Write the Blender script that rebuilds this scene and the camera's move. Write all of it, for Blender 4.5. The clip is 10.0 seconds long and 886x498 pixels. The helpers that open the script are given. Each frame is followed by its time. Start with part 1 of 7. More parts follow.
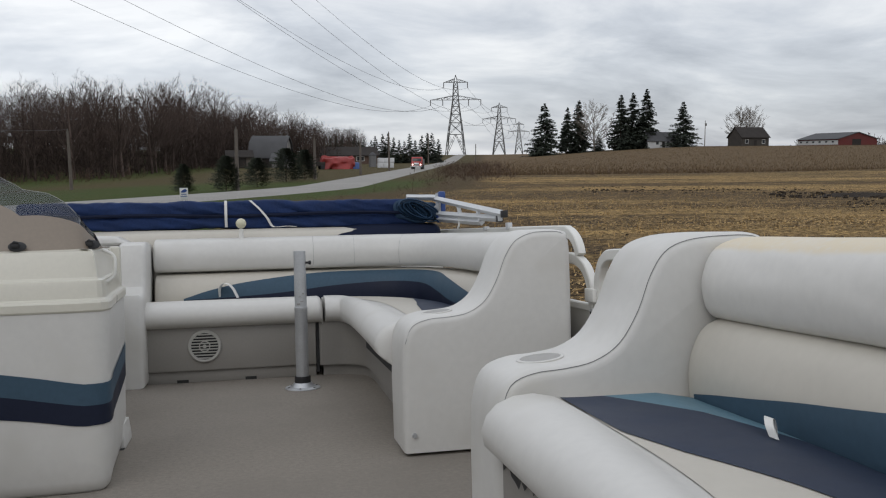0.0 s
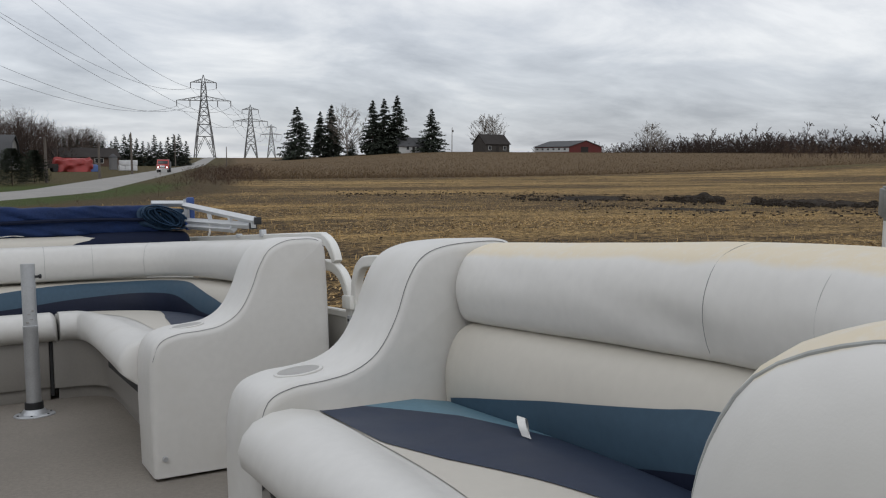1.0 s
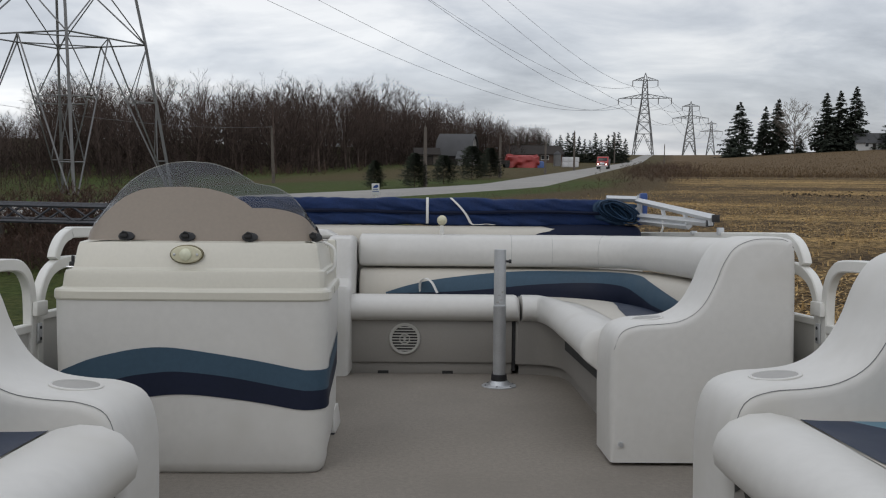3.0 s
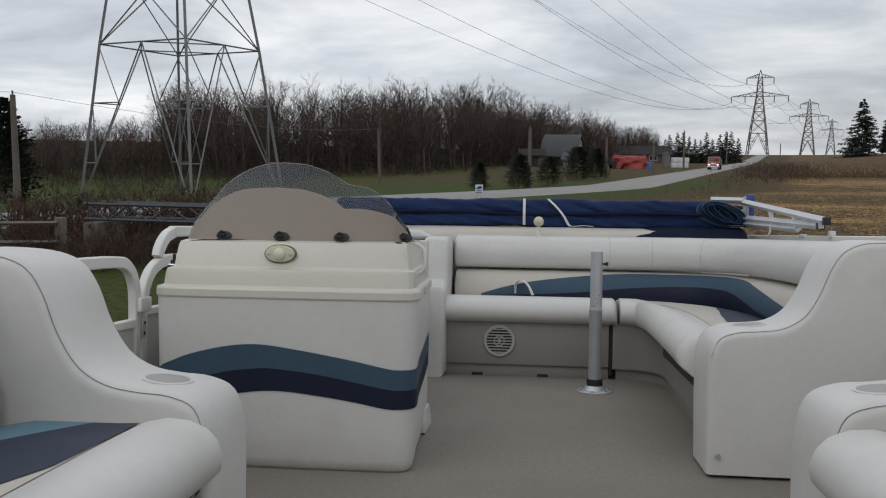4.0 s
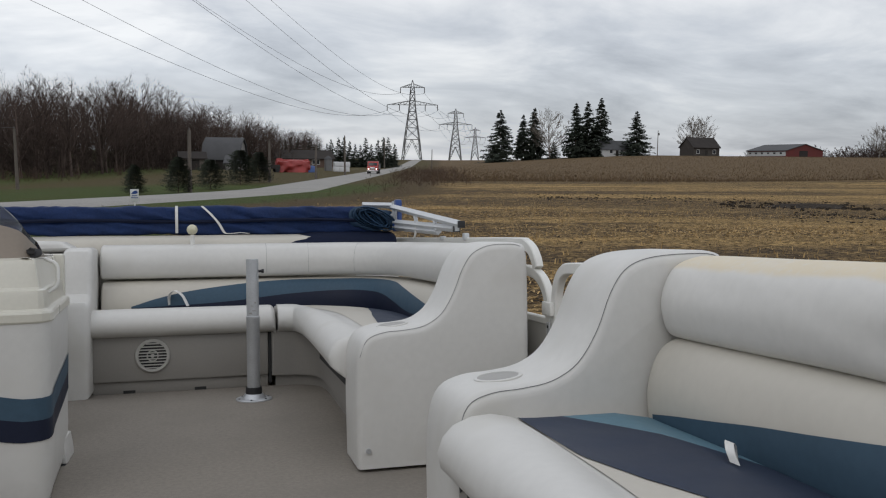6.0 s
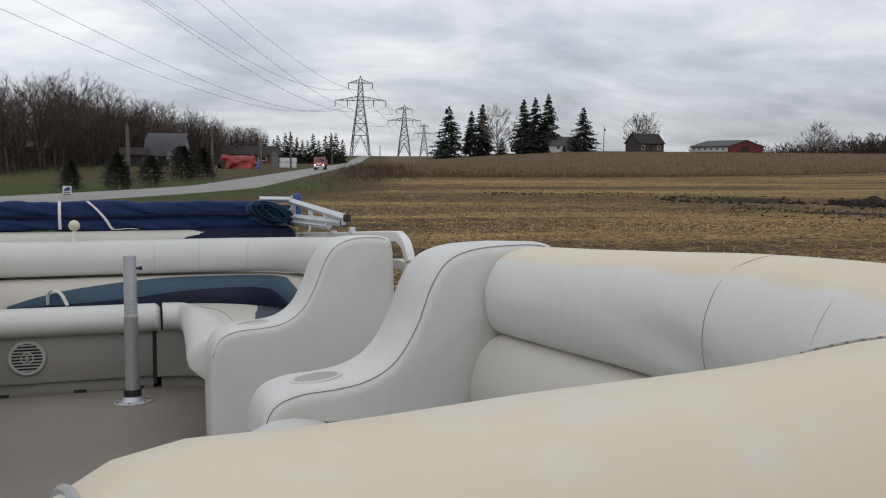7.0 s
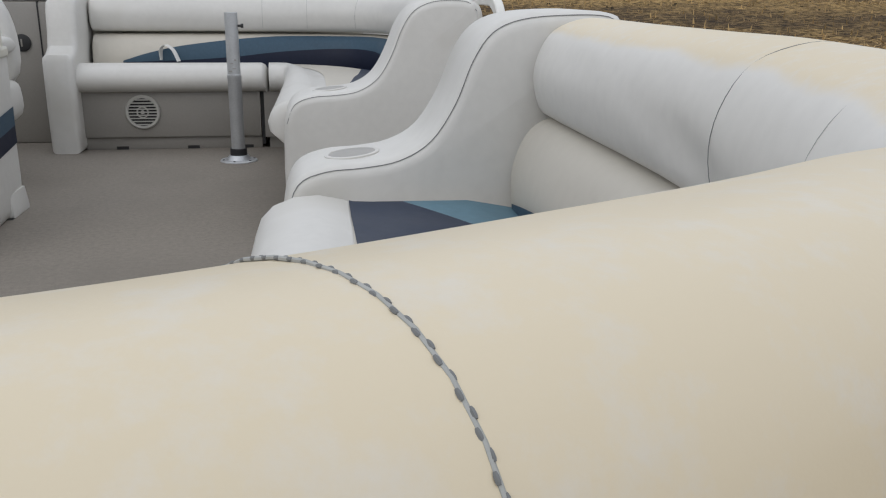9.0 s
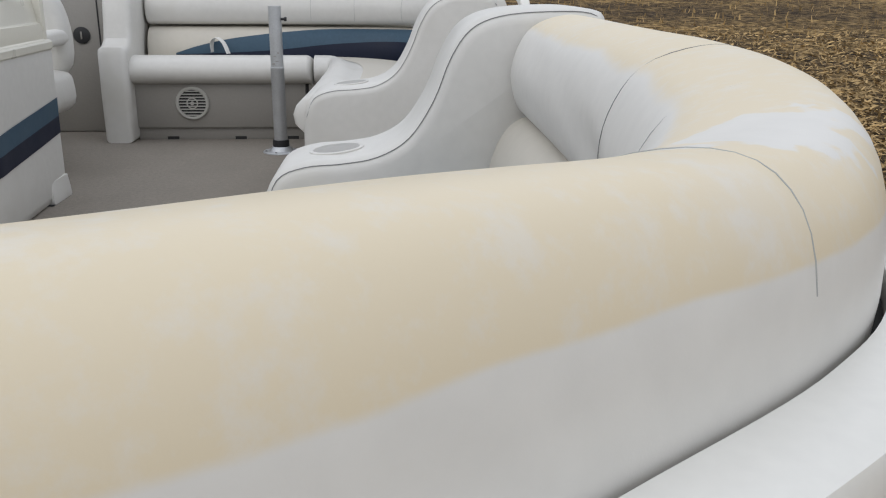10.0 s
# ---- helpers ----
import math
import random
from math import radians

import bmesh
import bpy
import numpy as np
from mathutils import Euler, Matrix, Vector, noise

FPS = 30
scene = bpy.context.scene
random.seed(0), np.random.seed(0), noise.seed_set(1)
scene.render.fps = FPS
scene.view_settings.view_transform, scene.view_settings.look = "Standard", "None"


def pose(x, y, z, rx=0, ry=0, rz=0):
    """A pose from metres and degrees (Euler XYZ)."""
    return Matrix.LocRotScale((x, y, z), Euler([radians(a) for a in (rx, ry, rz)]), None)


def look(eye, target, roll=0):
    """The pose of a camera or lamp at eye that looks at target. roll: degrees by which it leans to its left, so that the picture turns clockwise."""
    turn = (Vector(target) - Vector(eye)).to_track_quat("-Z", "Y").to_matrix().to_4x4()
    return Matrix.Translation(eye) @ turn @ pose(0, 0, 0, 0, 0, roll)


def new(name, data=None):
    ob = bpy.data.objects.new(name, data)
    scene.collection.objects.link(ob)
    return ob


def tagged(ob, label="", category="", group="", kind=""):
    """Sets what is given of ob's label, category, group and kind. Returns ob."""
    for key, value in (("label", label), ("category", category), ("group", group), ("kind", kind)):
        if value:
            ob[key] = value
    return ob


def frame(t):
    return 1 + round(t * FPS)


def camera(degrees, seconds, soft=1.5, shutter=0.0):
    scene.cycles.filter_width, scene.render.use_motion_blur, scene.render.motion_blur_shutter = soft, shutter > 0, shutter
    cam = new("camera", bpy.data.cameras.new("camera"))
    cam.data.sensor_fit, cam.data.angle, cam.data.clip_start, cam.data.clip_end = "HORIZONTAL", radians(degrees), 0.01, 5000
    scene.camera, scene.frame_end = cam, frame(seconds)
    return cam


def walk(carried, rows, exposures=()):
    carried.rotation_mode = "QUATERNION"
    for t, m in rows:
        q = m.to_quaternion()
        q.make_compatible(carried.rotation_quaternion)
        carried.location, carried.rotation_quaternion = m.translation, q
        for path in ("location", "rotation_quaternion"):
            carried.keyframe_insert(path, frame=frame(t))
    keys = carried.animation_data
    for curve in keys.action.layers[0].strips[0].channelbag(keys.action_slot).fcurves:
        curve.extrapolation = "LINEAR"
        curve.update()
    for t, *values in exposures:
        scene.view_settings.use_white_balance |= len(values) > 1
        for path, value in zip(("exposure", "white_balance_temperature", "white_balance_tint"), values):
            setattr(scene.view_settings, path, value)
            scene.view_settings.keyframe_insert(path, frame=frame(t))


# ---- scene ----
# The boat stands bow-up on its stand: deck coordinates are x across, y towards the stern, z up from the deck.
BOAT = Matrix.Translation((0, 0, 1.0)) @ Matrix.Rotation(radians(-5.15), 4, 'X')
cam = camera(54.7, 10.0, soft=1.15)
PATH = [
    (0, (-0.241, -0.147, 0.791), (0.196, 1.804, 0.749), -1.3),
    (0.5, (-0.22, -0.12, 0.8), (0.571, 1.717, 0.754), -2.0),
    (1, (-0.229, -0.108, 0.803), (0.737, 1.643, 0.753), -2.1),
    (1.5, (-0.244, -0.111, 0.803), (0.679, 1.663, 0.753), -2.2),
    (2, (-0.297, -0.131, 0.807), (0.32, 1.771, 0.765), -1.1),
    (2.5, (-0.322, -0.117, 0.809), (-0.037, 1.862, 0.769), -0.2),
    (3, (-0.339, -0.104, 0.798), (-0.319, 1.895, 0.756), 0.5),
    (3.2, (-0.335, -0.087, 0.797), (-0.406, 1.911, 0.753), 0.6),
    (4.3, (-0.271, -0.069, 0.801), (-0.498, 1.918, 0.759), 0.9),
    (4.5, (-0.259, -0.06, 0.805), (-0.466, 1.929, 0.761), 1.0),
    (5, (-0.25, -0.079, 0.816), (-0.298, 1.92, 0.778), 0.8),
    (5.5, (-0.238, -0.096, 0.814), (0.026, 1.886, 0.783), -0.0),
    (6, (-0.235, -0.099, 0.815), (0.304, 1.827, 0.783), -0.6),
    (6.2, (-0.232, -0.09, 0.809), (0.367, 1.818, 0.777), -0.7),
    (7.3, (0.234, -0.061, 0.802), (0.898, 1.825, 0.753), -1.0),
    (7.5, (0.298, -0.026, 0.81), (0.974, 1.855, 0.748), -1.0),
    (7.8, (0.344, 0.009, 0.806), (1.014, 1.893, 0.675), -0.7),
    (8, (0.38, 0.038, 0.794), (1.029, 1.919, 0.595), -0.5),
    (8.2, (0.397, 0.023, 0.797), (1.017, 1.908, 0.5033), 0.3),
    (8.5, (0.416, 0.022, 0.807), (0.919, 1.904, 0.355), 0.4),
    (8.7, (0.393, 0.019, 0.805), (0.8176, 1.906, 0.2807), 0.6),
    (9, (0.347, 0.022, 0.805), (0.646, 1.915, 0.231), 0.6),
    (9.2, (0.329, 0.008, 0.805), (0.5594, 1.908, 0.221), 0.9),
    (9.5, (0.326, -0.009, 0.818), (0.499, 1.895, 0.230), 0.5),
    (9.6, (0.372, 0.002, 0.816), (0.518, 1.908, 0.231), 0.7),
    (9.8, (0.455, 0.031, 0.809), (0.584, 1.94, 0.228), 1.0),
    (10, (0.55, 0.008, 0.817), (0.668, 1.914, 0.223), 0.4),
]
EXPOSURES = [(0, -0.68), (1.5, -0.72), (3.0, -0.77), (4.5, -0.85), (6.0, -0.76), (7.5, -0.72), (8.0, -0.72), (8.5, -0.60), (9.0, -0.48), (9.5, -0.35), (10.0, -0.37)]
walk(cam, [(t, BOAT @ look(eye, target, roll)) for t, eye, target, roll in PATH], EXPOSURES)

# ---- world and sun ----
world = bpy.data.worlds.new("overcast_sky")
scene.world = world
world.use_nodes = True
wn, wl = world.node_tree.nodes, world.node_tree.links
wn.clear()
SUN_EL, SUN_ROT = 38.0, 205.0


def wnode(kind, **kw):
    n = wn.new(kind)
    for k, v in kw.items():
        n.inputs[k].default_value = v
    return n


w_out = wn.new("ShaderNodeOutputWorld")
w_bg = wnode("ShaderNodeBackground", Strength=1.0)
w_sky = wn.new("ShaderNodeTexSky")
w_sky.sky_type, w_sky.sun_disc = "NISHITA", False
w_sky.sun_elevation, w_sky.sun_rotation = radians(SUN_EL), radians(SUN_ROT)
w_dim = wn.new("ShaderNodeVectorMath")
w_dim.operation = "SCALE"
w_dim.inputs["Scale"].default_value = 0.10
w_co = wn.new("ShaderNodeTexCoord")
w_sep = wn.new("ShaderNodeSeparateXYZ")
w_max = wn.new("ShaderNodeMath")
w_max.operation = "MAXIMUM"
w_max.inputs[1].default_value = 0.0
w_add = wn.new("ShaderNodeMath")
w_add.operation = "ADD"
w_add.inputs[1].default_value = 0.23
w_div = wn.new("ShaderNodeVectorMath")
w_div.operation = "DIVIDE"
w_cmb = wn.new("ShaderNodeCombineXYZ")
w_map = wn.new("ShaderNodeMapping")
w_map.inputs["Scale"].default_value = (0.75, 1.0, 1.0)
w_map.inputs["Rotation"].default_value = (0, 0, radians(-12))
w_n1 = wnode("ShaderNodeTexNoise", Scale=1.9, Detail=9.0, Roughness=0.58, Distortion=0.3)
w_n2 = wnode("ShaderNodeTexNoise", Scale=0.55, Detail=3.0, Roughness=0.5)
w_mix = wn.new("ShaderNodeMath")
w_mix.operation = "MULTIPLY_ADD"
w_mix.inputs[1].default_value = 0.55
w_half = wn.new("ShaderNodeMath")
w_half.operation = "MULTIPLY"
w_half.inputs[1].default_value = 0.45
w_ramp = wn.new("ShaderNodeValToRGB")
cr = w_ramp.color_ramp
cr.elements[0].position, cr.elements[0].color = 0.38, (0.44, 0.465, 0.52, 1)
cr.elements[1].position, cr.elements[1].color = 0.61, (0.97, 0.98, 1.0, 1)
e = cr.elements.new(0.50)
e.color = (0.675, 0.705, 0.76, 1)
w_cover = wnode("ShaderNodeMix")
w_cover.data_type = "RGBA"
w_cover.inputs["Factor"].default_value = 0.88
wl.new(w_co.outputs["Generated"], w_sep.inputs[0])
wl.new(w_sep.outputs["Z"], w_max.inputs[0])
wl.new(w_max.outputs[0], w_add.inputs[0])
for i in range(3):
    wl.new(w_add.outputs[0], w_cmb.inputs[i])
wl.new(w_co.outputs["Generated"], w_div.inputs[0])
wl.new(w_cmb.outputs[0], w_div.inputs[1])
wl.new(w_div.outputs[0], w_map.inputs[0])
wl.new(w_map.outputs[0], w_n1.inputs["Vector"])
wl.new(w_map.outputs[0], w_n2.inputs["Vector"])
wl.new(w_n2.outputs["Fac"], w_half.inputs[0])
wl.new(w_n1.outputs["Fac"], w_mix.inputs[0])
wl.new(w_half.outputs[0], w_mix.inputs[2])
wl.new(w_mix.outputs[0], w_ramp.inputs[0])
wl.new(w_sky.outputs[0], w_dim.inputs[0])
wl.new(w_dim.outputs[0], w_cover.inputs[6])
wl.new(w_ramp.outputs[0], w_cover.inputs[7])
w_high = wnode("ShaderNodeMapRange")
for key, value in (("From Min", 0.0), ("From Max", 1.0), ("To Min", 1.27), ("To Max", 2.55)):
    w_high.inputs[key].default_value = value
wl.new(w_max.outputs[0], w_high.inputs["Value"])
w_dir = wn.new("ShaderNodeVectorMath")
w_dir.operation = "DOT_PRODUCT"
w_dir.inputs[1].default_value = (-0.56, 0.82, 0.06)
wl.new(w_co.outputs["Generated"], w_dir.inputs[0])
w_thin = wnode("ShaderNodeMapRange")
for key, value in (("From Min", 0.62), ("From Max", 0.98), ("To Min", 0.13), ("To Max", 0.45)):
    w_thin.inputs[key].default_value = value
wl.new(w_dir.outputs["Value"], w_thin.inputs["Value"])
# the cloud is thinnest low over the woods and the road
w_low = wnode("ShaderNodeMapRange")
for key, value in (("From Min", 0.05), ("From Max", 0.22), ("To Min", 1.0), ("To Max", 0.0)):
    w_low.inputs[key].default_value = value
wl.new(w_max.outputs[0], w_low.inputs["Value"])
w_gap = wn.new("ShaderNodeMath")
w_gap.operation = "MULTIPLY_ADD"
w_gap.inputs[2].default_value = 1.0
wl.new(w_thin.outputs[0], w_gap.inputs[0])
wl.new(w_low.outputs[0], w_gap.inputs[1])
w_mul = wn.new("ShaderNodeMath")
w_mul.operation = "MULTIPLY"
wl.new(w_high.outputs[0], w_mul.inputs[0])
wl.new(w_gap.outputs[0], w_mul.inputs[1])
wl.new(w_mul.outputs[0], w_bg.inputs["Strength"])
wl.new(w_cover.outputs[2], w_bg.inputs[0])
wl.new(w_bg.outputs[0], w_out.inputs[0])

sun_data = bpy.data.lights.new("sun", "SUN")
sun_data.energy, sun_data.angle, sun_data.color = 0.5, radians(30), (1.0, 0.96, 0.9)
sun = new("sun", sun_data)
sun.matrix_basis = look((-30, -40, 45), (0, 0, 0))
scene.view_settings.exposure = 0.0

# ---- materials ----
MATS = {}


def material(name, col, rough=0.5, metal=0.0, var=0.08, scale=6.0, fine=90.0, bump=0.1, bscale=300.0, spec=0.5, dist=0.002, coat=0.0, second=None, second_at=(0.55, 0.7), second_scale=3.0, island=False):
    """A procedural surface: colour with broad and fine variation, roughness variation and fine relief.
    second: another colour in patches, such as dirt, over a noise between the two levels of second_at."""
    m = bpy.data.materials.new(name)
    m.use_nodes = True
    n, l = m.node_tree.nodes, m.node_tree.links
    b = n["Principled BSDF"]
    co = n.new("ShaderNodeTexCoord")
    a1, a2 = n.new("ShaderNodeTexNoise"), n.new("ShaderNodeTexNoise")
    a1.inputs["Scale"].default_value, a1.inputs["Detail"].default_value = scale, 5
    a2.inputs["Scale"].default_value, a2.inputs["Detail"].default_value = fine, 3
    l.new(co.outputs["Object"], a1.inputs["Vector"])
    l.new(co.outputs["Object"], a2.inputs["Vector"])
    mean = n.new("ShaderNodeMath")
    mean.operation = "ADD"
    l.new(a1.outputs["Fac"], mean.inputs[0])
    l.new(a2.outputs["Fac"], mean.inputs[1])
    rng = n.new("ShaderNodeMapRange")
    rng.inputs["From Min"].default_value, rng.inputs["From Max"].default_value = 0.7, 1.3
    rng.inputs["To Min"].default_value, rng.inputs["To Max"].default_value = 1 - var, 1 + var
    l.new(mean.outputs[0], rng.inputs["Value"])
    hue = n.new("ShaderNodeHueSaturation")
    hue.inputs["Color"].default_value = (*col, 1)
    l.new(rng.outputs[0], hue.inputs["Value"])
    out = hue.outputs[0]
    if island:
        geo = n.new("ShaderNodeNewGeometry")
        r2 = n.new("ShaderNodeMapRange")
        r2.inputs["To Min"].default_value, r2.inputs["To Max"].default_value = 0.6, 1.4
        l.new(geo.outputs["Random Per Island"], r2.inputs["Value"])
        h2 = n.new("ShaderNodeHueSaturation")
        l.new(r2.outputs[0], h2.inputs["Value"])
        l.new(out, h2.inputs["Color"])
        out = h2.outputs[0]
    if second:
        a3 = n.new("ShaderNodeTexNoise")
        a3.inputs["Scale"].default_value, a3.inputs["Detail"].default_value, a3.inputs["Roughness"].default_value = second_scale, 8, 0.65
        l.new(co.outputs["Object"], a3.inputs["Vector"])
        r3 = n.new("ShaderNodeMapRange")
        r3.inputs["From Min"].default_value, r3.inputs["From Max"].default_value = second_at
        l.new(a3.outputs["Fac"], r3.inputs["Value"])
        mx = n.new("ShaderNodeMix")
        mx.data_type = "RGBA"
        mx.inputs[7].default_value = (*second, 1)
        l.new(r3.outputs[0], mx.inputs[0])
        l.new(out, mx.inputs[6])
        out = mx.outputs[2]
    l.new(out, b.inputs["Base Color"])
    b.inputs["Metallic"].default_value = metal
    b.inputs["Specular IOR Level"].default_value = spec
    b.inputs["Coat Weight"].default_value = coat
    rr = n.new("ShaderNodeMapRange")
    rr.inputs["From Min"].default_value, rr.inputs["From Max"].default_value = 0.3, 0.7
    rr.inputs["To Min"].default_value, rr.inputs["To Max"].default_value = max(rough - 0.07, 0.02), min(rough + 0.07, 1)
    l.new(a1.outputs["Fac"], rr.inputs["Value"])
    l.new(rr.outputs[0], b.inputs["Roughness"])
    if bump:
        nb = n.new("ShaderNodeTexNoise")
        nb.inputs["Scale"].default_value, nb.inputs["Detail"].default_value = bscale, 4
        l.new(co.outputs["Object"], nb.inputs["Vector"])
        bp = n.new("ShaderNodeBump")
        bp.inputs["Strength"].default_value, bp.inputs["Distance"].default_value = bump, dist
        l.new(nb.outputs["Fac"], bp.inputs["Height"])
        l.new(bp.outputs[0], b.inputs["Normal"])
    MATS[name] = m
    return m


def clear_material(name, tint, rough, mix):
    """A tinted sheet that lets light through: glossy glass over a transparent tint."""
    m = bpy.data.materials.new(name)
    m.use_nodes = True
    n, l = m.node_tree.nodes, m.node_tree.links
    n.remove(n["Principled BSDF"])
    tr = n.new("ShaderNodeBsdfTransparent")
    tr.inputs[0].default_value = (*tint, 1)
    gl = n.new("ShaderNodeBsdfGlossy")
    gl.inputs["Roughness"].default_value = rough
    fr = n.new("ShaderNodeFresnel")
    fr.inputs["IOR"].default_value = 1.49
    mx = n.new("ShaderNodeMixShader")
    l.new(fr.outputs[0], mx.inputs[0])
    l.new(tr.outputs[0], mx.inputs[1])
    l.new(gl.outputs[0], mx.inputs[2])
    l.new(mx.outputs[0], n["Material Output"].inputs[0])
    return m


WHITE_VINYL = material("white_vinyl", (0.585, 0.572, 0.54), 0.45, var=0.035, scale=3, fine=40, bump=0.10, bscale=700, dist=0.0006, second=(0.48, 0.46, 0.41), second_at=(0.54, 0.85), second_scale=2.5)
CREAM_VINYL = material("cream_vinyl", (0.51, 0.478, 0.415), 0.5, var=0.03, scale=3, fine=40, bump=0.10, bscale=700, dist=0.0006)
TEAL_VINYL = material("slate_blue_vinyl", (0.046, 0.083, 0.120), 0.55, spec=0.22, var=0.08, scale=5, fine=60, bump=0.1, bscale=700, dist=0.0006)
PALE_BLUE_VINYL = material("faded_blue_vinyl", (0.11, 0.20, 0.25), 0.55, spec=0.22, var=0.08, scale=5, fine=60, bump=0.1, bscale=700, dist=0.0006)
NAVY_VINYL = material("navy_vinyl", (0.011, 0.015, 0.032), 0.55, spec=0.22, var=0.1, scale=5, fine=60, bump=0.1, bscale=700, dist=0.0006)
FADED_NAVY = material("faded_navy_vinyl", (0.026, 0.036, 0.062), 0.55, spec=0.22, var=0.1, scale=5, fine=60, bump=0.1, bscale=700, dist=0.0006)
GELCOAT = material("cream_gelcoat", (0.58, 0.555, 0.475), 0.32, var=0.03, scale=3, bump=0.03, bscale=120, coat=0.2)
PLASTIC_GREY = material("grey_white_plastic", (0.25, 0.235, 0.213), 0.5, var=0.04, scale=3, bump=0.08, bscale=250)
CARPET = material("taupe_carpet", (0.25, 0.224, 0.192), 0.95, var=0.15, scale=60, fine=260, bump=0.7, bscale=650, dist=0.003, spec=0.1, second=(0.205, 0.184, 0.158), second_at=(0.48, 0.8), second_scale=1.2)
WHITE_METAL = material("white_painted_aluminium", (0.68, 0.67, 0.63), 0.38, var=0.03, scale=5, bump=0.03, bscale=150)
PANEL_GREY = material("fence_panel", (0.50, 0.49, 0.46), 0.4, var=0.03, bump=0.03)
ALUMINIUM = material("bare_aluminium", (0.50, 0.51, 0.52), 0.42, metal=0.6, var=0.1, scale=14, fine=160, bump=0.08, bscale=180)
BLACK_RUBBER = material("black_rubber", (0.015, 0.015, 0.016), 0.6, var=0.2, bump=0.1)
SEAM = material("grey_thread", (0.17, 0.175, 0.175), 0.8, var=0.1, bump=0)
SEAM_PALE = material("pale_grey_cord", (0.36, 0.365, 0.35), 0.8, var=0.1, bump=0)
BLUE_CANVAS = material("blue_canvas", (0.012, 0.027, 0.085), 0.75, var=0.22, scale=9, fine=140, bump=0.35, bscale=60, dist=0.01, spec=0.2)
NAVY_CANVAS = material("navy_canvas", (0.006, 0.010, 0.028), 0.8, var=0.2, bump=0.3, bscale=300, spec=0.2)
ROPE_BLUE = material("blue_strap", (0.012, 0.04, 0.085), 0.7, var=0.2, scale=20, bump=0.3, bscale=300)
WHITE_STRAP = material("white_webbing", (0.68, 0.67, 0.64), 0.7, var=0.06, bump=0.3, bscale=600)
BROWN_LINER = material("tan_windscreen_liner", (0.22, 0.18, 0.14), 0.4, var=0.05, scale=3, bump=0.05)
LAMP_LENS = material("yellowed_lamp_lens", (0.56, 0.53, 0.38), 0.3, var=0.08, bump=0.05, coat=0.3)
LENS_PALE = material("pale_lens", (0.62, 0.62, 0.46), 0.25, var=0.06, bump=0, coat=0.4)
BRASS = material("tarnished_rim", (0.16, 0.14, 0.075), 0.45, metal=0.5, var=0.15, bump=0)
CHROME = material("chrome", (0.7, 0.7, 0.7), 0.15, metal=1.0, var=0.05, bump=0)
ACRYLIC = clear_material("smoked_acrylic", (0.70, 0.71, 0.72), 0.06, 0.1)
GRILLE = material("yellowed_grille_plastic", (0.40, 0.39, 0.36), 0.5, var=0.05, bump=0.03)
# grey of the label scraps; on the cup discs it carries the well's shade
CUP_GREY = material("cup_well", (0.33, 0.32, 0.30), 0.5, var=0.05, bump=0.03)
# near-black for joints and dark parts, and for shade painted under seat and foot
DARK = material("dark_joint_and_shade", (0.02, 0.02, 0.02), 0.8, var=0.1, bump=0)


# ---- building helpers ----
BASE = {}


def thing(name, label, category, base=(0, 0, 0), on=None, group="", kind="", turn=0.0):
    """A top-level empty at the base of a thing; its parts are given in the coordinates of `on`."""
    ob = new(name)
    ob.empty_display_size = 0.1
    ob.matrix_basis = (BOAT if on is None else on) @ Matrix.Translation(base) @ Matrix.Rotation(radians(turn), 4, "Z")
    BASE[ob.name] = Vector(base) if not turn else Vector((0, 0, 0))
    return tagged(ob, label, category, group, kind)


def base_of(ob):
    while ob.parent:
        ob = ob.parent
    return BASE.get(ob.name, Vector((0, 0, 0)))


def finish(name, bm, mats, sharp=40):
    bmesh.ops.recalc_face_normals(bm, faces=bm.faces)
    me = bpy.data.meshes.new(name)
    bm.to_mesh(me)
    bm.free()
    for m in mats if isinstance(mats, (list, tuple)) else [mats]:
        me.materials.append(m)
    me.polygons.foreach_set("use_smooth", [len(p.vertices) < 12 for p in me.polygons])
    me.set_sharp_from_angle(angle=radians(sharp))
    return me


def part(name, bm, mats, parent, label="", sharp=40):
    b = base_of(parent)
    if b.length:
        bmesh.ops.translate(bm, verts=bm.verts, vec=-b)
    ob = new(name, finish(name, bm, mats, sharp))
    ob.parent = parent
    if label:
        ob["label"] = label
    return ob


def single(name, bm, mats, label, category, on=None, base=(0, 0, 0), group="", kind="", sharp=40):
    """A thing of one mesh."""
    bmesh.ops.translate(bm, verts=bm.verts, vec=-Vector(base))
    ob = new(name, finish(name, bm, mats, sharp))
    ob.matrix_basis = (BOAT if on is None else on) @ Matrix.Translation(base)
    BASE[ob.name] = Vector(base)
    return tagged(ob, label, category, group, kind)


def box(x0, x1, y0, y1, z0, z1, bevel=0.0, seg=2):
    bm = bmesh.new()
    bmesh.ops.create_cube(bm, size=1)
    for v in bm.verts:
        v.co = Vector(((x0 + x1) / 2 + v.co.x * (x1 - x0), (y0 + y1) / 2 + v.co.y * (y1 - y0), (z0 + z1) / 2 + v.co.z * (z1 - z0)))
    if bevel:
        bmesh.ops.bevel(bm, geom=bm.edges[:], offset=bevel, segments=seg, profile=0.5, affect="EDGES")
    return bm


def join(*parts):
    """Several bmeshes as one."""
    out = bmesh.new()
    for bm in parts:
        me = bpy.data.meshes.new("tmp")
        bm.to_mesh(me)
        bm.free()
        out.from_mesh(me)
        bpy.data.meshes.remove(me)
    return out


def moved(bm, m):
    bmesh.ops.transform(bm, matrix=m, verts=bm.verts)
    return bm


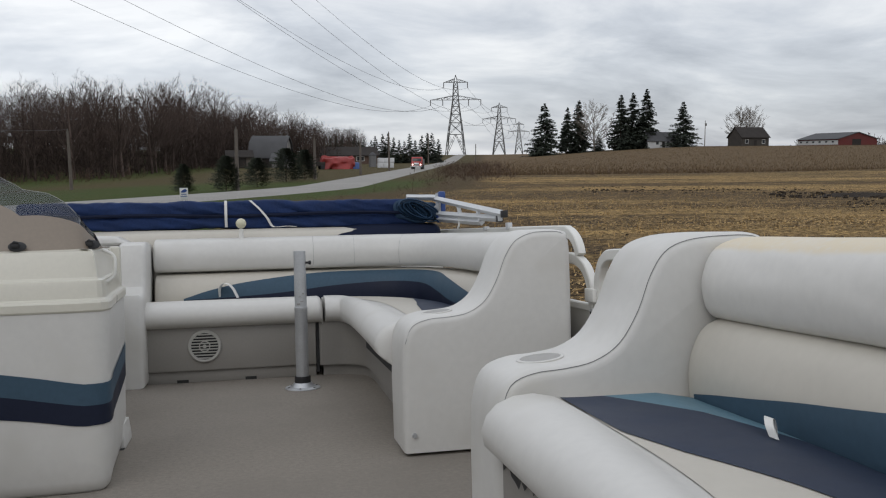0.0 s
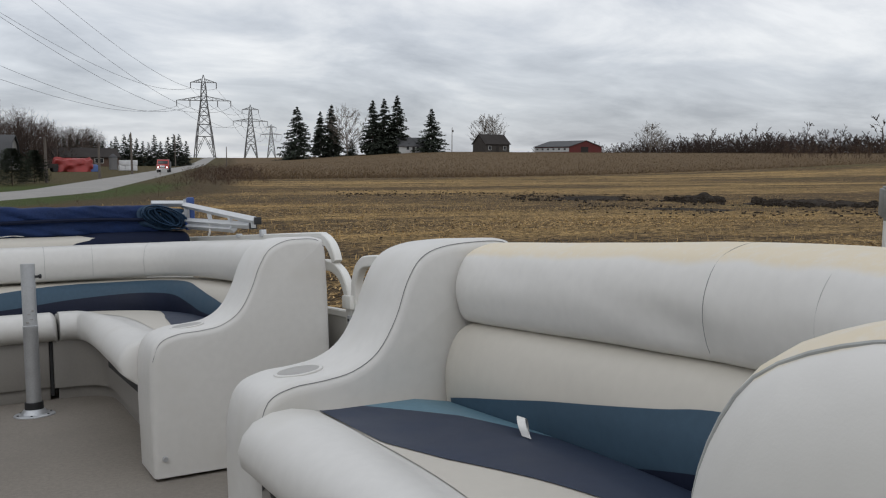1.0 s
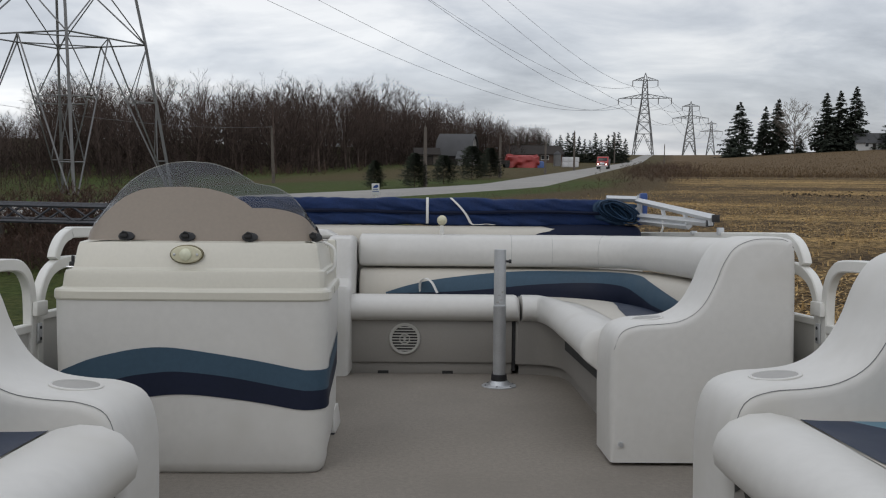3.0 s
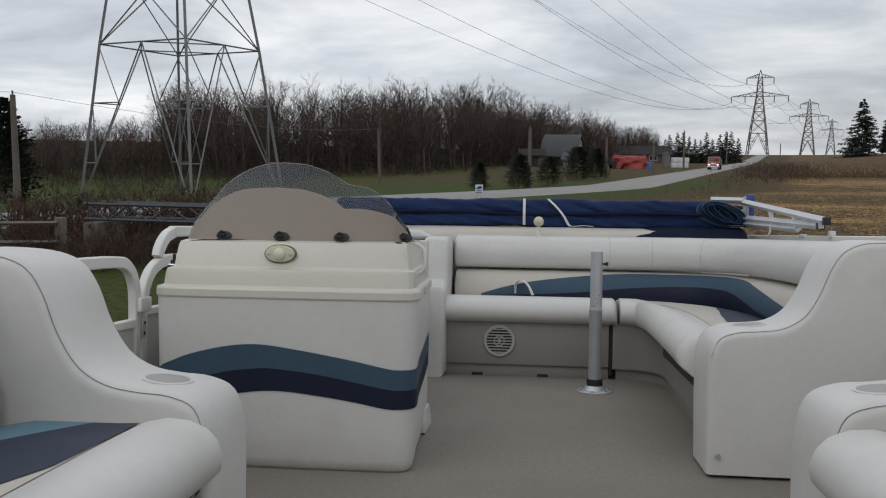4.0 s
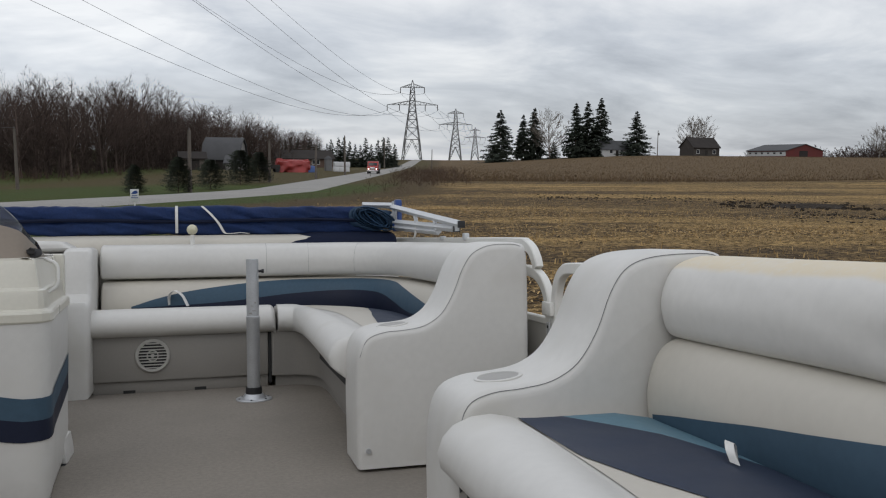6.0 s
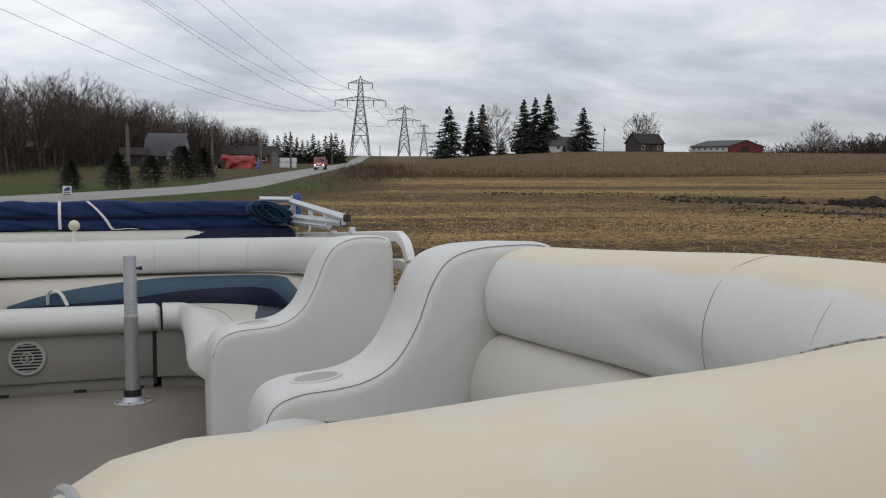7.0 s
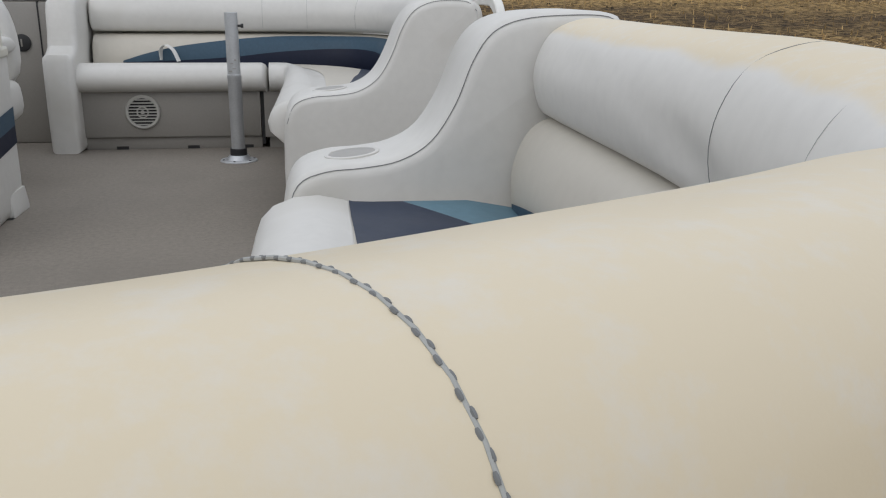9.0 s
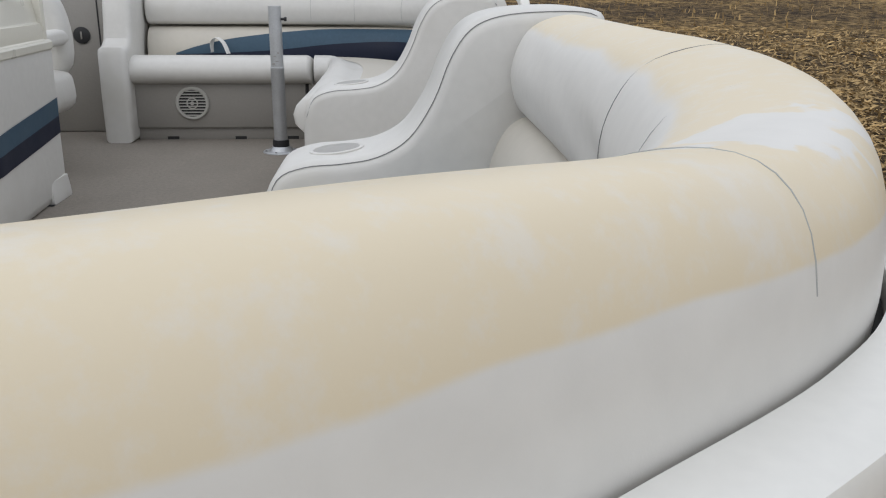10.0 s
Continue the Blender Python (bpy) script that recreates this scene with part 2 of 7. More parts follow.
def smooth_path(pts, per=8):
    """Catmull-Rom through the points."""
    p = [Vector(q) for q in pts]
    p = [2 * p[0] - p[1], *p, 2 * p[-1] - p[-2]]
    out = []
    for i in range(1, len(p) - 2):
        for k in range(per):
            t = k / per
            a, b, c, d = p[i - 1], p[i], p[i + 1], p[i + 2]
            out.append(0.5 * (2 * b + (c - a) * t + (2 * a - 5 * b + 4 * c - d) * t * t + (3 * b - a - 3 * c + d) * t ** 3))
    out.append(p[-2])
    return out


def tube(pts, r, n=8, flat=1.0):
    """A round bar along points; flat squeezes it across."""
    bm = bmesh.new()
    pts = [Vector(q) for q in pts]
    rings, up = [], None
    for i, q in enumerate(pts):
        d = (pts[min(i + 1, len(pts) - 1)] - pts[max(i - 1, 0)]).normalized()
        if up is None:
            up = Vector((0, 0, 1)) if abs(d.z) < 0.9 else Vector((0, 1, 0))
        side = d.cross(up).normalized()
        up = side.cross(d).normalized()
        rr = r[i] if isinstance(r, (list, tuple)) else r
        rings.append([bm.verts.new(q + side * math.cos(2 * math.pi * k / n) * rr + up * math.sin(2 * math.pi * k / n) * rr * flat) for k in range(n)])
    for a, b in zip(rings, rings[1:]):
        for k in range(n):
            bm.faces.new((a[k], a[(k + 1) % n], b[(k + 1) % n], b[k]))
    bm.faces.new(rings[0])
    bm.faces.new(rings[-1])
    return bm


def square_tube(pts, w, h=None, c=0.004):
    """A square bar with eased corners along points that lie in one upright plane."""
    h = h or w
    sec = [(w / 2, h / 2 - c), (w / 2 - c, h / 2), (c - w / 2, h / 2), (-w / 2, h / 2 - c), (-w / 2, c - h / 2), (c - w / 2, -h / 2), (w / 2 - c, -h / 2), (w / 2, c - h / 2)]
    bm = bmesh.new()
    pts = [Vector(q) for q in pts]
    rings, up = [], None
    for i, q in enumerate(pts):
        d = (pts[min(i + 1, len(pts) - 1)] - pts[max(i - 1, 0)]).normalized()
        if up is None:
            up = Vector((0, 0, 1)) if abs(d.z) < 0.9 else Vector((0, 1, 0))
        across = d.cross(up).normalized()
        up = across.cross(d).normalized()
        rings.append([bm.verts.new(q + across * a + up * b) for a, b in sec])
    for a, b in zip(rings, rings[1:]):
        for k in range(8):
            bm.faces.new((a[k], a[(k + 1) % 8], b[(k + 1) % 8], b[k]))
    bm.faces.new(rings[0])
    bm.faces.new(rings[-1])
    return bm


def disc_stack(cx, cy, rows, n=24, axis="z"):
    """A turned body: rows of (height, radius) about an axis through cx, cy."""
    bm = bmesh.new()
    rings = []
    for h, r in rows:
        ring = []
        for k in range(n):
            a = 2 * math.pi * k / n
            if axis == "z":
                co = (cx + r * math.cos(a), cy + r * math.sin(a), h)
            elif axis == "y":
                co = (cx + r * math.cos(a), h, cy + r * math.sin(a))
            else:
                co = (h, cx + r * math.cos(a), cy + r * math.sin(a))
            ring.append(bm.verts.new(co))
        rings.append(ring)
    for a, b in zip(rings, rings[1:]):
        for k in range(n):
            bm.faces.new((a[k], a[(k + 1) % n], b[(k + 1) % n], b[k]))
    bm.faces.new(rings[0])
    bm.faces.new(rings[-1])
    return bm


def hoop(cx, cy, rows, n=24, axis="z"):
    """A turned ring: a closed section of (height, radius) about an axis."""
    bm = disc_stack(cx, cy, [*rows, rows[0]], n, axis)
    bmesh.ops.delete(bm, geom=[f for f in bm.faces if len(f.verts) > 4], context="FACES_ONLY")
    bmesh.ops.remove_doubles(bm, verts=bm.verts, dist=1e-6)
    return bm


def slab(outline, y0, y1, bevel=0.02, seg=3, plane="xz"):
    """A closed outline, smoothed beforehand, given depth, with all its rims rounded."""
    bm = bmesh.new()
    put = (lambda a, b, d: (a, d, b)) if plane == "xz" else ((lambda a, b, d: (d, a, b)) if plane == "yz" else (lambda a, b, d: (a, b, d)))
    f = [bm.verts.new(put(a, b, y0)) for a, b in outline]
    g = [bm.verts.new(put(a, b, y1)) for a, b in outline]
    bm.faces.new(f)
    bm.faces.new(g[::-1])
    n = len(f)
    for k in range(n):
        bm.faces.new((f[k], g[k], g[(k + 1) % n], f[(k + 1) % n]))
    bmesh.ops.recalc_face_normals(bm, faces=bm.faces)
    if bevel:
        rims = [e for e in bm.edges if len({round(put_d(v.co, plane), 4) for v in e.verts}) == 1]
        bmesh.ops.bevel(bm, geom=rims, offset=bevel, segments=seg, profile=0.5, affect="EDGES", clamp_overlap=True)
    return bm


def put_d(co, plane):
    return co.y if plane == "xz" else (co.x if plane == "yz" else co.z)


def normals_of(path):
    out = []
    for i in range(len(path)):
        d = path[min(i + 1, len(path) - 1)] - path[max(i - 1, 0)]
        d.normalize()
        out.append(Vector((-d.y, d.x)))
    return out


def sweep(path, profile, cap0=0.0, cap1=0.0, wobble=0.0, seed=0):
    """A closed profile of (outward, up) along a plan path; cap: how far its ends are domed."""
    bm = bmesh.new()
    nor = normals_of(path)
    cu = sum(p[0] for p in profile) / len(profile)
    cv = sum(p[1] for p in profile) / len(profile)
    secs = []
    for i, q in enumerate(path):
        secs.append((q, nor[i], 1.0, i))

    def dome(i, cap, sign):
        t = (path[min(i + 1, len(path) - 1)] - path[max(i - 1, 0)]).normalized() * sign
        return [(path[i] + t * cap * math.sin(a), nor[i], math.cos(a) ** 0.6 * 0.995 + 0.005, i) for a in (0.3, 0.6, 0.85, 1.05, 1.25, 1.4, 1.5)]
    if cap0:
        secs = dome(0, cap0, -1)[::-1] + secs
    if cap1:
        secs = secs + dome(len(path) - 1, cap1, 1)
    rings, us, run = [], [], 0.0
    for q, nn, k, i in secs:
        ring = []
        run += (q - us[-1][0]).length if us else 0.0
        us.append((q, run))
        for j, (u, v) in enumerate(profile):
            w = wobble * noise.noise((i * 0.13 + seed, j * 0.3, seed)) if wobble else 0
            uu, vv = cu + (u - cu) * (k + w), cv + (v - cv) * (k + w)
            p = q + nn * uu
            ring.append(bm.verts.new((p.x, p.y, vv)))
        rings.append(ring)
    m = len(profile)
    uv = bm.loops.layers.uv.new("UVMap")
    for i, (a, b) in enumerate(zip(rings, rings[1:])):
        for k in range(m):
            f = bm.faces.new((a[k], a[(k + 1) % m], b[(k + 1) % m], b[k]))
            for lp, (s, t) in zip(f.loops, ((us[i][1], k / m), (us[i][1], (k + 1) / m), (us[i + 1][1], (k + 1) / m), (us[i + 1][1], k / m))):
                lp[uv].uv = (s, t)
    bm.faces.new(rings[0])
    bm.faces.new(rings[-1])
    return bm


def loop2(pts, per=6):
    """A smooth closed 2D outline through the points."""
    p = [Vector(q) for q in pts]
    n = len(p)
    out = []
    for i in range(n):
        a, b, c, d = p[i - 1], p[i], p[(i + 1) % n], p[(i + 2) % n]
        for k in range(per):
            t = k / per
            out.append(0.5 * (2 * b + (c - a) * t + (2 * a - 5 * b + 4 * c - d) * t * t + (3 * b - a - 3 * c + d) * t ** 3))
    return out


def ribbon(rows, lift=None):
    """A strip of quads through rows of points."""
    bm = bmesh.new()
    vs = [[bm.verts.new(p) for p in row] for row in rows]
    for a, b in zip(vs, vs[1:]):
        for k in range(len(a) - 1):
            bm.faces.new((a[k], a[k + 1], b[k + 1], b[k]))
    return bm


def thick(bm, t):
    bmesh.ops.recalc_face_normals(bm, faces=bm.faces)
    bmesh.ops.solidify(bm, geom=bm.faces[:], thickness=t)
    return bm


def beam(a, b, w, h=None, n=4):
    """A square bar from a to b."""
    return tube([a, b], w * 0.7071, n, (h or w) / w)


def pad(outline, y0, y1, r, n=5, plane="xz", flat=True):
    """A padded panel: an outline, drawn in order, with depth and softly rounded rims; the first and last points stay on the floor."""
    p = [Vector(q) for q in outline]
    m = len(p)
    area = sum(p[i].x * p[(i + 1) % m].y - p[(i + 1) % m].x * p[i].y for i in range(m))
    sg = 1 if area > 0 else -1
    nor = []
    for i in range(m):
        t = (p[(i + 1) % m] - p[i - 1]).normalized()
        nor.append(Vector((-t.y, t.x)) * sg)
    lo = min(q.y for q in p)
    rings = []
    steps = [(r * (1 - math.cos(a)), r * (1 - math.sin(a))) for a in np.linspace(0, math.pi / 2, n)]
    secs = [(y0 + d, k) for d, k in steps] + [(y1 - d, k) for d, k in steps[::-1]]
    bm = bmesh.new()
    for y, k in secs:
        ring = []
        spots = [q + w * k for q, w in zip(p, nor)]
        for i, c in enumerate(spots):
            near = min(abs((c - p[j]).length) for j in range(m) if abs(j - i) < 14 and p[j].y - lo > 1e-4) if k > 0 and p[i].y - lo > 1e-4 else k
            if near < k * 0.93:
                free = [j for j in range(m) if 0 < p[j].y - lo and min((spots[j] - p[q2]).length for q2 in range(max(0, j - 14), min(m, j + 14))) >= k * 0.93]
                c = spots[min(free, key=lambda j: abs(j - i))].copy() if free else c
            q, w = p[i], nor[i]
            if flat:
                c.y = max(c.y, lo)
                if q.y - lo < 1e-4:
                    c.y = lo
            co = (c.x, y, c.y) if plane == "xz" else ((y, c.x, c.y) if plane == "yz" else (c.x, c.y, y))
            ring.append(bm.verts.new(co))
        rings.append(ring)
    for a, b in zip(rings, rings[1:]):
        for k in range(m):
            bm.faces.new((a[k], a[(k + 1) % m], b[(k + 1) % m], b[k]))
    bm.faces.new(rings[0])
    bm.faces.new(rings[-1])
    return bm

# ---- the boat: deck and fences ----
XC = -0.35          # centre line of the boat


def sx(x, side):
    """x on the starboard-hand drawing, mirrored for side -1."""
    return x if side > 0 else 2 * XC - x


deck_outline = [(-1.60, 0.75), (-1.50, 0.45), (-1.25, 0.2), (-0.9, 0.08), (-0.29, 0.0), (0.32, 0.08), (0.67, 0.2), (0.92, 0.45), (1.02, 0.75), (1.06, 1.2), (1.06, 5.75), (-1.64, 5.75), (-1.64, 1.2)]
deck = thing("boat_deck", "pontoon boat deck covered in worn taupe carpet", "deck", (XC, 2.8, -0.1), kind="structure")
part("carpet", slab(deck_outline, -0.012, 0.0, 0, plane="xy"), CARPET, deck, "worn taupe marine carpet")
part("deck_board", slab([(x * 1.02 + 0.005, y * 1.004 - 0.02) for x, y in deck_outline], -0.09, -0.013, 0.01, plane="xy"), WHITE_METAL, deck, "white aluminium edge")


def pontoon(x):
    rows = [(-0.55, 0.02), (-0.45, 0.12), (-0.25, 0.22), (0.05, 0.29), (0.4, 0.31), (5.6, 0.31), (5.75, 0.28)]
    return disc_stack(x, -0.42, rows, 24, "y")


for x in (XC - 0.85, XC + 0.85):
    tb = thing("pontoon", "bare aluminium pontoon float under the deck", "pontoon", (x, 2.8, -0.73), group="pontoons")
    part("float_tube", pontoon(x), ALUMINIUM, tb)
    for y in (0.6, 1.9, 3.2, 4.5, 5.4):
        part("bracket", box(x - 0.2, x + 0.2, y - 0.03, y + 0.03, -0.14, -0.092, 0.004), ALUMINIUM, tb)
# wooden cribs that carry the floats, higher at the bow
for y in (1.0, 4.6):
    zt = -0.73
    lo = BOAT @ Vector((XC, y, zt))
    hh = lo.z + 0.1
    crib = thing("timber_crib", "stacked grey timber blocks under the boat", "timber", (XC, lo.y, 0), on=Matrix(), group="timber cribs")
    n = max(1, round(hh / 0.12))
    for k in range(n):
        part("block", moved(box(-1.25, 1.25, -0.09, 0.09, -0.1 + k * hh / n, -0.1 + (k + 1) * hh / n - 0.004, 0.008), Matrix.Translation((XC, lo.y, 0))), PLASTIC_GREY, crib)

# plan line of the bow seat back, mid-thickness, from the arm round to the bow gate
BACK_PLAN = [(0.885, 1.655), (0.884, 1.42), (0.88, 1.10), (0.866, 0.85), (0.829, 0.62), (0.769, 0.468), (0.70, 0.385), (0.60, 0.308), (0.465, 0.212), (0.31, 0.139), (0.19, 0.106), (0.098, 0.09)]
STERN_PLAN = [(-0.77, 5.035), (-0.45, 5.035), (-0.1, 5.035), (0.25, 5.03), (0.50, 5.01), (0.70, 4.93), (0.83, 4.74), (0.885, 4.45), (0.90, 4.1), (0.90, 3.6), (0.90, 3.05)]
BOLSTER = loop2([(-0.085, 0.585), (-0.105, 0.64), (-0.099, 0.695), (-0.068, 0.743), (-0.012, 0.764), (0.032, 0.759), (0.054, 0.722), (0.057, 0.65), (0.040, 0.587), (-0.03, 0.575)], 4)
LOWER = loop2([(-0.075, 0.570), (-0.112, 0.545), (-0.138, 0.49), (-0.145, 0.43), (-0.13, 0.36), (-0.06, 0.33), (0.03, 0.34), (0.06, 0.42), (0.05, 0.56), (-0.02, 0.578)], 4)


def corner_sag(x, y, z):
    """How far the bolster's top has sunk where it turns the bow corner."""
    d = math.hypot(x - 0.735, y - 0.42)
    return -0.015 * math.exp(-(d / 0.23) ** 2) * max(0.0, min(1.0, (z - 0.60) / 0.15))


def inner_u(profile, z):
    """The inboard side of a profile at a height."""
    best = None
    n = len(profile)
    for k in range(n):
        (u0, v0), (u1, v1) = profile[k], profile[(k + 1) % n]
        if (v0 - z) * (v1 - z) <= 0 and v0 != v1:
            u = u0 + (u1 - u0) * (z - v0) / (v1 - v0)
            best = u if best is None else min(best, u)
    return best if best is not None else -0.1


def plan(points, side, per=10):
    return smooth_path([Vector((sx(x, side), y)) for x, y in (points if side > 0 else points[::-1])], per)


def arclen(path):
    s = [0.0]
    for a, b in zip(path, path[1:]):
        s.append(s[-1] + (b - a).length)
    return s


def band(path, profile, tops, bottoms, lift=0.003, rows=7):
    """A coloured strip sewn on the inboard side of a swept cushion, between two curves of (length along, height)."""
    nor, s = normals_of(path), arclen(path)
    lo, hi = max(tops[0][0], bottoms[0][0]), min(tops[-1][0], bottoms[-1][0])
    out = []
    steps = [a for a in s if lo < a < hi]
    for a in [lo, *steps, hi]:
        i = min(range(len(s)), key=lambda k: abs(s[k] - a))
        k = max(0, min(len(s) - 2, next((j for j in range(len(s) - 1) if s[j] <= a <= s[j + 1]), len(s) - 2)))
        t = (a - s[k]) / max(s[k + 1] - s[k], 1e-6)
        q, nn = path[k].lerp(path[k + 1], t), nor[k].lerp(nor[k + 1], t)
        z0 = float(np.interp(a, [p[0] for p in bottoms], [p[1] for p in bottoms]))
        z1 = float(np.interp(a, [p[0] for p in tops], [p[1] for p in tops]))
        row = []
        for j in range(rows):
            z = z0 + (z1 - z0) * j / (rows - 1)
            u = inner_u(profile, z) - lift
            row.append((q.x + nn.x * u, q.y + nn.y * u, z))
        out.append(row)
    return ribbon(out)


def curve2(pts, per=8):
    return [tuple(p) for p in smooth_path([Vector(p) for p in pts], per)]


# ---- seats ----
ARM = [(0.285, 0.03), (0.283, 0.25), (0.288, 0.37), (0.315, 0.443), (0.375, 0.471), (0.45, 0.478), (0.52, 0.491), (0.58, 0.527), (0.627, 0.598), (0.66, 0.68), (0.70, 0.737), (0.76, 0.764), (0.85, 0.773), (0.94, 0.77), (0.972, 0.74), (0.978, 0.60), (0.978, 0.03)]
FAR_ARM = [(0.268, 0.012), (0.264, 0.25), (0.270, 0.40), (0.298, 0.462), (0.36, 0.488), (0.435, 0.494), (0.505, 0.506), (0.565, 0.545), (0.608, 0.615), (0.642, 0.698), (0.682, 0.755), (0.74, 0.783), (0.80, 0.789), (0.862, 0.784), (0.894, 0.755), (0.90, 0.60), (0.90, 0.012)]


def armrest(parent, side, y0, y1, shape):
    pts = smooth_path([Vector(p) for p in shape[1:-1]], 4)
    pts = [Vector(shape[0]), *pts, Vector(shape[-1])]
    a = part("armrest", pad([(sx(p.x, side), p.y) for p in pts], y0, y1, 0.030, 6), WHITE_VINYL, parent)
    yc = (y0 + y1) / 2
    cx = sx(shape[5][0] - 0.016, side)
    tilt = Matrix.Translation((cx, yc, shape[5][1] + 0.0008)) @ Matrix.Rotation(radians(-6.0 * side), 4, "Y")
    ring = moved(disc_stack(0, 0, [(-0.010, 0.058), (0.0008, 0.058), (0.0022, 0.056), (0.0022, 0.051), (0.0010, 0.0500), (0.0006, 0.001)], 36), tilt)
    cup = part("cup_holder", ring, WHITE_VINYL, a, "recessed cup holder with a white rim")
    # no hole is cut: a flat darker disc paints in the shade of the well
    well = moved(disc_stack(0, 0, [(0.0010, 0.0495), (0.0014, 0.049), (0.0015, 0.001)], 36), tilt)
    part("well", well, CUP_GREY, cup, "flat grey disc with the cup well's shade in its colour")
    off = 0.0080
    for yy, s in ((y0, 1), (y1, -1)):
        line = [(sx(p[0], side), yy + s * 0.0080, p[1]) for p in inset(shape[2:-2], off)]
        part("seam", tube(smooth_path(line, 4), 0.0009, 5), SEAM, a, "grey stitched seam")
    return a


def inset(pts, d):
    p = [Vector(q) for q in pts]
    out = []
    for i in range(len(p)):
        t = (p[min(i + 1, len(p) - 1)] - p[max(i - 1, 0)]).normalized()
        out.append((p[i].x + t.y * d, p[i].y - t.x * d))
    return out


def loft_seat(back, front, z_full, drop, nose=True, z_low=0.30):
    """A seat cushion between the line of the seat back and its front edge, with a rounded front."""
    rows = []
    lead = [(back[0] + (back[0] - back[1]).normalized() * 0.035 * e, front[0] + (front[0] - front[1]).normalized() * 0.035 * e, k) for e, k in [(math.sin(a), 0.062 * (1 - math.cos(a))) for a in (1.57, 1.38, 1.18, 0.98, 0.78, 0.58, 0.36, 0.16)]]
    for b, f, short in [*lead, *[(p, q, 0.0) for p, q in zip(back, front)]]:
        d = (f - b)
        L = d.length - short
        d.normalize()
        z_top = z_full - short * 0.7
        sec = [(0, z_low), (0, z_top - 0.052), (L * 0.14, z_top - 0.026), (L * 0.3, z_top - 0.008), (L * 0.62, z_top - 0.006), (L - 0.185, z_top - 0.004), (L - 0.165, z_top + 0.004), (L - 0.12, z_top + 0.013), (L - 0.075, z_top + 0.010), (L - 0.035, z_top - 0.006), (L - 0.012, z_top - 0.030), (L, z_top - 0.062), (L - 0.006, z_top - 0.095), (L - 0.028, z_top - 0.117), (L - 0.06, z_low)]
        rows.append([(b.x + d.x * a, b.y + d.y * a, z) for a, z in sec])
    bm = ribbon(rows)
    m = len(rows[0])
    bm.verts.ensure_lookup_table()
    n = len(rows)
    for i in range(n - 1):
        bm.faces.new((bm.verts[i * m], bm.verts[(i + 1) * m], bm.verts[(i + 1) * m + m - 1], bm.verts[i * m + m - 1]))
    bm.faces.new([bm.verts[k] for k in range(m)])
    bm.faces.new([bm.verts[(n - 1) * m + k] for k in range(m)])
    return bm


def seat_patch(back, front, z_top, edges, lift=0.003):
    """A coloured piece sewn on the seat top; edges: rows of (row part, depth part from, depth part to)."""
    rows = []
    n = len(back)
    for f, a0, a1 in edges:
        k = f * (n - 1)
        i = min(int(k), n - 2)
        t = k - i
        b, g = back[i].lerp(back[i + 1], t), front[i].lerp(front[i + 1], t)
        L = (g - b).length
        d = (g - b).normalized()
        row = []
        for j in range(15):
            a = (a0 + (a1 - a0) * j / 14) * L
            zz = float(np.interp(a / L, [0, 0.14, 0.3, 0.62, max(0.63, 1 - 0.185 / L), max(0.64, 1 - 0.165 / L), 1], [z_top - 0.052, z_top - 0.026, z_top - 0.008, z_top - 0.006, z_top - 0.004, z_top + 0.004, z_top - 0.062]))
            row.append((b.x + d.x * a, b.y + d.y * a, zz + lift))
        rows.append(row)
    return ribbon(rows)


def spaced(path, n):
    """n points at equal steps along a path."""
    s = arclen(path)
    out = []
    for k in range(n):
        a = s[-1] * k / (n - 1)
        j = max(0, min(len(s) - 2, next((q for q in range(len(s) - 1) if s[q] <= a <= s[q + 1]), len(s) - 2)))
        out.append(path[j].lerp(path[j + 1], (a - s[j]) / max(s[j + 1] - s[j], 1e-6)))
    return out


SEAT_Z = 0.43
BOW_Z = 0.415
BOW_FRONT = [(0.238, 1.65), (0.236, 1.45), (0.232, 1.2), (0.222, 1.0), (0.20, 0.86), (0.15, 0.75), (0.08, 0.68), (0.03, 0.65)]
BOW_REAR = [(0.83, 1.65), (0.82, 1.3), (0.78, 0.85), (0.70, 0.55), (0.55, 0.36), (0.35, 0.24), (0.15, 0.19), (0.02, 0.18)]


def ordered(pts, side):
    return [Vector((sx(x, side), y)) for x, y in pts]


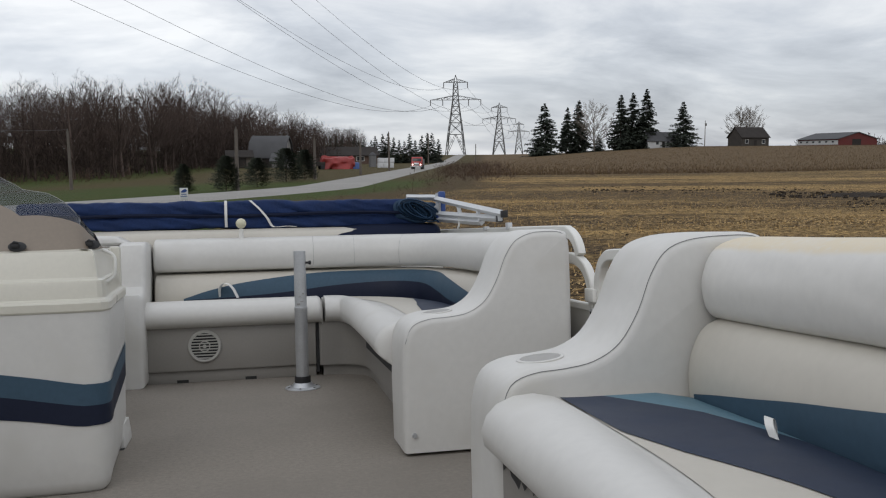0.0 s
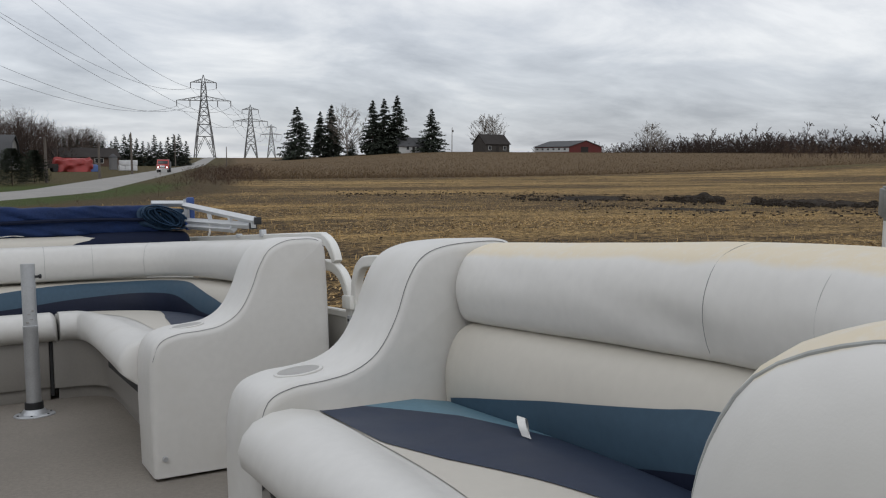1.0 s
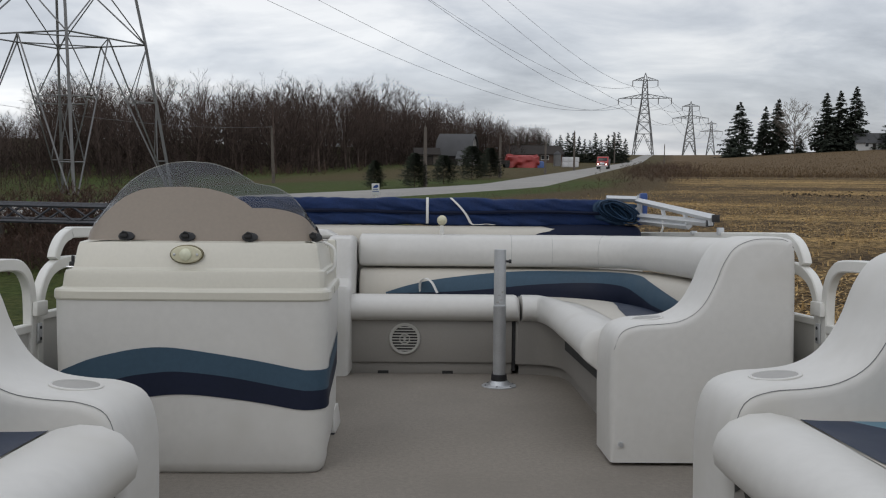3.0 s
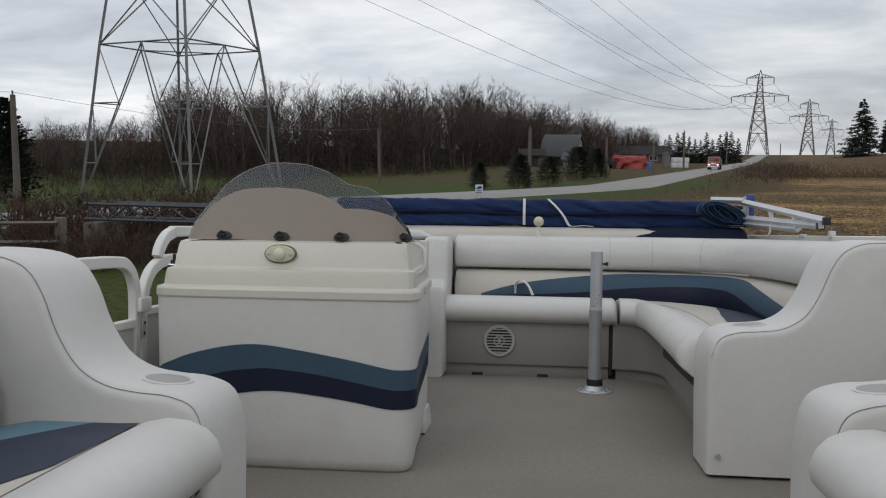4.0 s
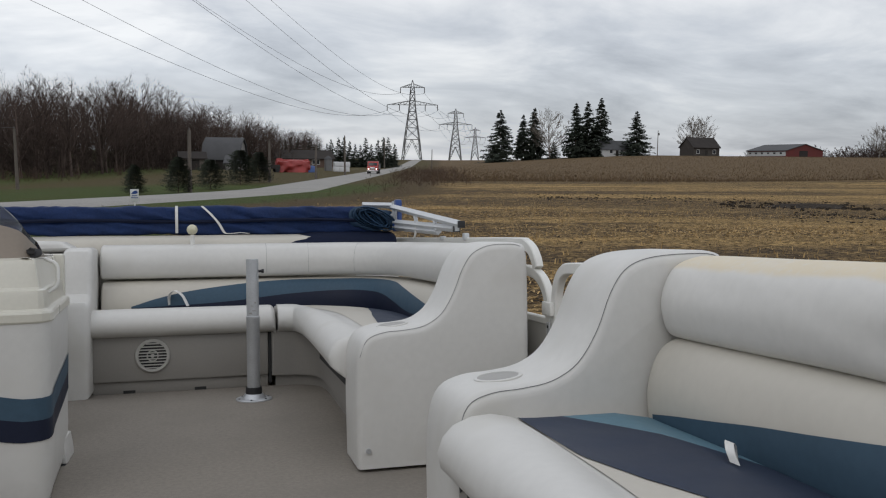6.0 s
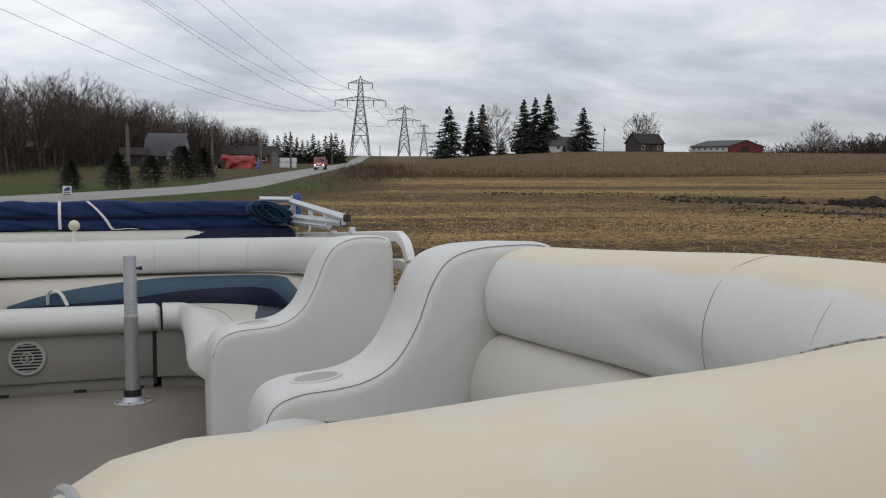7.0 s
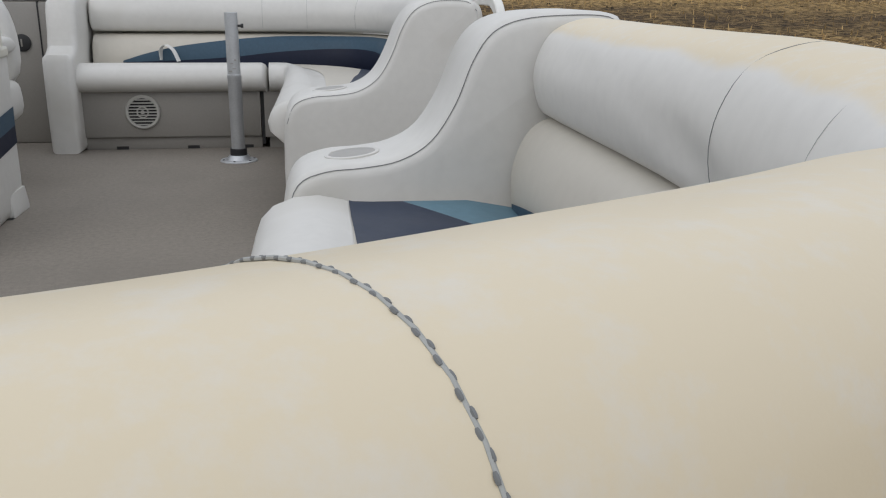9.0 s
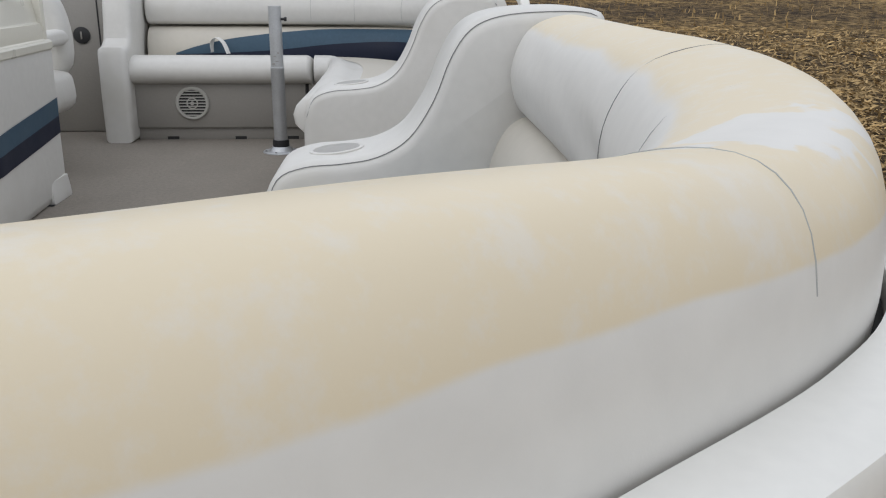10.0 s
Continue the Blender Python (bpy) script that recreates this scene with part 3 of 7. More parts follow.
def bow_lounge(side):
    L = thing("bow_lounge", "curved off-white vinyl bow lounge with sun-yellowed back and blue stripes" if side > 0 else "curved off-white vinyl bow lounge beside the helm console with blue stripes", "boat seat", (sx(0.55, side), 0.95, 0), group="bow lounges")
    path = plan(BACK_PLAN, side)
    roll = sweep(path, [(u, v - 0.004) for u, v in BOLSTER], 0.045, 0.05, 0.014, side)
    if side > 0:
        # soft dents where the foam has sunk
        for v in roll.verts:
            if v.co.x < path[0].x - 0.03 and v.co.y > 0.4:
                for cy, cz, ry, rz, deep in ((0.93, 0.628, 0.11, 0.035, 0.011), (1.12, 0.665, 0.06, 0.02, 0.003), (1.45, 0.70, 0.12, 0.03, 0.003)):
                    v.co.x += deep * math.exp(-((v.co.y - cy) / ry) ** 2 - ((v.co.z - cz - 0.22 * (v.co.y - cy)) / rz) ** 2)
        for v in roll.verts:
            v.co.z += corner_sag(*v.co)
    part("back_bolster", roll, YELLOWED, L, "white vinyl bolster, yellowed along its top")
    low = part("lower_back", sweep(path, LOWER, 0.035, 0.035, 0.01, 3 + side), CREAM_VINYL, L, "cream vinyl lower back cushion")
    total = arclen(path)[-1]
    tops = curve2([(0.02, 0.405), (0.12, 0.420), (0.25, 0.437), (0.40, 0.458), (0.55, 0.475), (0.73, 0.497), (0.9, 0.518), (1.3, 0.53), (1.7, 0.51)])
    bots = curve2([(0.02, 0.365), (0.25, 0.365), (0.55, 0.365), (0.9, 0.365), (1.3, 0.365), (1.7, 0.365)])
    if side < 0:
        tops = [(total - a, z) for a, z in tops[::-1]]
        bots = [(total - a, z) for a, z in bots[::-1]]
    part("stripe", band(path, LOWER, tops, bots), TEAL_VINYL, low, "slate-blue vinyl stripe")
    ntop = curve2([(0.6, 0.375), (0.74, 0.40), (0.89, 0.423), (1.1, 0.445), (1.3, 0.455), (1.7, 0.44)])
    nbot = [(0.6, 0.366), (1.7, 0.366)]
    if side < 0:
        ntop, nbot = [(total - a, z) for a, z in ntop[::-1]], [(total - a, z) for a, z in nbot[::-1]]
    part("stripe", band(path, LOWER, ntop, nbot, 0.005), NAVY_VINYL, low, "navy vinyl stripe")
    back, front = spaced(smooth_path(ordered(BOW_REAR, side), 6), 40), spaced(smooth_path(ordered(BOW_FRONT, side), 6), 40)
    seat = part("seat_cushion", loft_seat(back, front, BOW_Z, 0.1), WHITE_VINYL, L, "white vinyl seat cushion with a rounded front")
    part("seat_panel", seat_patch(back, front, BOW_Z, [(f, 0.05, 0.695) for f in np.linspace(0.0, 0.99, 40)], 0.002), CREAM_VINYL, seat, "cream vinyl seat panel")
    part("seat_stripe", seat_patch(back, front, BOW_Z, [(f, float(np.interp(f, [0, 0.09, 0.19, 0.28, 0.32, 1], [0.52, 0.37, 0.20, 0.06, 0.02, 0.02])), float(np.interp(f, [0, 0.1, 0.25, 0.35, 0.45, 0.6, 0.8, 1], [0.696, 0.696, 0.685, 0.60, 0.46, 0.30, 0.14, 0.06]))) for f in np.linspace(0.0, 0.9, 50)], 0.004), FADED_NAVY, seat, "faded navy seat stripe")
    part("seat_stripe", seat_patch(back, front, BOW_Z, [(f, 0.01, float(np.interp(f, [0, 0.09, 0.19, 0.28, 0.32], [0.52, 0.37, 0.20, 0.06, 0.015]))) for f in np.linspace(0.0, 0.315, 24)], 0.004), PALE_BLUE_VINYL, seat, "faded light blue seat stripe")
    base_in = [p.lerp(q, 0.90) for p, q in zip(back, front)]
    rows = [[(p.x, p.y, 0.02), (p.x, p.y, 0.31)] for p in base_in]
    part("base_panel", thick(ribbon(rows), 0.012), PLASTIC_GREY, L, "grey-white plastic seat base")
    # torn black lining hanging below the seat front
    r = random.Random(3 + side)
    torn = []
    for k in range(34):
        y = 1.64 - 0.6 * k / 33
        x = sx(0.285, side)
        torn.append([(x, y, 0.315), (x - 0.004 * side, y, 0.30), (x - 0.008 * side * r.random(), y, 0.262 + 0.03 * r.random() + 0.012 * math.sin(k * 0.7))])
    part("lining", ribbon(torn), BLACK_RUBBER, L, "torn black underside lining")
    armrest(L, side, 1.69, 1.95, ARM)
    # pull strap between seat and back
    px, py = sx(0.70, side), 1.27
    strap = smooth_path([Vector((px, py, 0.395)), Vector((px - 0.012 * side, py - 0.012, 0.428)), Vector((px - 0.03 * side, py - 0.03, 0.438)), Vector((px - 0.045 * side, py - 0.055, 0.428)), Vector((px - 0.05 * side, py - 0.075, 0.412))], 5)
    part("pull_strap", thick(ribbon([[p + Vector((0, -0.014, 0)), p + Vector((0, 0.014, 0))] for p in strap]), 0.002), WHITE_STRAP, L, "white webbing pull strap")
    # sewn seams round the bolster, each a cord of stitches in a shallow groove
    nor, s = normals_of(path), arclen(path)
    marks = ((0.86, 0.846), (0.822, 0.60), (0.695, 0.381), (0.362, 0.152)) if side > 0 else ((-1.46, 0.846), (-1.30, 0.405))
    for mx, my in marks:
        k = min(range(len(s)), key=lambda j: (path[j] - Vector((mx, my))).length)
        bold = (mx, my) == (0.362, 0.152)
        pale = bold or (mx, my) == (0.695, 0.381)
        loop = []
        for u, v in BOLSTER[1:-8]:
            a = s[k] - ((-0.004 + 0.05 * u) if (mx, my) == (0.362, 0.152) else (-0.06 * u if (mx, my) == (0.695, 0.381) else 0.0))
            i = max(0, min(len(s) - 2, next(j for j in range(len(s) - 1) if s[j + 1] >= a)))
            f = (a - s[i]) / (s[i + 1] - s[i])
            q, w = path[i].lerp(path[i + 1], f), nor[i].lerp(nor[i + 1], f)
            p = Vector((q.x + w.x * u, q.y + w.y * u, v - 0.004))
            loop.append(p + Vector((0, 0, corner_sag(*p) if side > 0 else 0)))
        if (mx, my) == (0.822, 0.60):
            loop = loop[3:16]
        if (mx, my) == (0.695, 0.381):
            loop = [p for k2, p in enumerate(loop) if p.z > 0.688 or k2 < 12]
        part("seam", tube(loop, 0.0005 if pale or my != 0.60 else 0.0003, 6), SEAM_PALE if pale or my == 0.60 else SEAM, L, "pale grey corded seam" if pale else "grey stitched seam")
        if bold:
            fine = smooth_path(loop, 6)
            run = arclen(fine)
            st, k, at_s = [], 0, 0.0
            while at_s < run[-1] - 0.004:
                while run[k + 1] < at_s:
                    k += 1
                a = fine[k].lerp(fine[k + 1], (at_s - run[k]) / (run[k + 1] - run[k]))
                d = (fine[k + 1] - fine[k]).normalized()
                z = Vector((d.y, -d.x, 0)).normalized() * (0.0003 if len(st) % 2 else -0.0003)
                a = a + z
                st.append(tube([a, a + d * 0.0006, a + d * 0.0014, a + d * 0.0019], [0.0003, 0.00048, 0.00048, 0.0003], 6))
                at_s += 0.0030
            part("stitches", join(*st), SEAM, L, "coarse dark grey stitches")
    # corded edge where the rounded end of the bolster meets its top
    k = len(path) - 1 if side > 0 else 0
    cu, cv = sum(p[0] for p in BOLSTER) / len(BOLSTER), sum(p[1] for p in BOLSTER) / len(BOLSTER)
    step = (path[-1] - path[-2] if side > 0 else path[0] - path[1]).normalized() * (0.05 if side > 0 else 0.045) * math.sin(0.5)
    kk = math.cos(0.5) ** 0.6
    rim = [Vector((path[k].x + step.x + nor[k].x * (cu + (u - cu) * kk), path[k].y + step.y + nor[k].y * (cu + (u - cu) * kk), cv - 0.004 + (v - cv) * kk)) for u, v in BOLSTER[2:-8]]
    part("piping", tube(rim, 0.0011, 6), SEAM_PALE, L, "grey corded edge")
    if side < 0:
        L.matrix_basis = L.matrix_basis @ Matrix.Translation((0, -0.015, -0.03))
    return L


# vinyl that the sun has yellowed where it faces up
YELLOWED = material("sun_yellowed_vinyl", (0.625, 0.608, 0.572), 0.48, var=0.035, scale=3, fine=40, bump=0.10, bscale=700, dist=0.0006)


def add_yellowing(m, lo, hi, patch, span_of):
    """Tan yellowing between two lines round the bolster, with wavering edges and worn white patches."""
    n, l = m.node_tree.nodes, m.node_tree.links
    b = n["Principled BSDF"]
    src = b.inputs["Base Color"].links[0].from_socket
    co = n.new("ShaderNodeTexCoord")
    sep = n.new("ShaderNodeSeparateXYZ")
    l.new(co.outputs["UV"], sep.inputs[0])

    def noisy(scale, amount, detail=6):
        no = n.new("ShaderNodeTexNoise")
        no.inputs["Scale"].default_value, no.inputs["Detail"].default_value = scale, detail
        l.new(co.outputs["Object"], no.inputs["Vector"])
        ad = n.new("ShaderNodeMath")
        ad.operation = "MULTIPLY_ADD"
        ad.inputs[1].default_value = amount
        l.new(no.outputs["Fac"], ad.inputs[0])
        return ad

    def edge(value, a, c):
        r = n.new("ShaderNodeMapRange")
        r.interpolation_type = "SMOOTHSTEP"
        r.inputs["From Min"].default_value, r.inputs["From Max"].default_value = a, c
        l.new(value, r.inputs["Value"])
        return r.outputs[0]

    def times(a, c):
        mu = n.new("ShaderNodeMath")
        mu.operation = "MULTIPLY"
        l.new(a, mu.inputs[0])
        l.new(c, mu.inputs[1])
        return mu.outputs[0]
    inner = noisy(5.0, 0.09)
    l.new(sep.outputs["Y"], inner.inputs[2])
    outer = noisy(9.0, 0.02)
    l.new(sep.outputs["Y"], outer.inputs[2])
    mask = times(edge(inner.outputs[0], lo + 0.030, lo + 0.066), edge(outer.outputs[0], hi + 0.016, hi + 0.008))
    # worn white patch near the bow corner, and small flecks
    dist = n.new("ShaderNodeVectorMath")
    dist.operation = "DISTANCE"
    dist.inputs[1].default_value = patch
    warp = n.new("ShaderNodeTexNoise")
    warp.inputs["Scale"].default_value, warp.inputs["Detail"].default_value = 14, 5
    l.new(co.outputs["Object"], warp.inputs["Vector"])
    wadd = n.new("ShaderNodeVectorMath")
    wadd.operation = "MULTIPLY_ADD"
    wadd.inputs[1].default_value = (0.26, 0.26, 0.12)
    l.new(warp.outputs["Color"], wadd.inputs[0])
    l.new(co.outputs["Object"], wadd.inputs[2])
    l.new(wadd.outputs[0], dist.inputs[0])
    mask = times(mask, edge(dist.outputs["Value"], 0.058, 0.070))
    ends = noisy(18.0, 0.012)
    l.new(sep.outputs["X"], ends.inputs[2])
    mask = times(mask, times(edge(ends.outputs[0], span_of[0], span_of[0] + 0.004), edge(ends.outputs[0], span_of[1] + 0.004, span_of[1])))
    fleck = n.new("ShaderNodeTexNoise")
    fleck.inputs["Scale"].default_value, fleck.inputs["Detail"].default_value, fleck.inputs["Roughness"].default_value = 48, 9, 0.68
    l.new(co.outputs["Object"], fleck.inputs["Vector"])
    fl = n.new("ShaderNodeMapRange")
    fl.inputs["From Min"].default_value, fl.inputs["From Max"].default_value = 0.50, 0.66
    fl.inputs["To Min"].default_value, fl.inputs["To Max"].default_value = 1.0, 0.58
    l.new(fleck.outputs["Fac"], fl.inputs["Value"])
    mask = times(mask, fl.outputs[0])
    worn = noisy(6.0, 1.0, 8)
    worn.inputs[2].default_value = 0.0
    wr = n.new("ShaderNodeMapRange")
    wr.inputs["From Min"].default_value, wr.inputs["From Max"].default_value = 0.52, 0.66
    wr.inputs["To Min"].default_value, wr.inputs["To Max"].default_value = 1.0, 0.72
    l.new(worn.outputs[0], wr.inputs["Value"])
    mask = times(mask, wr.outputs[0])
    mx = n.new("ShaderNodeMix")
    mx.data_type = "RGBA"
    mx.inputs[7].default_value = (0.632, 0.546, 0.396, 1)
    l.new(mask, mx.inputs[0])
    l.new(src, mx.inputs[6])
    l.new(mx.outputs[2], b.inputs["Base Color"])


BACK_LEN = arclen(plan(BACK_PLAN, 1))[-1]
add_yellowing(YELLOWED, 0.285, 0.598, (0.335, -0.36, 0.795), (0.020, 0.074 + BACK_LEN))
for side in (1, -1):
    bow_lounge(side)

STERN_FRONT = [(0.205, 3.075), (0.212, 3.3), (0.222, 3.7), (0.230, 4.1), (0.232, 4.48), (0.231, 4.545), (0.222, 4.575), (0.195, 4.585), (0.15, 4.585)]
STERN_REAR = [(0.85, 3.075), (0.85, 3.6), (0.85, 4.1), (0.83, 4.45), (0.73, 4.75), (0.48, 4.94), (0.15, 4.97)]


def stern_lounge():
    L = thing("stern_lounge", "L-shaped off-white vinyl stern lounge with slate-blue and navy swoosh", "boat seat", (0.2, 4.6, 0))
    path = plan(STERN_PLAN, 1)
    bol = part("back_bolster", sweep(path, [(u, v + 0.014) for u, v in BOLSTER], 0.02, 0.02, 0.012, 9), WHITE_VINYL, L, "white vinyl back bolster")
    low = part("lower_back", sweep(path, LOWER, 0.01, 0.02, 0.01, 5), CREAM_VINYL, L, "pale cream vinyl lower back cushion")
    teal_top = curve2([(0.15, 0.44), (0.3, 0.485), (0.51, 0.525), (0.9, 0.563), (1.3, 0.568), (1.7, 0.568), (1.95, 0.562), (2.13, 0.545), (2.45, 0.515), (2.8, 0.485), (3.3, 0.44)])
    mid = curve2([(0.15, 0.432), (0.51, 0.445), (0.75, 0.462), (1.0, 0.488), (1.3, 0.503), (1.6, 0.503), (1.85, 0.492), (2.1, 0.458), (2.4, 0.43), (3.3, 0.42)])
    low_line = [(0.15, 0.365), (3.3, 0.365)]
    part("stripe", band(path, LOWER, teal_top, mid), TEAL_VINYL, low, "slate-blue vinyl swoosh")
    part("stripe", band(path, LOWER, mid, low_line), NAVY_VINYL, low, "navy vinyl swoosh")
    # corner and side seat, then the seat along the stern
    back, front = spaced(smooth_path(ordered(STERN_REAR, 1), 6), 40), spaced(smooth_path(ordered(STERN_FRONT, 1), 6), 40)
    seat = part("seat_cushion", loft_seat(back, front, SEAT_Z, 0.1), WHITE_VINYL, L, "white vinyl corner seat cushion")
    part("seat_panel", seat_patch(back, front, SEAT_Z, [(f, 0.05, 0.68) for f in np.linspace(0.004, 0.97, 40)], 0.002), CREAM_VINYL, seat, "cream vinyl seat panel")
    part("seat_stripe", seat_patch(back, front, SEAT_Z, [(f, 0.03, float(np.interp(f, [0, 0.15, 0.3, 0.5, 0.62, 0.75, 1], [0.30, 0.47, 0.54, 0.46, 0.36, 0.2, 0.04]))) for f in np.linspace(0.004, 0.95, 40)], 0.004), FADED_NAVY, seat, "faded navy seat stripe")
    b2, f2 = [Vector((x, 4.97)) for x in np.linspace(0.105, -0.80, 12)], [Vector((x, 4.585)) for x in np.linspace(0.105, -0.80, 12)]
    part("seat_cushion", loft_seat(b2, f2, SEAT_Z, 0.1), WHITE_VINYL, L, "white vinyl seat cushion along the stern")
    # base panels with a recessed kick strip
    part("base_panel", box(-0.80, 0.098, 4.655, 4.70, 0.065, 0.305, 0.006), PLASTIC_GREY, L, "grey-white plastic seat base")
    part("kick_strip", box(-0.80, 0.098, 4.675, 4.71, 0.0, 0.065, 0.003), PLASTIC_GREY, L)
    bi = [p.lerp(q, 0.90) for p, q in zip(back, front)]
    bi = [Vector((p.x + 0.06, p.y + (0.05 if i > 28 else 0))) if i < 30 else Vector((p.x, p.y + 0.02)) for i, p in enumerate(bi)]
    edge = smooth_path([Vector((0.37, 3.08)), Vector((0.37, 3.8)), Vector((0.375, 4.35)), Vector((0.35, 4.55)), Vector((0.26, 4.64)), Vector((0.118, 4.66))], 6)
    part("base_panel", thick(ribbon([[(p.x, p.y, 0.06), (p.x, p.y, 0.305)] for p in edge]), 0.012), PLASTIC_GREY, L, "curved grey-white plastic seat base")
    part("kick_strip", thick(ribbon([[(p.x + 0.02, p.y + 0.02, 0.0), (p.x + 0.02, p.y + 0.02, 0.06)] for p in edge]), 0.01), PLASTIC_GREY, L)
    part("gap", box(0.10, 0.116, 4.662, 4.70, 0.02, 0.31), DARK, L, "dark joint between the seat bases")
    # added dark box: the recess's shade is put into its colour
    part("gap", box(0.30, 0.366, 3.09, 4.05, 0.225, 0.312), DARK, L, "dark box with the shade under the side seat in its colour")
    # feet of the kick strip leave dark notches at the deck
    for x in (-0.62, -0.26, 0.02):
        part("notch", box(x - 0.03, x + 0.03, 4.671, 4.676, 0.0, 0.016), DARK, L, "dark drain notch")
    # sewn joints of the stern bolster
    nor, s = normals_of(path), arclen(path)
    for mx, my in ((0.10, 5.035), (0.36, 5.03), (0.66, 4.96)):
        k = min(range(len(s)), key=lambda j: (path[j] - Vector((mx, my))).length)
        part("seam", tube([Vector((path[k].x + nor[k].x * u, path[k].y + nor[k].y * u, v + 0.0135)) for u, v in BOLSTER[1:-8]], 0.0012, 5), SEAM_PALE, L, "pale sewn joint")
    armrest(L, 1, 2.80, 3.07, FAR_ARM)
    # end post beside the helm
    o = [(4.56, 0.0), (4.555, 0.25), (4.56, 0.46), (4.575, 0.49), (4.63, 0.50), (4.68, 0.53), (4.70, 0.60), (4.715, 0.70), (4.74, 0.75), (4.80, 0.768), (4.98, 0.768), (5.06, 0.75), (5.07, 0.6), (5.07, 0.0)]
    part("end_post", slab(o, -0.945, -0.795, 0.03, 3, plane="yz"), WHITE_VINYL, L, "white vinyl padded end post")
    # speakers in the base
    for cx, cz in ((-0.50, 0.197),):
        speaker(L, cx, 4.654, cz)
    part("snap_button", disc_stack(0.302, 0.075, [(2.789, 0.001), (2.789, 0.008), (2.80, 0.009)], 12, "y"), ALUMINIUM, L)
    q = [Vector((-0.42, 4.88, 0.445)), Vector((-0.42, 4.87, 0.50)), Vector((-0.39, 4.85, 0.525)), Vector((-0.35, 4.83, 0.50)), Vector((-0.32, 4.80, 0.443))]
    part("pull_strap", thick(ribbon([[p + Vector((-0.006, -0.022, 0)), p + Vector((0.006, 0.022, 0))] for p in smooth_path(q, 5)]), 0.002), WHITE_STRAP, L, "white webbing pull strap")
    return L


def speaker(parent, cx, y, cz):
    sp = part("speaker", disc_stack(cx, cz, [(y, 0.001), (y, 0.080), (y - 0.004, 0.080), (y - 0.004, 0.001)], 32, "y"), DARK, parent, "round black speaker behind a white slotted grille")
    rim = hoop(cx, cz, [(y - 0.001, 0.073), (y - 0.001, 0.088), (y - 0.009, 0.088), (y - 0.015, 0.082), (y - 0.014, 0.072), (y - 0.006, 0.071)], 32, "y")
    part("rim", rim, GRILLE, sp, "white plastic rim")
    for k in range(-4, 5):
        z = k * 0.0158
        w = math.sqrt(max(0.0715 ** 2 - z * z, 0.0001))
        part("slat", box(cx - w, cx + w, y - 0.013, y - 0.007, cz + z - 0.0030, cz + z + 0.0030), GRILLE, sp)
    part("ring", hoop(cx, cz, [(y - 0.007, 0.030), (y - 0.0145, 0.030), (y - 0.0145, 0.025), (y - 0.007, 0.025)], 24, "y"), GRILLE, sp)
    part("boss", disc_stack(cx, cz, [(y - 0.008, 0.010), (y - 0.015, 0.010), (y - 0.016, 0.007), (y - 0.016, 0.001)], 20, "y"), GRILLE, sp)


stern_lounge()

# ---- table post on the deck ----
post = thing("table_post", "bare aluminium table pedestal post in a round deck plate", "post", (0.0, 4.3, 0))
part("deck_plate", disc_stack(0, 4.3, [(0.0, 0.09), (0.004, 0.0895), (0.007, 0.086), (0.009, 0.06), (0.03, 0.045), (0.03, 0.001)], 32), ALUMINIUM, post, "round aluminium deck plate")
for k in range(6):
    a = k * math.pi / 3 + 0.3
    part("screw", disc_stack(0.075 * math.cos(a), 4.3 + 0.075 * math.sin(a), [(0.006, 0.006), (0.0105, 0.005), (0.011, 0.001)], 10), BLACK_RUBBER, post, "dark screw")
part("collar", disc_stack(0, 4.3, [(0.028, 0.001), (0.028, 0.041), (0.062, 0.04), (0.064, 0.001)], 28), BLACK_RUBBER, post, "black plastic collar")
part("tube", disc_stack(0, 4.3, [(0.06, 0.001), (0.06, 0.0325), (0.40, 0.0325), (0.402, 0.0335), (0.418, 0.0335), (0.42, 0.031), (0.705, 0.0305), (0.706, 0.027), (0.70, 0.026), (0.68, 0.001)], 28), ALUMINIUM, post, "scuffed bare aluminium tube")
part("label_scrap", join(box(-0.020, -0.006, 4.2675, 4.2705, 0.432, 0.440, 0.001), box(-0.004, 0.012, 4.2672, 4.2702, 0.446, 0.450, 0.001), box(-0.012, 0.002, 4.2672, 4.2702, 0.470, 0.474, 0.001), box(0.006, 0.016, 4.2675, 4.2705, 0.484, 0.492, 0.001)), CUP_GREY, post, "torn scraps of a paper label")
part("knob", disc_stack(4.29, 0.645, [(0.03, 0.006), (0.043, 0.006), (0.045, 0.01), (0.056, 0.01), (0.057, 0.001)], 12, "x"), BLACK_RUBBER, post)

# ---- helm console ----
CON = [(-0.74, 3.42), (-0.725, 3.2), (-0.706, 2.9), (-0.693, 2.765), (-0.70, 2.708), (-0.735, 2.683), (-0.82, 2.673), (-1.1, 2.668), (-1.4, 2.670), (-1.515, 2.675), (-1.56, 2.693), (-1.575, 2.745), (-1.575, 3.0), (-1.575, 3.42)]


def shell_rows(path, rows):
    """Horizontal rings: the plan path, moved outward by u at each height z."""
    nor = normals_of(path)
    return [[(p.x + n.x * u, p.y + n.y * u, z) for p, n in zip(path, nor)] for u, z in rows]


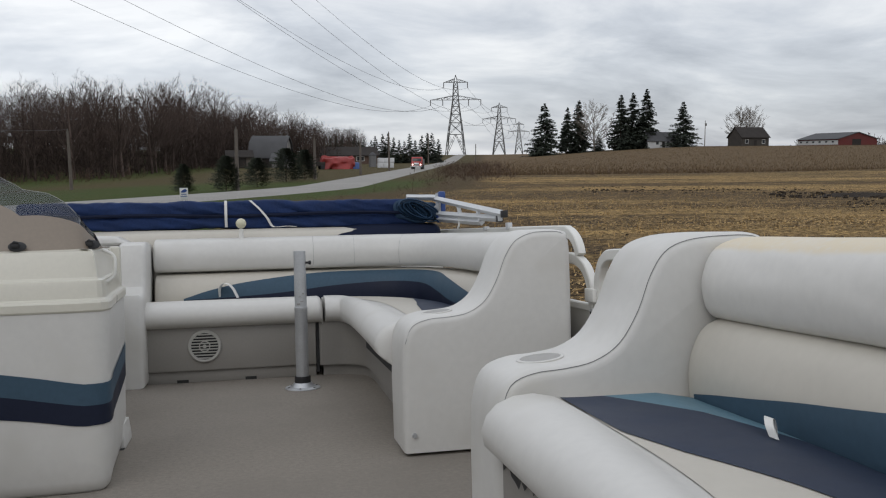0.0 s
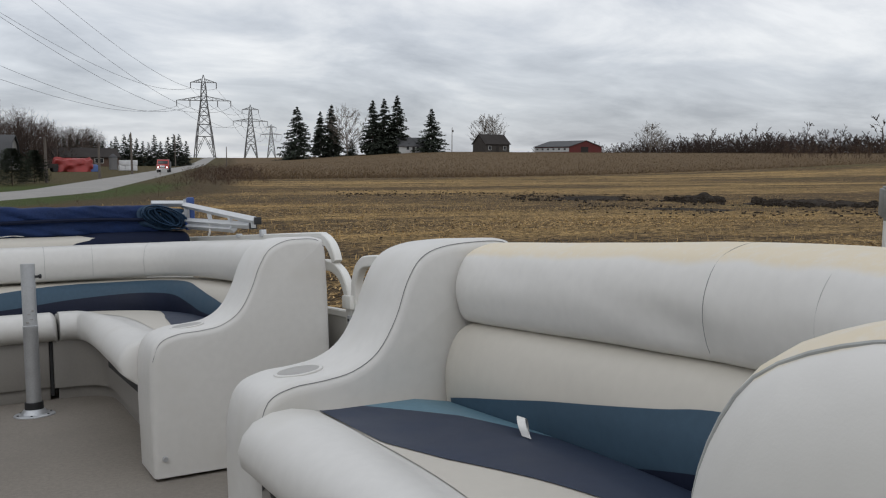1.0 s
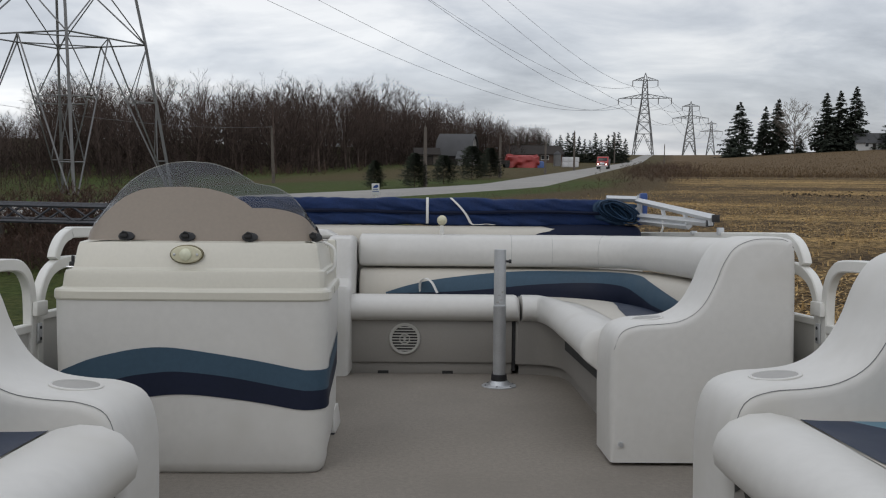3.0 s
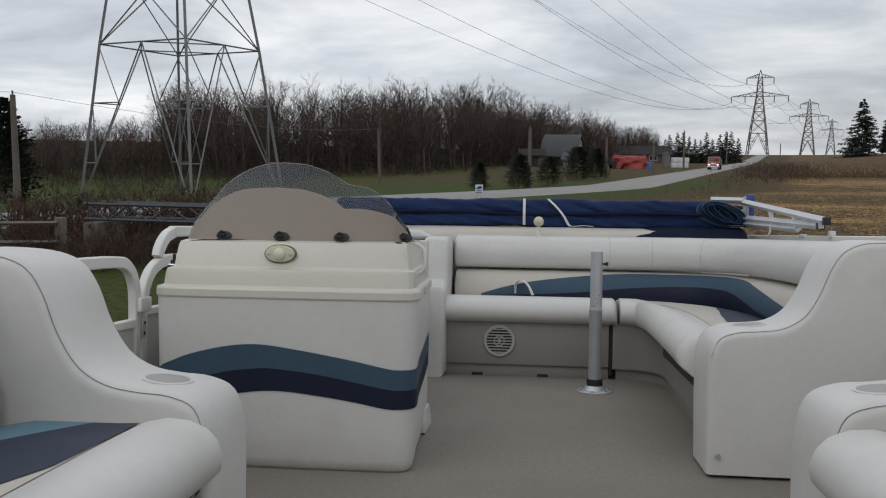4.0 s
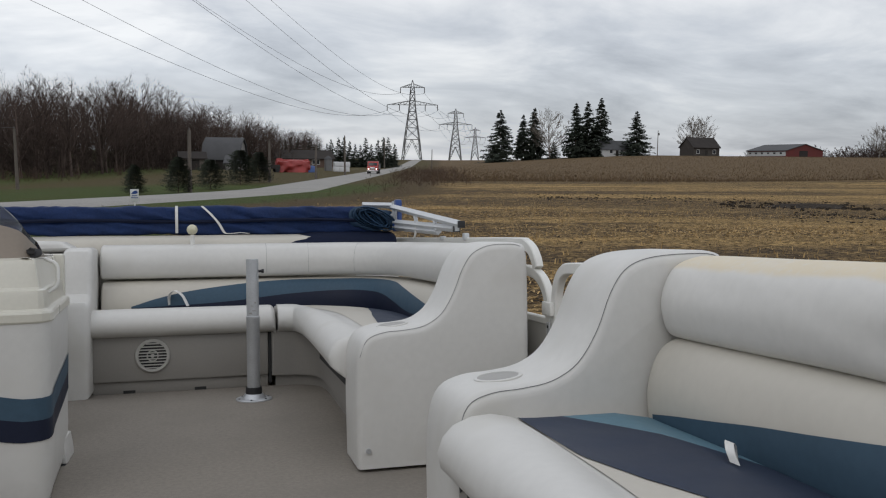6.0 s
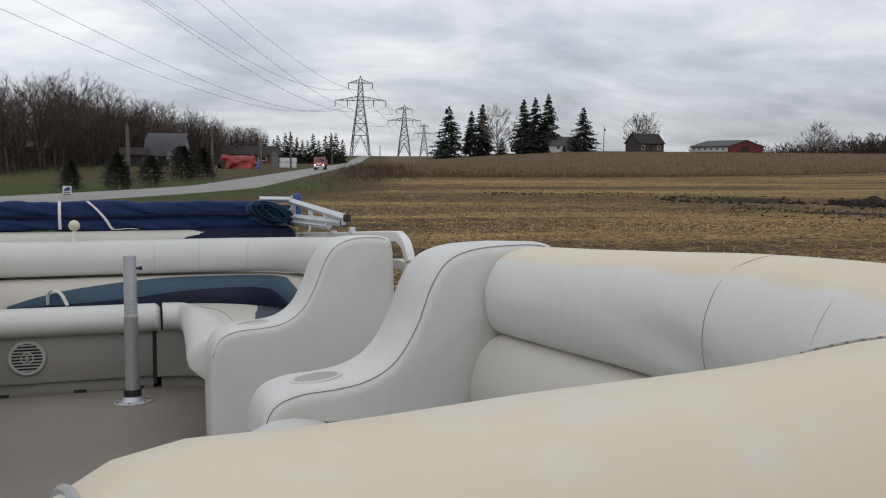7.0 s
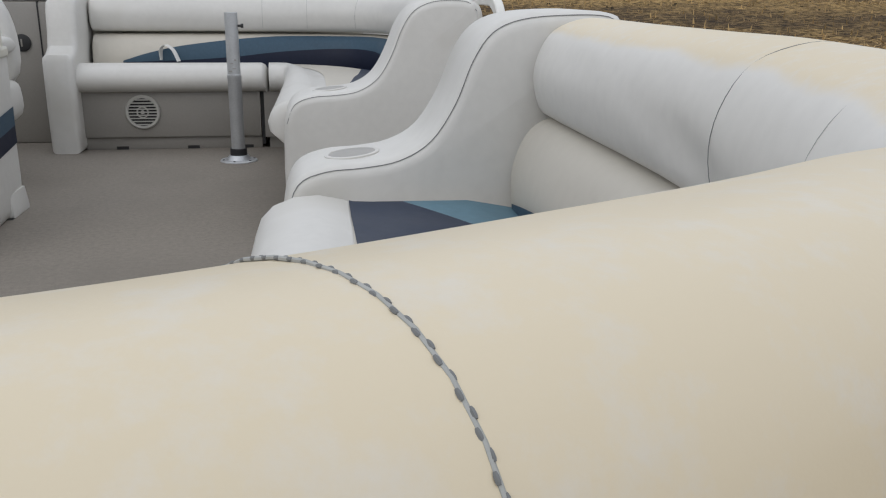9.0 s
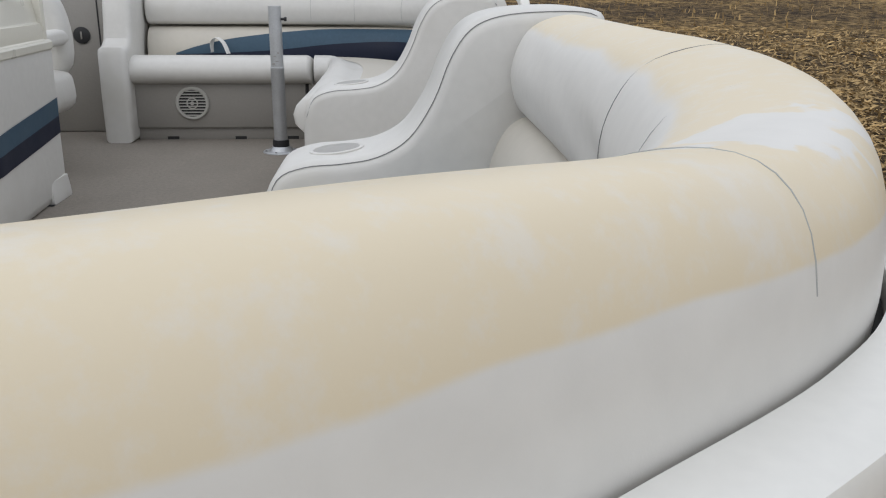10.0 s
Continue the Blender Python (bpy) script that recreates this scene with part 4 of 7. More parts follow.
def console():
    C = thing("helm_console", "cream helm console with wavy blue stripes and a smoked windscreen", "boat console", (-1.13, 3.05, 0))
    path = smooth_path([Vector(p) for p in CON], 6)
    path = spaced(path, 90)
    rows = [(-0.022, 0.0), (-0.010, 0.010), (-0.003, 0.04), (0.0, 0.12), (0.0, 0.2), (0.0, 0.3), (0.004, 0.45), (0.006, 0.575)]
    body = ribbon(shell_rows(path, rows))
    part("body", body, WHITE_VINYL, C, "white vinyl-wrapped console body")

    def wave(tops, bots, mat, label):
        nor, s = normals_of(path), arclen(path)
        out = []
        for p, n, a in zip(path, nor, s):
            b = a
            if not tops[0][0] <= b <= tops[-1][0]:
                continue
            z1 = float(np.interp(b, [q[0] for q in tops], [q[1] for q in tops]))
            z0 = float(np.interp(b, [q[0] for q in bots], [q[1] for q in bots]))
            row = []
            for k in range(6):
                z = z0 + (z1 - z0) * k / 5
                u = float(np.interp(z, [r[1] for r in rows], [r[0] for r in rows])) + 0.003
                row.append((p.x + n.x * u, p.y + n.y * u, z))
            out.append(row)
        part("stripe", ribbon(out), mat, C, label)
    t1 = curve2([(0.0, 0.385), (0.35, 0.36), (0.60, 0.343), (0.76, 0.341), (0.81, 0.347), (0.90, 0.366), (1.0, 0.384), (1.095, 0.399), (1.19, 0.412), (1.25, 0.415), (1.31, 0.411), (1.38, 0.399), (1.48, 0.373), (1.575, 0.334), (1.70, 0.29), (2.4, 0.26)])
    t2 = curve2([(0.0, 0.315), (0.35, 0.292), (0.60, 0.276), (0.76, 0.274), (0.81, 0.279), (0.90, 0.296), (1.0, 0.315), (1.095, 0.328), (1.19, 0.336), (1.245, 0.334), (1.34, 0.322), (1.42, 0.302), (1.575, 0.262), (1.70, 0.23), (2.4, 0.20)])
    t3 = curve2([(0.0, 0.25), (0.35, 0.228), (0.60, 0.214), (0.76, 0.211), (0.81, 0.214), (0.90, 0.231), (1.0, 0.246), (1.13, 0.26), (1.225, 0.26), (1.33, 0.245), (1.45, 0.222), (1.575, 0.19), (1.70, 0.17), (2.4, 0.15)])
    wave(t1, t2, TEAL_VINYL, "slate-blue vinyl wave")
    wave(t2, t3, NAVY_VINYL, "navy vinyl wave")
    # moulded top: overhanging lip, ledge, sloping brow
    lip = [(0.0, 0.563), (0.009, 0.566), (0.012, 0.571), (0.012, 0.593), (0.008, 0.600), (-0.004, 0.603), (-0.009, 0.607), (-0.014, 0.650), (-0.018, 0.661), (-0.034, 0.665), (-0.039, 0.671), (-0.056, 0.738), (-0.064, 0.752), (-0.09, 0.758), (-0.14, 0.760)]
    nor = normals_of(path)

    def tapered(u, z):
        """A ring of the moulding: it leans in most on the outboard side and least on the inboard one."""
        return [(p.x + n.x * u * (1.0 if u > 0 else 1 + 0.55 * max(0, -n.x) - 0.45 * max(0, n.x)), p.y + n.y * u, z) for p, n in zip(path, nor)]
    top = ribbon([tapered(u, z) for u, z in lip])
    inner = tapered(*lip[-1])
    me = bmesh.new()
    me.faces.new([me.verts.new(p) for p in inner])
    part("top_moulding", join(top, me), GELCOAT, C, "cream fibreglass top moulding with stepped edges", 22)
    part("back_panel", box(-1.56, -0.74, 3.38, 3.42, 0.02, 0.76, 0.01), GELCOAT, C)
    # nav light
    lamp = disc_stack(-1.150, 0.714, [(2.735, 0.051), (2.702, 0.051), (2.697, 0.047), (2.695, 0.030), (2.695, 0.001)], 32, "y")
    for v in lamp.verts:
        v.co.z = 0.714 + (v.co.z - 0.714) * 0.56
    nav = part("nav_light", lamp, LAMP_LENS, C, "oval yellowed navigation light")
    part("lens", disc_stack(-1.150, 0.714, [(2.697, 0.020), (2.690, 0.019), (2.685, 0.013), (2.684, 0.001)], 24, "y"), LENS_PALE, nav, "pale round lens")
    part("gasket", moved(hoop(0, 0, [(2.736, 0.054), (2.704, 0.054), (2.703, 0.050), (2.73, 0.050)], 32, "y"), Matrix.Translation((-1.150, 0, 0.714)) @ Matrix.Diagonal((1, 1, 0.58, 1))), BRASS, nav, "tarnished rim")
    for dx in (-0.037, 0.037):
        part("screw", disc_stack(-1.150 + dx, 0.714, [(2.698, 0.0045), (2.693, 0.004), (2.692, 0.001)], 10, "y"), ALUMINIUM, nav)
    # windscreen: a smoked sheet with a lower tan liner
    base = spaced(smooth_path([Vector(p) for p in [(-0.745, 3.18), (-0.745, 3.0), (-0.755, 2.87), (-0.80, 2.80), (-0.95, 2.775), (-1.13, 2.77), (-1.33, 2.772), (-1.45, 2.776), (-1.50, 2.795), (-1.518, 2.85), (-1.525, 3.0), (-1.525, 3.18)]], 6), 60)
    hi_x = [-1.55, -1.525, -1.497, -1.46, -1.418, -1.38, -1.348, -1.28, -1.209, -1.12, -1.04, -0.98, -0.954, -0.92, -0.876, -0.83, -0.79, -0.773, -0.745]
    hi_z = [0.762, 0.79, 0.829, 0.89, 0.952, 0.985, 1.007, 1.030, 1.036, 1.030, 1.005, 0.974, 0.957, 0.953, 0.945, 0.918, 0.878, 0.848, 0.80]
    ln_z = [0.760, 0.775, 0.80, 0.855, 0.899, 0.922, 0.934, 0.941, 0.943, 0.938, 0.918, 0.888, 0.868, 0.872, 0.869, 0.860, 0.847, 0.835, 0.785]

    def screen(zs, z0, u0, fade):
        out = []
        for p in base:
            z1 = float(np.interp(p.x, hi_x, zs))
            if p.y > 2.9:
                z1 = z1 - (p.y - 2.9) * fade * 0.35
            z1 = max(z1, z0 + 0.004)
            row = []
            for k in range(9):
                z = z0 + (z1 - z0) * k / 8
                lean = (z - 0.76) * 0.55
                row.append((XCON + (p.x - XCON) * (1 - lean * 0.35), p.y + lean + u0, z))
            out.append(row)
        return ribbon(out)
    XCON = -1.135
    ws = part("windscreen", thick(screen(hi_z, 0.758, 0.0, 1.0), 0.004), ACRYLIC, C, "smoked clear acrylic windscreen")
    ws.visible_shadow = False
    part("liner", thick(screen(ln_z, 0.757, -0.012, 1.0), 0.008), BROWN_LINER, C, "tan moulded windscreen liner")
    for x, y in ((-1.366, 2.757), (-1.162, 2.752), (-0.954, 2.752), (-0.752, 2.845)):
        hook = join(moved(disc_stack(0, 0, [(0.0, 0.027), (-0.004, 0.027), (-0.008, 0.016), (-0.009, 0.001)], 18, "y"), Matrix.Translation((x, y + 0.006, 0.771)) @ Matrix.Rotation(radians(-24), 4, "X") @ Matrix.Diagonal((1, 1, 0.6, 1))), box(x - 0.018, x + 0.008, y - 0.014, y, 0.768, 0.784, 0.004), tube([(x - 0.012, y - 0.01, 0.780), (x - 0.004, y - 0.014, 0.787), (x + 0.008, y - 0.012, 0.783)], 0.004, 6))
        part("clip", hook, BLACK_RUBBER, C, "black plastic windscreen clip")
    part("snap_base", box(-1.560, -1.522, 2.742, 2.772, 0.663, 0.672, 0.003), CHROME, C, "bright metal snap base")
    part("snap", join(box(-1.552, -1.530, 2.748, 2.764, 0.671, 0.686, 0.003), box(-1.546, -1.536, 2.752, 2.760, 0.684, 0.706, 0.002)), BLACK_RUBBER, C, "black plastic snap")
    # grab handle on the inboard corner
    g = smooth_path([Vector((-0.722, 2.86, 0.64)), Vector((-0.69, 2.87, 0.665)), Vector((-0.685, 2.875, 0.70)), Vector((-0.69, 2.88, 0.735)), Vector((-0.725, 2.885, 0.755))], 5)
    part("grab_handle", tube(g, 0.006, 8), WHITE_METAL, C, "small white grab handle")
    part("foot", slab([(-0.77, 0.001), (-0.722, 0.001), (-0.721, 0.012), (-0.724, 0.040), (-0.731, 0.085), (-0.77, 0.090)], 3.24, 3.425, 0.008, 2), WHITE_VINYL, C, "flared moulded foot")
    # dark sheet on the carpet, painting the contact shade below the foot
    part("foot_shade", box(-0.77, -0.724, 3.22, 3.43, 0.0003, 0.0008), DARK, C, "thin dark sheet, the shade under the foot as colour")
    return C


console()

# ---- fences and gates ----
def fence(side):
    X = 1.01
    y = 2.86
    F = thing("fence", "white painted tubular boat fence with flat panels", "fence", (sx(X, side), 2.9, 0), group="boat fences")
    upper = [Vector((sx(X, side), y + a, z)) for a, z in ((2.6, 0.782), (1.2, 0.782), (0.36, 0.782), (0.25, 0.775), (0.185, 0.752), (0.145, 0.715), (0.130, 0.685))]
    part("top_rail", square_tube(smooth_path(upper, 5), 0.032, 0.042), WHITE_METAL, F, "white square top rail curving down")
    lower = [Vector((sx(X, side), y + a, z)) for a, z in ((0.34, 0.672), (0.22, 0.672), (0.14, 0.662), (0.07, 0.632), (0.025, 0.58), (0.004, 0.51), (0.0, 0.42), (0.0, 0.2), (0.0, 0.0))]
    part("gate_post", square_tube(smooth_path(lower, 5), 0.032, 0.042), WHITE_METAL, F, "white square post bent into a short rail")
    low = [Vector((sx(X, side), y + a, z)) for a, z in ((0.0, 0.49), (0.3, 0.49), (2.6, 0.49))]
    part("mid_rail", square_tube(low, 0.028), WHITE_METAL, F)
    part("panel", box(*sorted((sx(X - 0.004, side), sx(X + 0.004, side))), y + 0.02, 5.46, 0.03, 0.478), PANEL_GREY, F)
    outer = plan(BACK_PLAN, side, 8)
    prof = loop2([(0.062, 0.620), (0.0625, 0.652), (0.066, 0.657), (0.097, 0.655), (0.105, 0.648), (0.106, 0.620), (0.099, 0.610), (0.068, 0.610)], 2)
    part("joint", sweep(outer, [(0.040, 0.58), (0.040, 0.642), (0.0615, 0.642), (0.0615, 0.58)]), DARK, F, "dark joint behind the cushion")
    part("bow_rail", sweep(outer, prof), WHITE_METAL, F, "white flat-topped bow rail")
    part("bow_panel", sweep(outer, [(0.086, 0.0), (0.086, 0.611), (0.092, 0.611), (0.092, 0.0)]), PANEL_GREY, F)
    gate = thing("side_gate", "white tubular boat gate with a rounded top and lower panel", "gate", (sx(X, side), 2.4, 0), group="side gates")
    g = y - 0.05
    hoop = [Vector((sx(X, side), a, z)) for a, z in ((g, 0.03), (g, 0.35), (g, 0.55), (g - 0.018, 0.63), (g - 0.07, 0.68), (g - 0.16, 0.695), (2.4, 0.695), (2.18, 0.695), (2.08, 0.68), (2.02, 0.60), (2.0, 0.4), (2.0, 0.03))]
    part("hoop", square_tube(smooth_path(hoop, 5), 0.032, 0.040), WHITE_METAL, gate, "white bent tube")
    part("mid_rail", square_tube([(sx(X, side), g, 0.475), (sx(X, side), 2.0, 0.475)], 0.030), WHITE_METAL, gate)
    part("panel", box(*sorted((sx(X - 0.005, side), sx(X + 0.005, side))), 2.02, g - 0.02, 0.05, 0.46), PANEL_GREY, gate)
    for z in (0.12, 0.27, 0.42):
        part("hinge", box(*sorted((sx(X - 0.026, side), sx(X - 0.017, side))), g + 0.012, y - 0.010, z, z + 0.07, 0.003), ALUMINIUM, gate, "small aluminium hinge")
        for dz in (0.016, 0.054):
            part("hinge_screw", disc_stack(g + 0.025, z + dz, [(sx(X - 0.016, side), 0.006), (sx(X - 0.028, side), 0.006), (sx(X - 0.029, side), 0.001)], 8, "x"), BLACK_RUBBER, gate, "dark screw head")
    part("latch", box(*sorted((sx(X - 0.034, side), sx(X - 0.016, side))), g - 0.016, y + 0.016, 0.515, 0.565, 0.005), WHITE_METAL, gate, "white plastic latch block")
    if side < 0:
        gate.matrix_basis = gate.matrix_basis @ Matrix.Translation((0, 0, -0.018))
    part("panel_trim", box(*sorted((sx(X - 0.008, side), sx(X - 0.005, side))), 2.52, 2.535, 0.05, 0.46), WHITE_METAL, gate)


for side in (1, -1):
    fence(side)

# ---- helm chair and stern locker beside it ----
chair = thing("helm_chair", "white vinyl helm chair on a pedestal behind the console", "chair", (-1.2, 3.95, 0))
part("pedestal", disc_stack(-1.2, 3.95, [(0.0, 0.15), (0.01, 0.15), (0.03, 0.06), (0.25, 0.05), (0.26, 0.12), (0.27, 0.12)], 20), ALUMINIUM, chair)
part("seat", pad(loop2([(-1.43, 0.24), (-1.46, 0.33), (-1.43, 0.42), (-1.2, 0.44), (-0.97, 0.42), (-0.92, 0.36), (-0.95, 0.24), (-1.2, 0.21)], 4), 3.68, 4.18, 0.05, 5, flat=False), WHITE_VINYL, chair)
part("backrest", pad(loop2([(-1.42, 0.40), (-1.46, 0.60), (-1.40, 0.79), (-1.2, 0.83), (-1.0, 0.79), (-0.925, 0.60), (-0.96, 0.40), (-1.2, 0.38)], 4), 4.10, 4.24, 0.05, 5, flat=False), WHITE_VINYL, chair)
part("armrest", pad(loop2([(3.72, 0.52), (3.74, 0.58), (3.9, 0.60), (4.12, 0.60), (4.15, 0.54), (3.95, 0.53)], 4), -0.99, -0.92, 0.025, 4, "yz", False), WHITE_VINYL, chair)
lock = thing("stern_cabinet", "grey-white plastic cabinet beside the stern lounge with a black dial", "cabinet", (-1.28, 5.1, 0))
part("body", box(-1.59, -0.95, 4.92, 5.14, 0.0, 0.74, 0.015), PLASTIC_GREY, lock)
part("cushion", pad(loop2([(-1.58, 0.745), (-1.58, 0.79), (-1.5, 0.805), (-1.05, 0.805), (-0.96, 0.79), (-0.96, 0.745)], 3), 4.92, 5.14, 0.025, 4, flat=False), WHITE_VINYL, lock)
part("seam", box(-1.033, -1.026, 4.916, 4.93, 0.02, 0.74), DARK, lock)
dial = part("dial", disc_stack(-1.125, 0.53, [(4.93, 0.045), (4.912, 0.045), (4.908, 0.037), (4.908, 0.001)], 24, "y"), BLACK_RUBBER, lock, "round black dial")
part("pointer", box(-1.129, -1.121, 4.904, 4.909, 0.51, 0.55, 0.001), PLASTIC_GREY, dial, "pale pointer")

# ---- stern: sun pad, anchor light, folded canopy ----
sun_pad = thing("sun_pad", "padded pale sun deck cover behind the stern lounge", "sun pad", (-0.3, 5.4, 0))
part("cover", sweep(smooth_path([Vector((-1.45, 5.32)), Vector((-0.9, 5.30)), Vector((-0.2, 5.30)), Vector((0.3, 5.31)), Vector((0.62, 5.33))], 8), loop2([(-0.17, 0.20), (-0.18, 0.6), (-0.17, 0.78), (-0.10, 0.825), (0.05, 0.83), (0.2, 0.80), (0.25, 0.6), (0.24, 0.2)], 4), 0.03, 0.12, 0.03, 4), CREAM_VINYL, sun_pad, "pale beige padded cover")
part("base_box", box(-1.5, 0.95, 5.16, 5.62, 0.0, 0.70, 0.02), WHITE_METAL, sun_pad, "white stern locker")
dark = sweep(smooth_path([Vector((-0.15, 5.31)), Vector((0.1, 5.31)), Vector((0.35, 5.31)), Vector((0.6, 5.32)), Vector((0.9, 5.33))], 6), loop2([(-0.17, 0.70), (-0.175, 0.79), (-0.10, 0.838), (0.06, 0.845), (0.16, 0.80), (0.16, 0.70)], 4), 0.05, 0.05)
for v in dark.verts:
    v.co.z -= 0.06 * max(0.0, min(1.0, (0.45 - v.co.x) / 0.55))
part("dark_cover", dark, NAVY_CANVAS, sun_pad, "dark navy canvas cover")
lt = thing("anchor_light", "white ball anchor light on a short stem", "light", (-0.295, 5.02, 0.765))
part("ball", disc_stack(-0.295, 5.02, [(0.862 + 0.03 * math.sin(a), 0.03 * math.cos(a) + 0.0002) for a in np.linspace(-1.57, 1.57, 13)], 24), LAMP_LENS, lt, "round cream lens")
part("stem", disc_stack(-0.295, 5.02, [(0.764, 0.014), (0.83, 0.012), (0.835, 0.001)], 12), WHITE_METAL, lt)

BLUE_PLASTIC = material("blue_plastic", (0.02, 0.06, 0.22), 0.4)
SATIN_BAR = material("satin_aluminium", (0.55, 0.56, 0.57), 0.45, metal=0.35, var=0.08, scale=12, bump=0.04)
bim = thing("folded_bimini", "folded blue canvas canopy tied over the stern with aluminium frame bars", "canopy", (-0.2, 5.35, 0.83))


def roll_profile(zc, h, d):
    return loop2([(-d, zc - h * 0.2), (-d * 0.99, zc + h * 0.45), (-d * 0.80, zc + h * 0.92), (0, zc + h * 1.02), (d * 0.85, zc + h * 0.8), (d, zc), (d * 0.8, zc - h * 0.8), (0, zc - h), (-d * 0.8, zc - h * 0.92), (-d * 0.97, zc - h * 0.65)], 3)


def wrinkled(bm, seed):
    """Canvas that bulges and creases along its length."""
    for v in bm.verts:
        x, a = v.co.x, v.co.z * 9
        v.co.z += 0.009 * noise.noise((x * 3.1, a, seed)) + 0.007 * noise.noise((x * 9.0 + a * 2, a, seed + 5)) + 0.004 * noise.noise((x * 23.0 - a * 5, a * 2, seed + 9))
        v.co.y += 0.012 * noise.noise((x * 7.0 + a * 3, a, seed + 3)) + 0.006 * noise.noise((x * 21.0 + a * 6, a, seed + 7))
    return bm


rolls = [Vector((x, 5.35 + 0.01 * math.sin(x * 3))) for x in np.linspace(-1.55, 0.80, 150)]
part("upper_roll", wrinkled(sweep(rolls, roll_profile(0.956, 0.049, 0.10), 0.03, 0.03, 0.05, 21), 2.0), BLUE_CANVAS, bim, "blue canvas boot, wrinkled")
part("lower_roll", wrinkled(sweep(rolls, roll_profile(0.878, 0.045, 0.095), 0.03, 0.03, 0.05, 25), 4.0), BLUE_CANVAS, bim, "blue canvas boot, wrinkled")
part("zip", tube([(p.x, 5.246, 0.917 + 0.006 * math.sin(p.x * 5)) for p in rolls], 0.012, 6), NAVY_CANVAS, bim, "dark zip line")
part("bundle", sweep([Vector((x, 5.33)) for x in np.linspace(0.70, 0.90, 9)], roll_profile(0.925, 0.055, 0.085), 0.05, 0.05, 0.25, 31), ROPE_BLUE, bim, "bunched dark blue canvas end")
for k in range(14):
    a = k * 0.7
    c = [Vector((0.79 + (0.13 - 0.013 * (k % 7)) * math.cos(t) + 0.003 * k, 5.245 - 0.012 * (k % 4), 0.925 + (0.062 - 0.007 * (k % 7)) * math.sin(t) - 0.05 * math.cos(t) * (0.5 + 0.04 * k))) for t in np.linspace(a, a + 5.2, 26)]
    part("strap_coil", tube(c, 0.013, 6, 0.45), ROPE_BLUE, bim, "bunched dark blue webbing")
for a, c in (((0.93, 5.33, 1.005), (0.972, 3.90, 0.868)), ((0.935, 5.33, 0.905), (0.975, 4.0, 0.848)), ((0.935, 5.33, 0.873), (0.972, 4.3, 0.835)), ((0.74, 5.28, 1.012), (0.95, 5.27, 1.008)), ((0.78, 5.26, 0.945), (0.945, 5.26, 0.943)), ((0.78, 5.26, 0.905), (0.945, 5.26, 0.903)), ((0.945, 5.25, 0.86), (0.945, 5.25, 1.035))):
    part("frame_bar", tube([a, c], 0.019, 4), SATIN_BAR, bim, "square pale aluminium frame bar")
for a, c in (((0.96, 4.35, 0.91), (0.965, 4.30, 0.84)), ((0.972, 3.96, 0.87), (0.975, 3.96, 0.835)), ((0.955, 4.75, 0.93), (0.955, 4.70, 0.87))):
    part("link", tube([a, c], 0.012, 6), SATIN_BAR, bim)
part("joint", box(0.938, 0.982, 5.20, 5.26, 0.985, 1.045, 0.01), BLUE_PLASTIC, bim, "blue plastic joint")
part("joint", box(0.925, 0.955, 5.20, 5.24, 0.845, 0.90, 0.008), BLUE_PLASTIC, bim, "blue tape round the bars")
part("joint_strap", box(0.952, 0.980, 5.195, 5.225, 0.85, 0.99, 0.008), BLUE_PLASTIC, bim, "blue strap wound round the bars")
part("end_cap", box(0.958, 0.99, 3.875, 3.90, 0.85, 0.885, 0.003), BLACK_RUBBER, bim, "black bar end cap")
part("end_cap", box(0.965, 0.992, 3.96, 4.01, 0.83, 0.862, 0.003), BLACK_RUBBER, bim, "black bar end cap")
part("mount", box(0.985, 1.01, 3.87, 3.91, 0.79, 0.825, 0.004), SATIN_BAR, bim)
part("mount", box(0.98, 1.01, 4.28, 4.31, 0.79, 0.81, 0.004), SATIN_BAR, bim)
cord = [Vector((0.955, 4.75, 0.945)), Vector((0.95, 4.72, 0.88)), Vector((0.945, 4.70, 0.83)), Vector((0.94, 4.72, 0.80))]
part("cord", tube(smooth_path(cord, 5), 0.006, 6), WHITE_STRAP, bim, "white cord")
for x, dx in ((-0.385, 0.0), (-0.24, 0.13)):
    tie = [Vector((x, 5.235, 1.005)), Vector((x + dx * 0.4, 5.222, 0.955)), Vector((x + dx * 0.75, 5.222, 0.90)), Vector((x + dx, 5.24, 0.845))]
    if dx:
        tie += [Vector((x + dx + 0.03, 5.225, 0.838)), Vector((x + dx + 0.09, 5.215, 0.842)), Vector((x + dx + 0.14, 5.21, 0.838))]
    part("tie", thick(ribbon([[p + Vector((-0.008, 0, 0)), p + Vector((0.008, 0, 0))] for p in smooth_path(tie, 4)]), 0.003), WHITE_STRAP, bim, "white webbing tie")

# ---- the land ----
W0 = Matrix()
def road_x(y):
    """The road's centre line: straight up the rise, bending away in front of the boat."""
    return 5.0 + 0.275 * (y - 61) - 0.22 * max(0.0, 61 - y)


def sstep(a, b, x):
    t = min(1.0, max(0.0, (x - a) / (b - a)))
    return t * t * (3 - 2 * t)


def road_side(x, y):
    """How far to the field side of the road, and how far along it."""
    return (x - road_x(y)) * 0.95, y - 19.5


def road_at(s, q):
    y = s + 19.5
    return Vector((road_x(y) + q / 0.95, y))


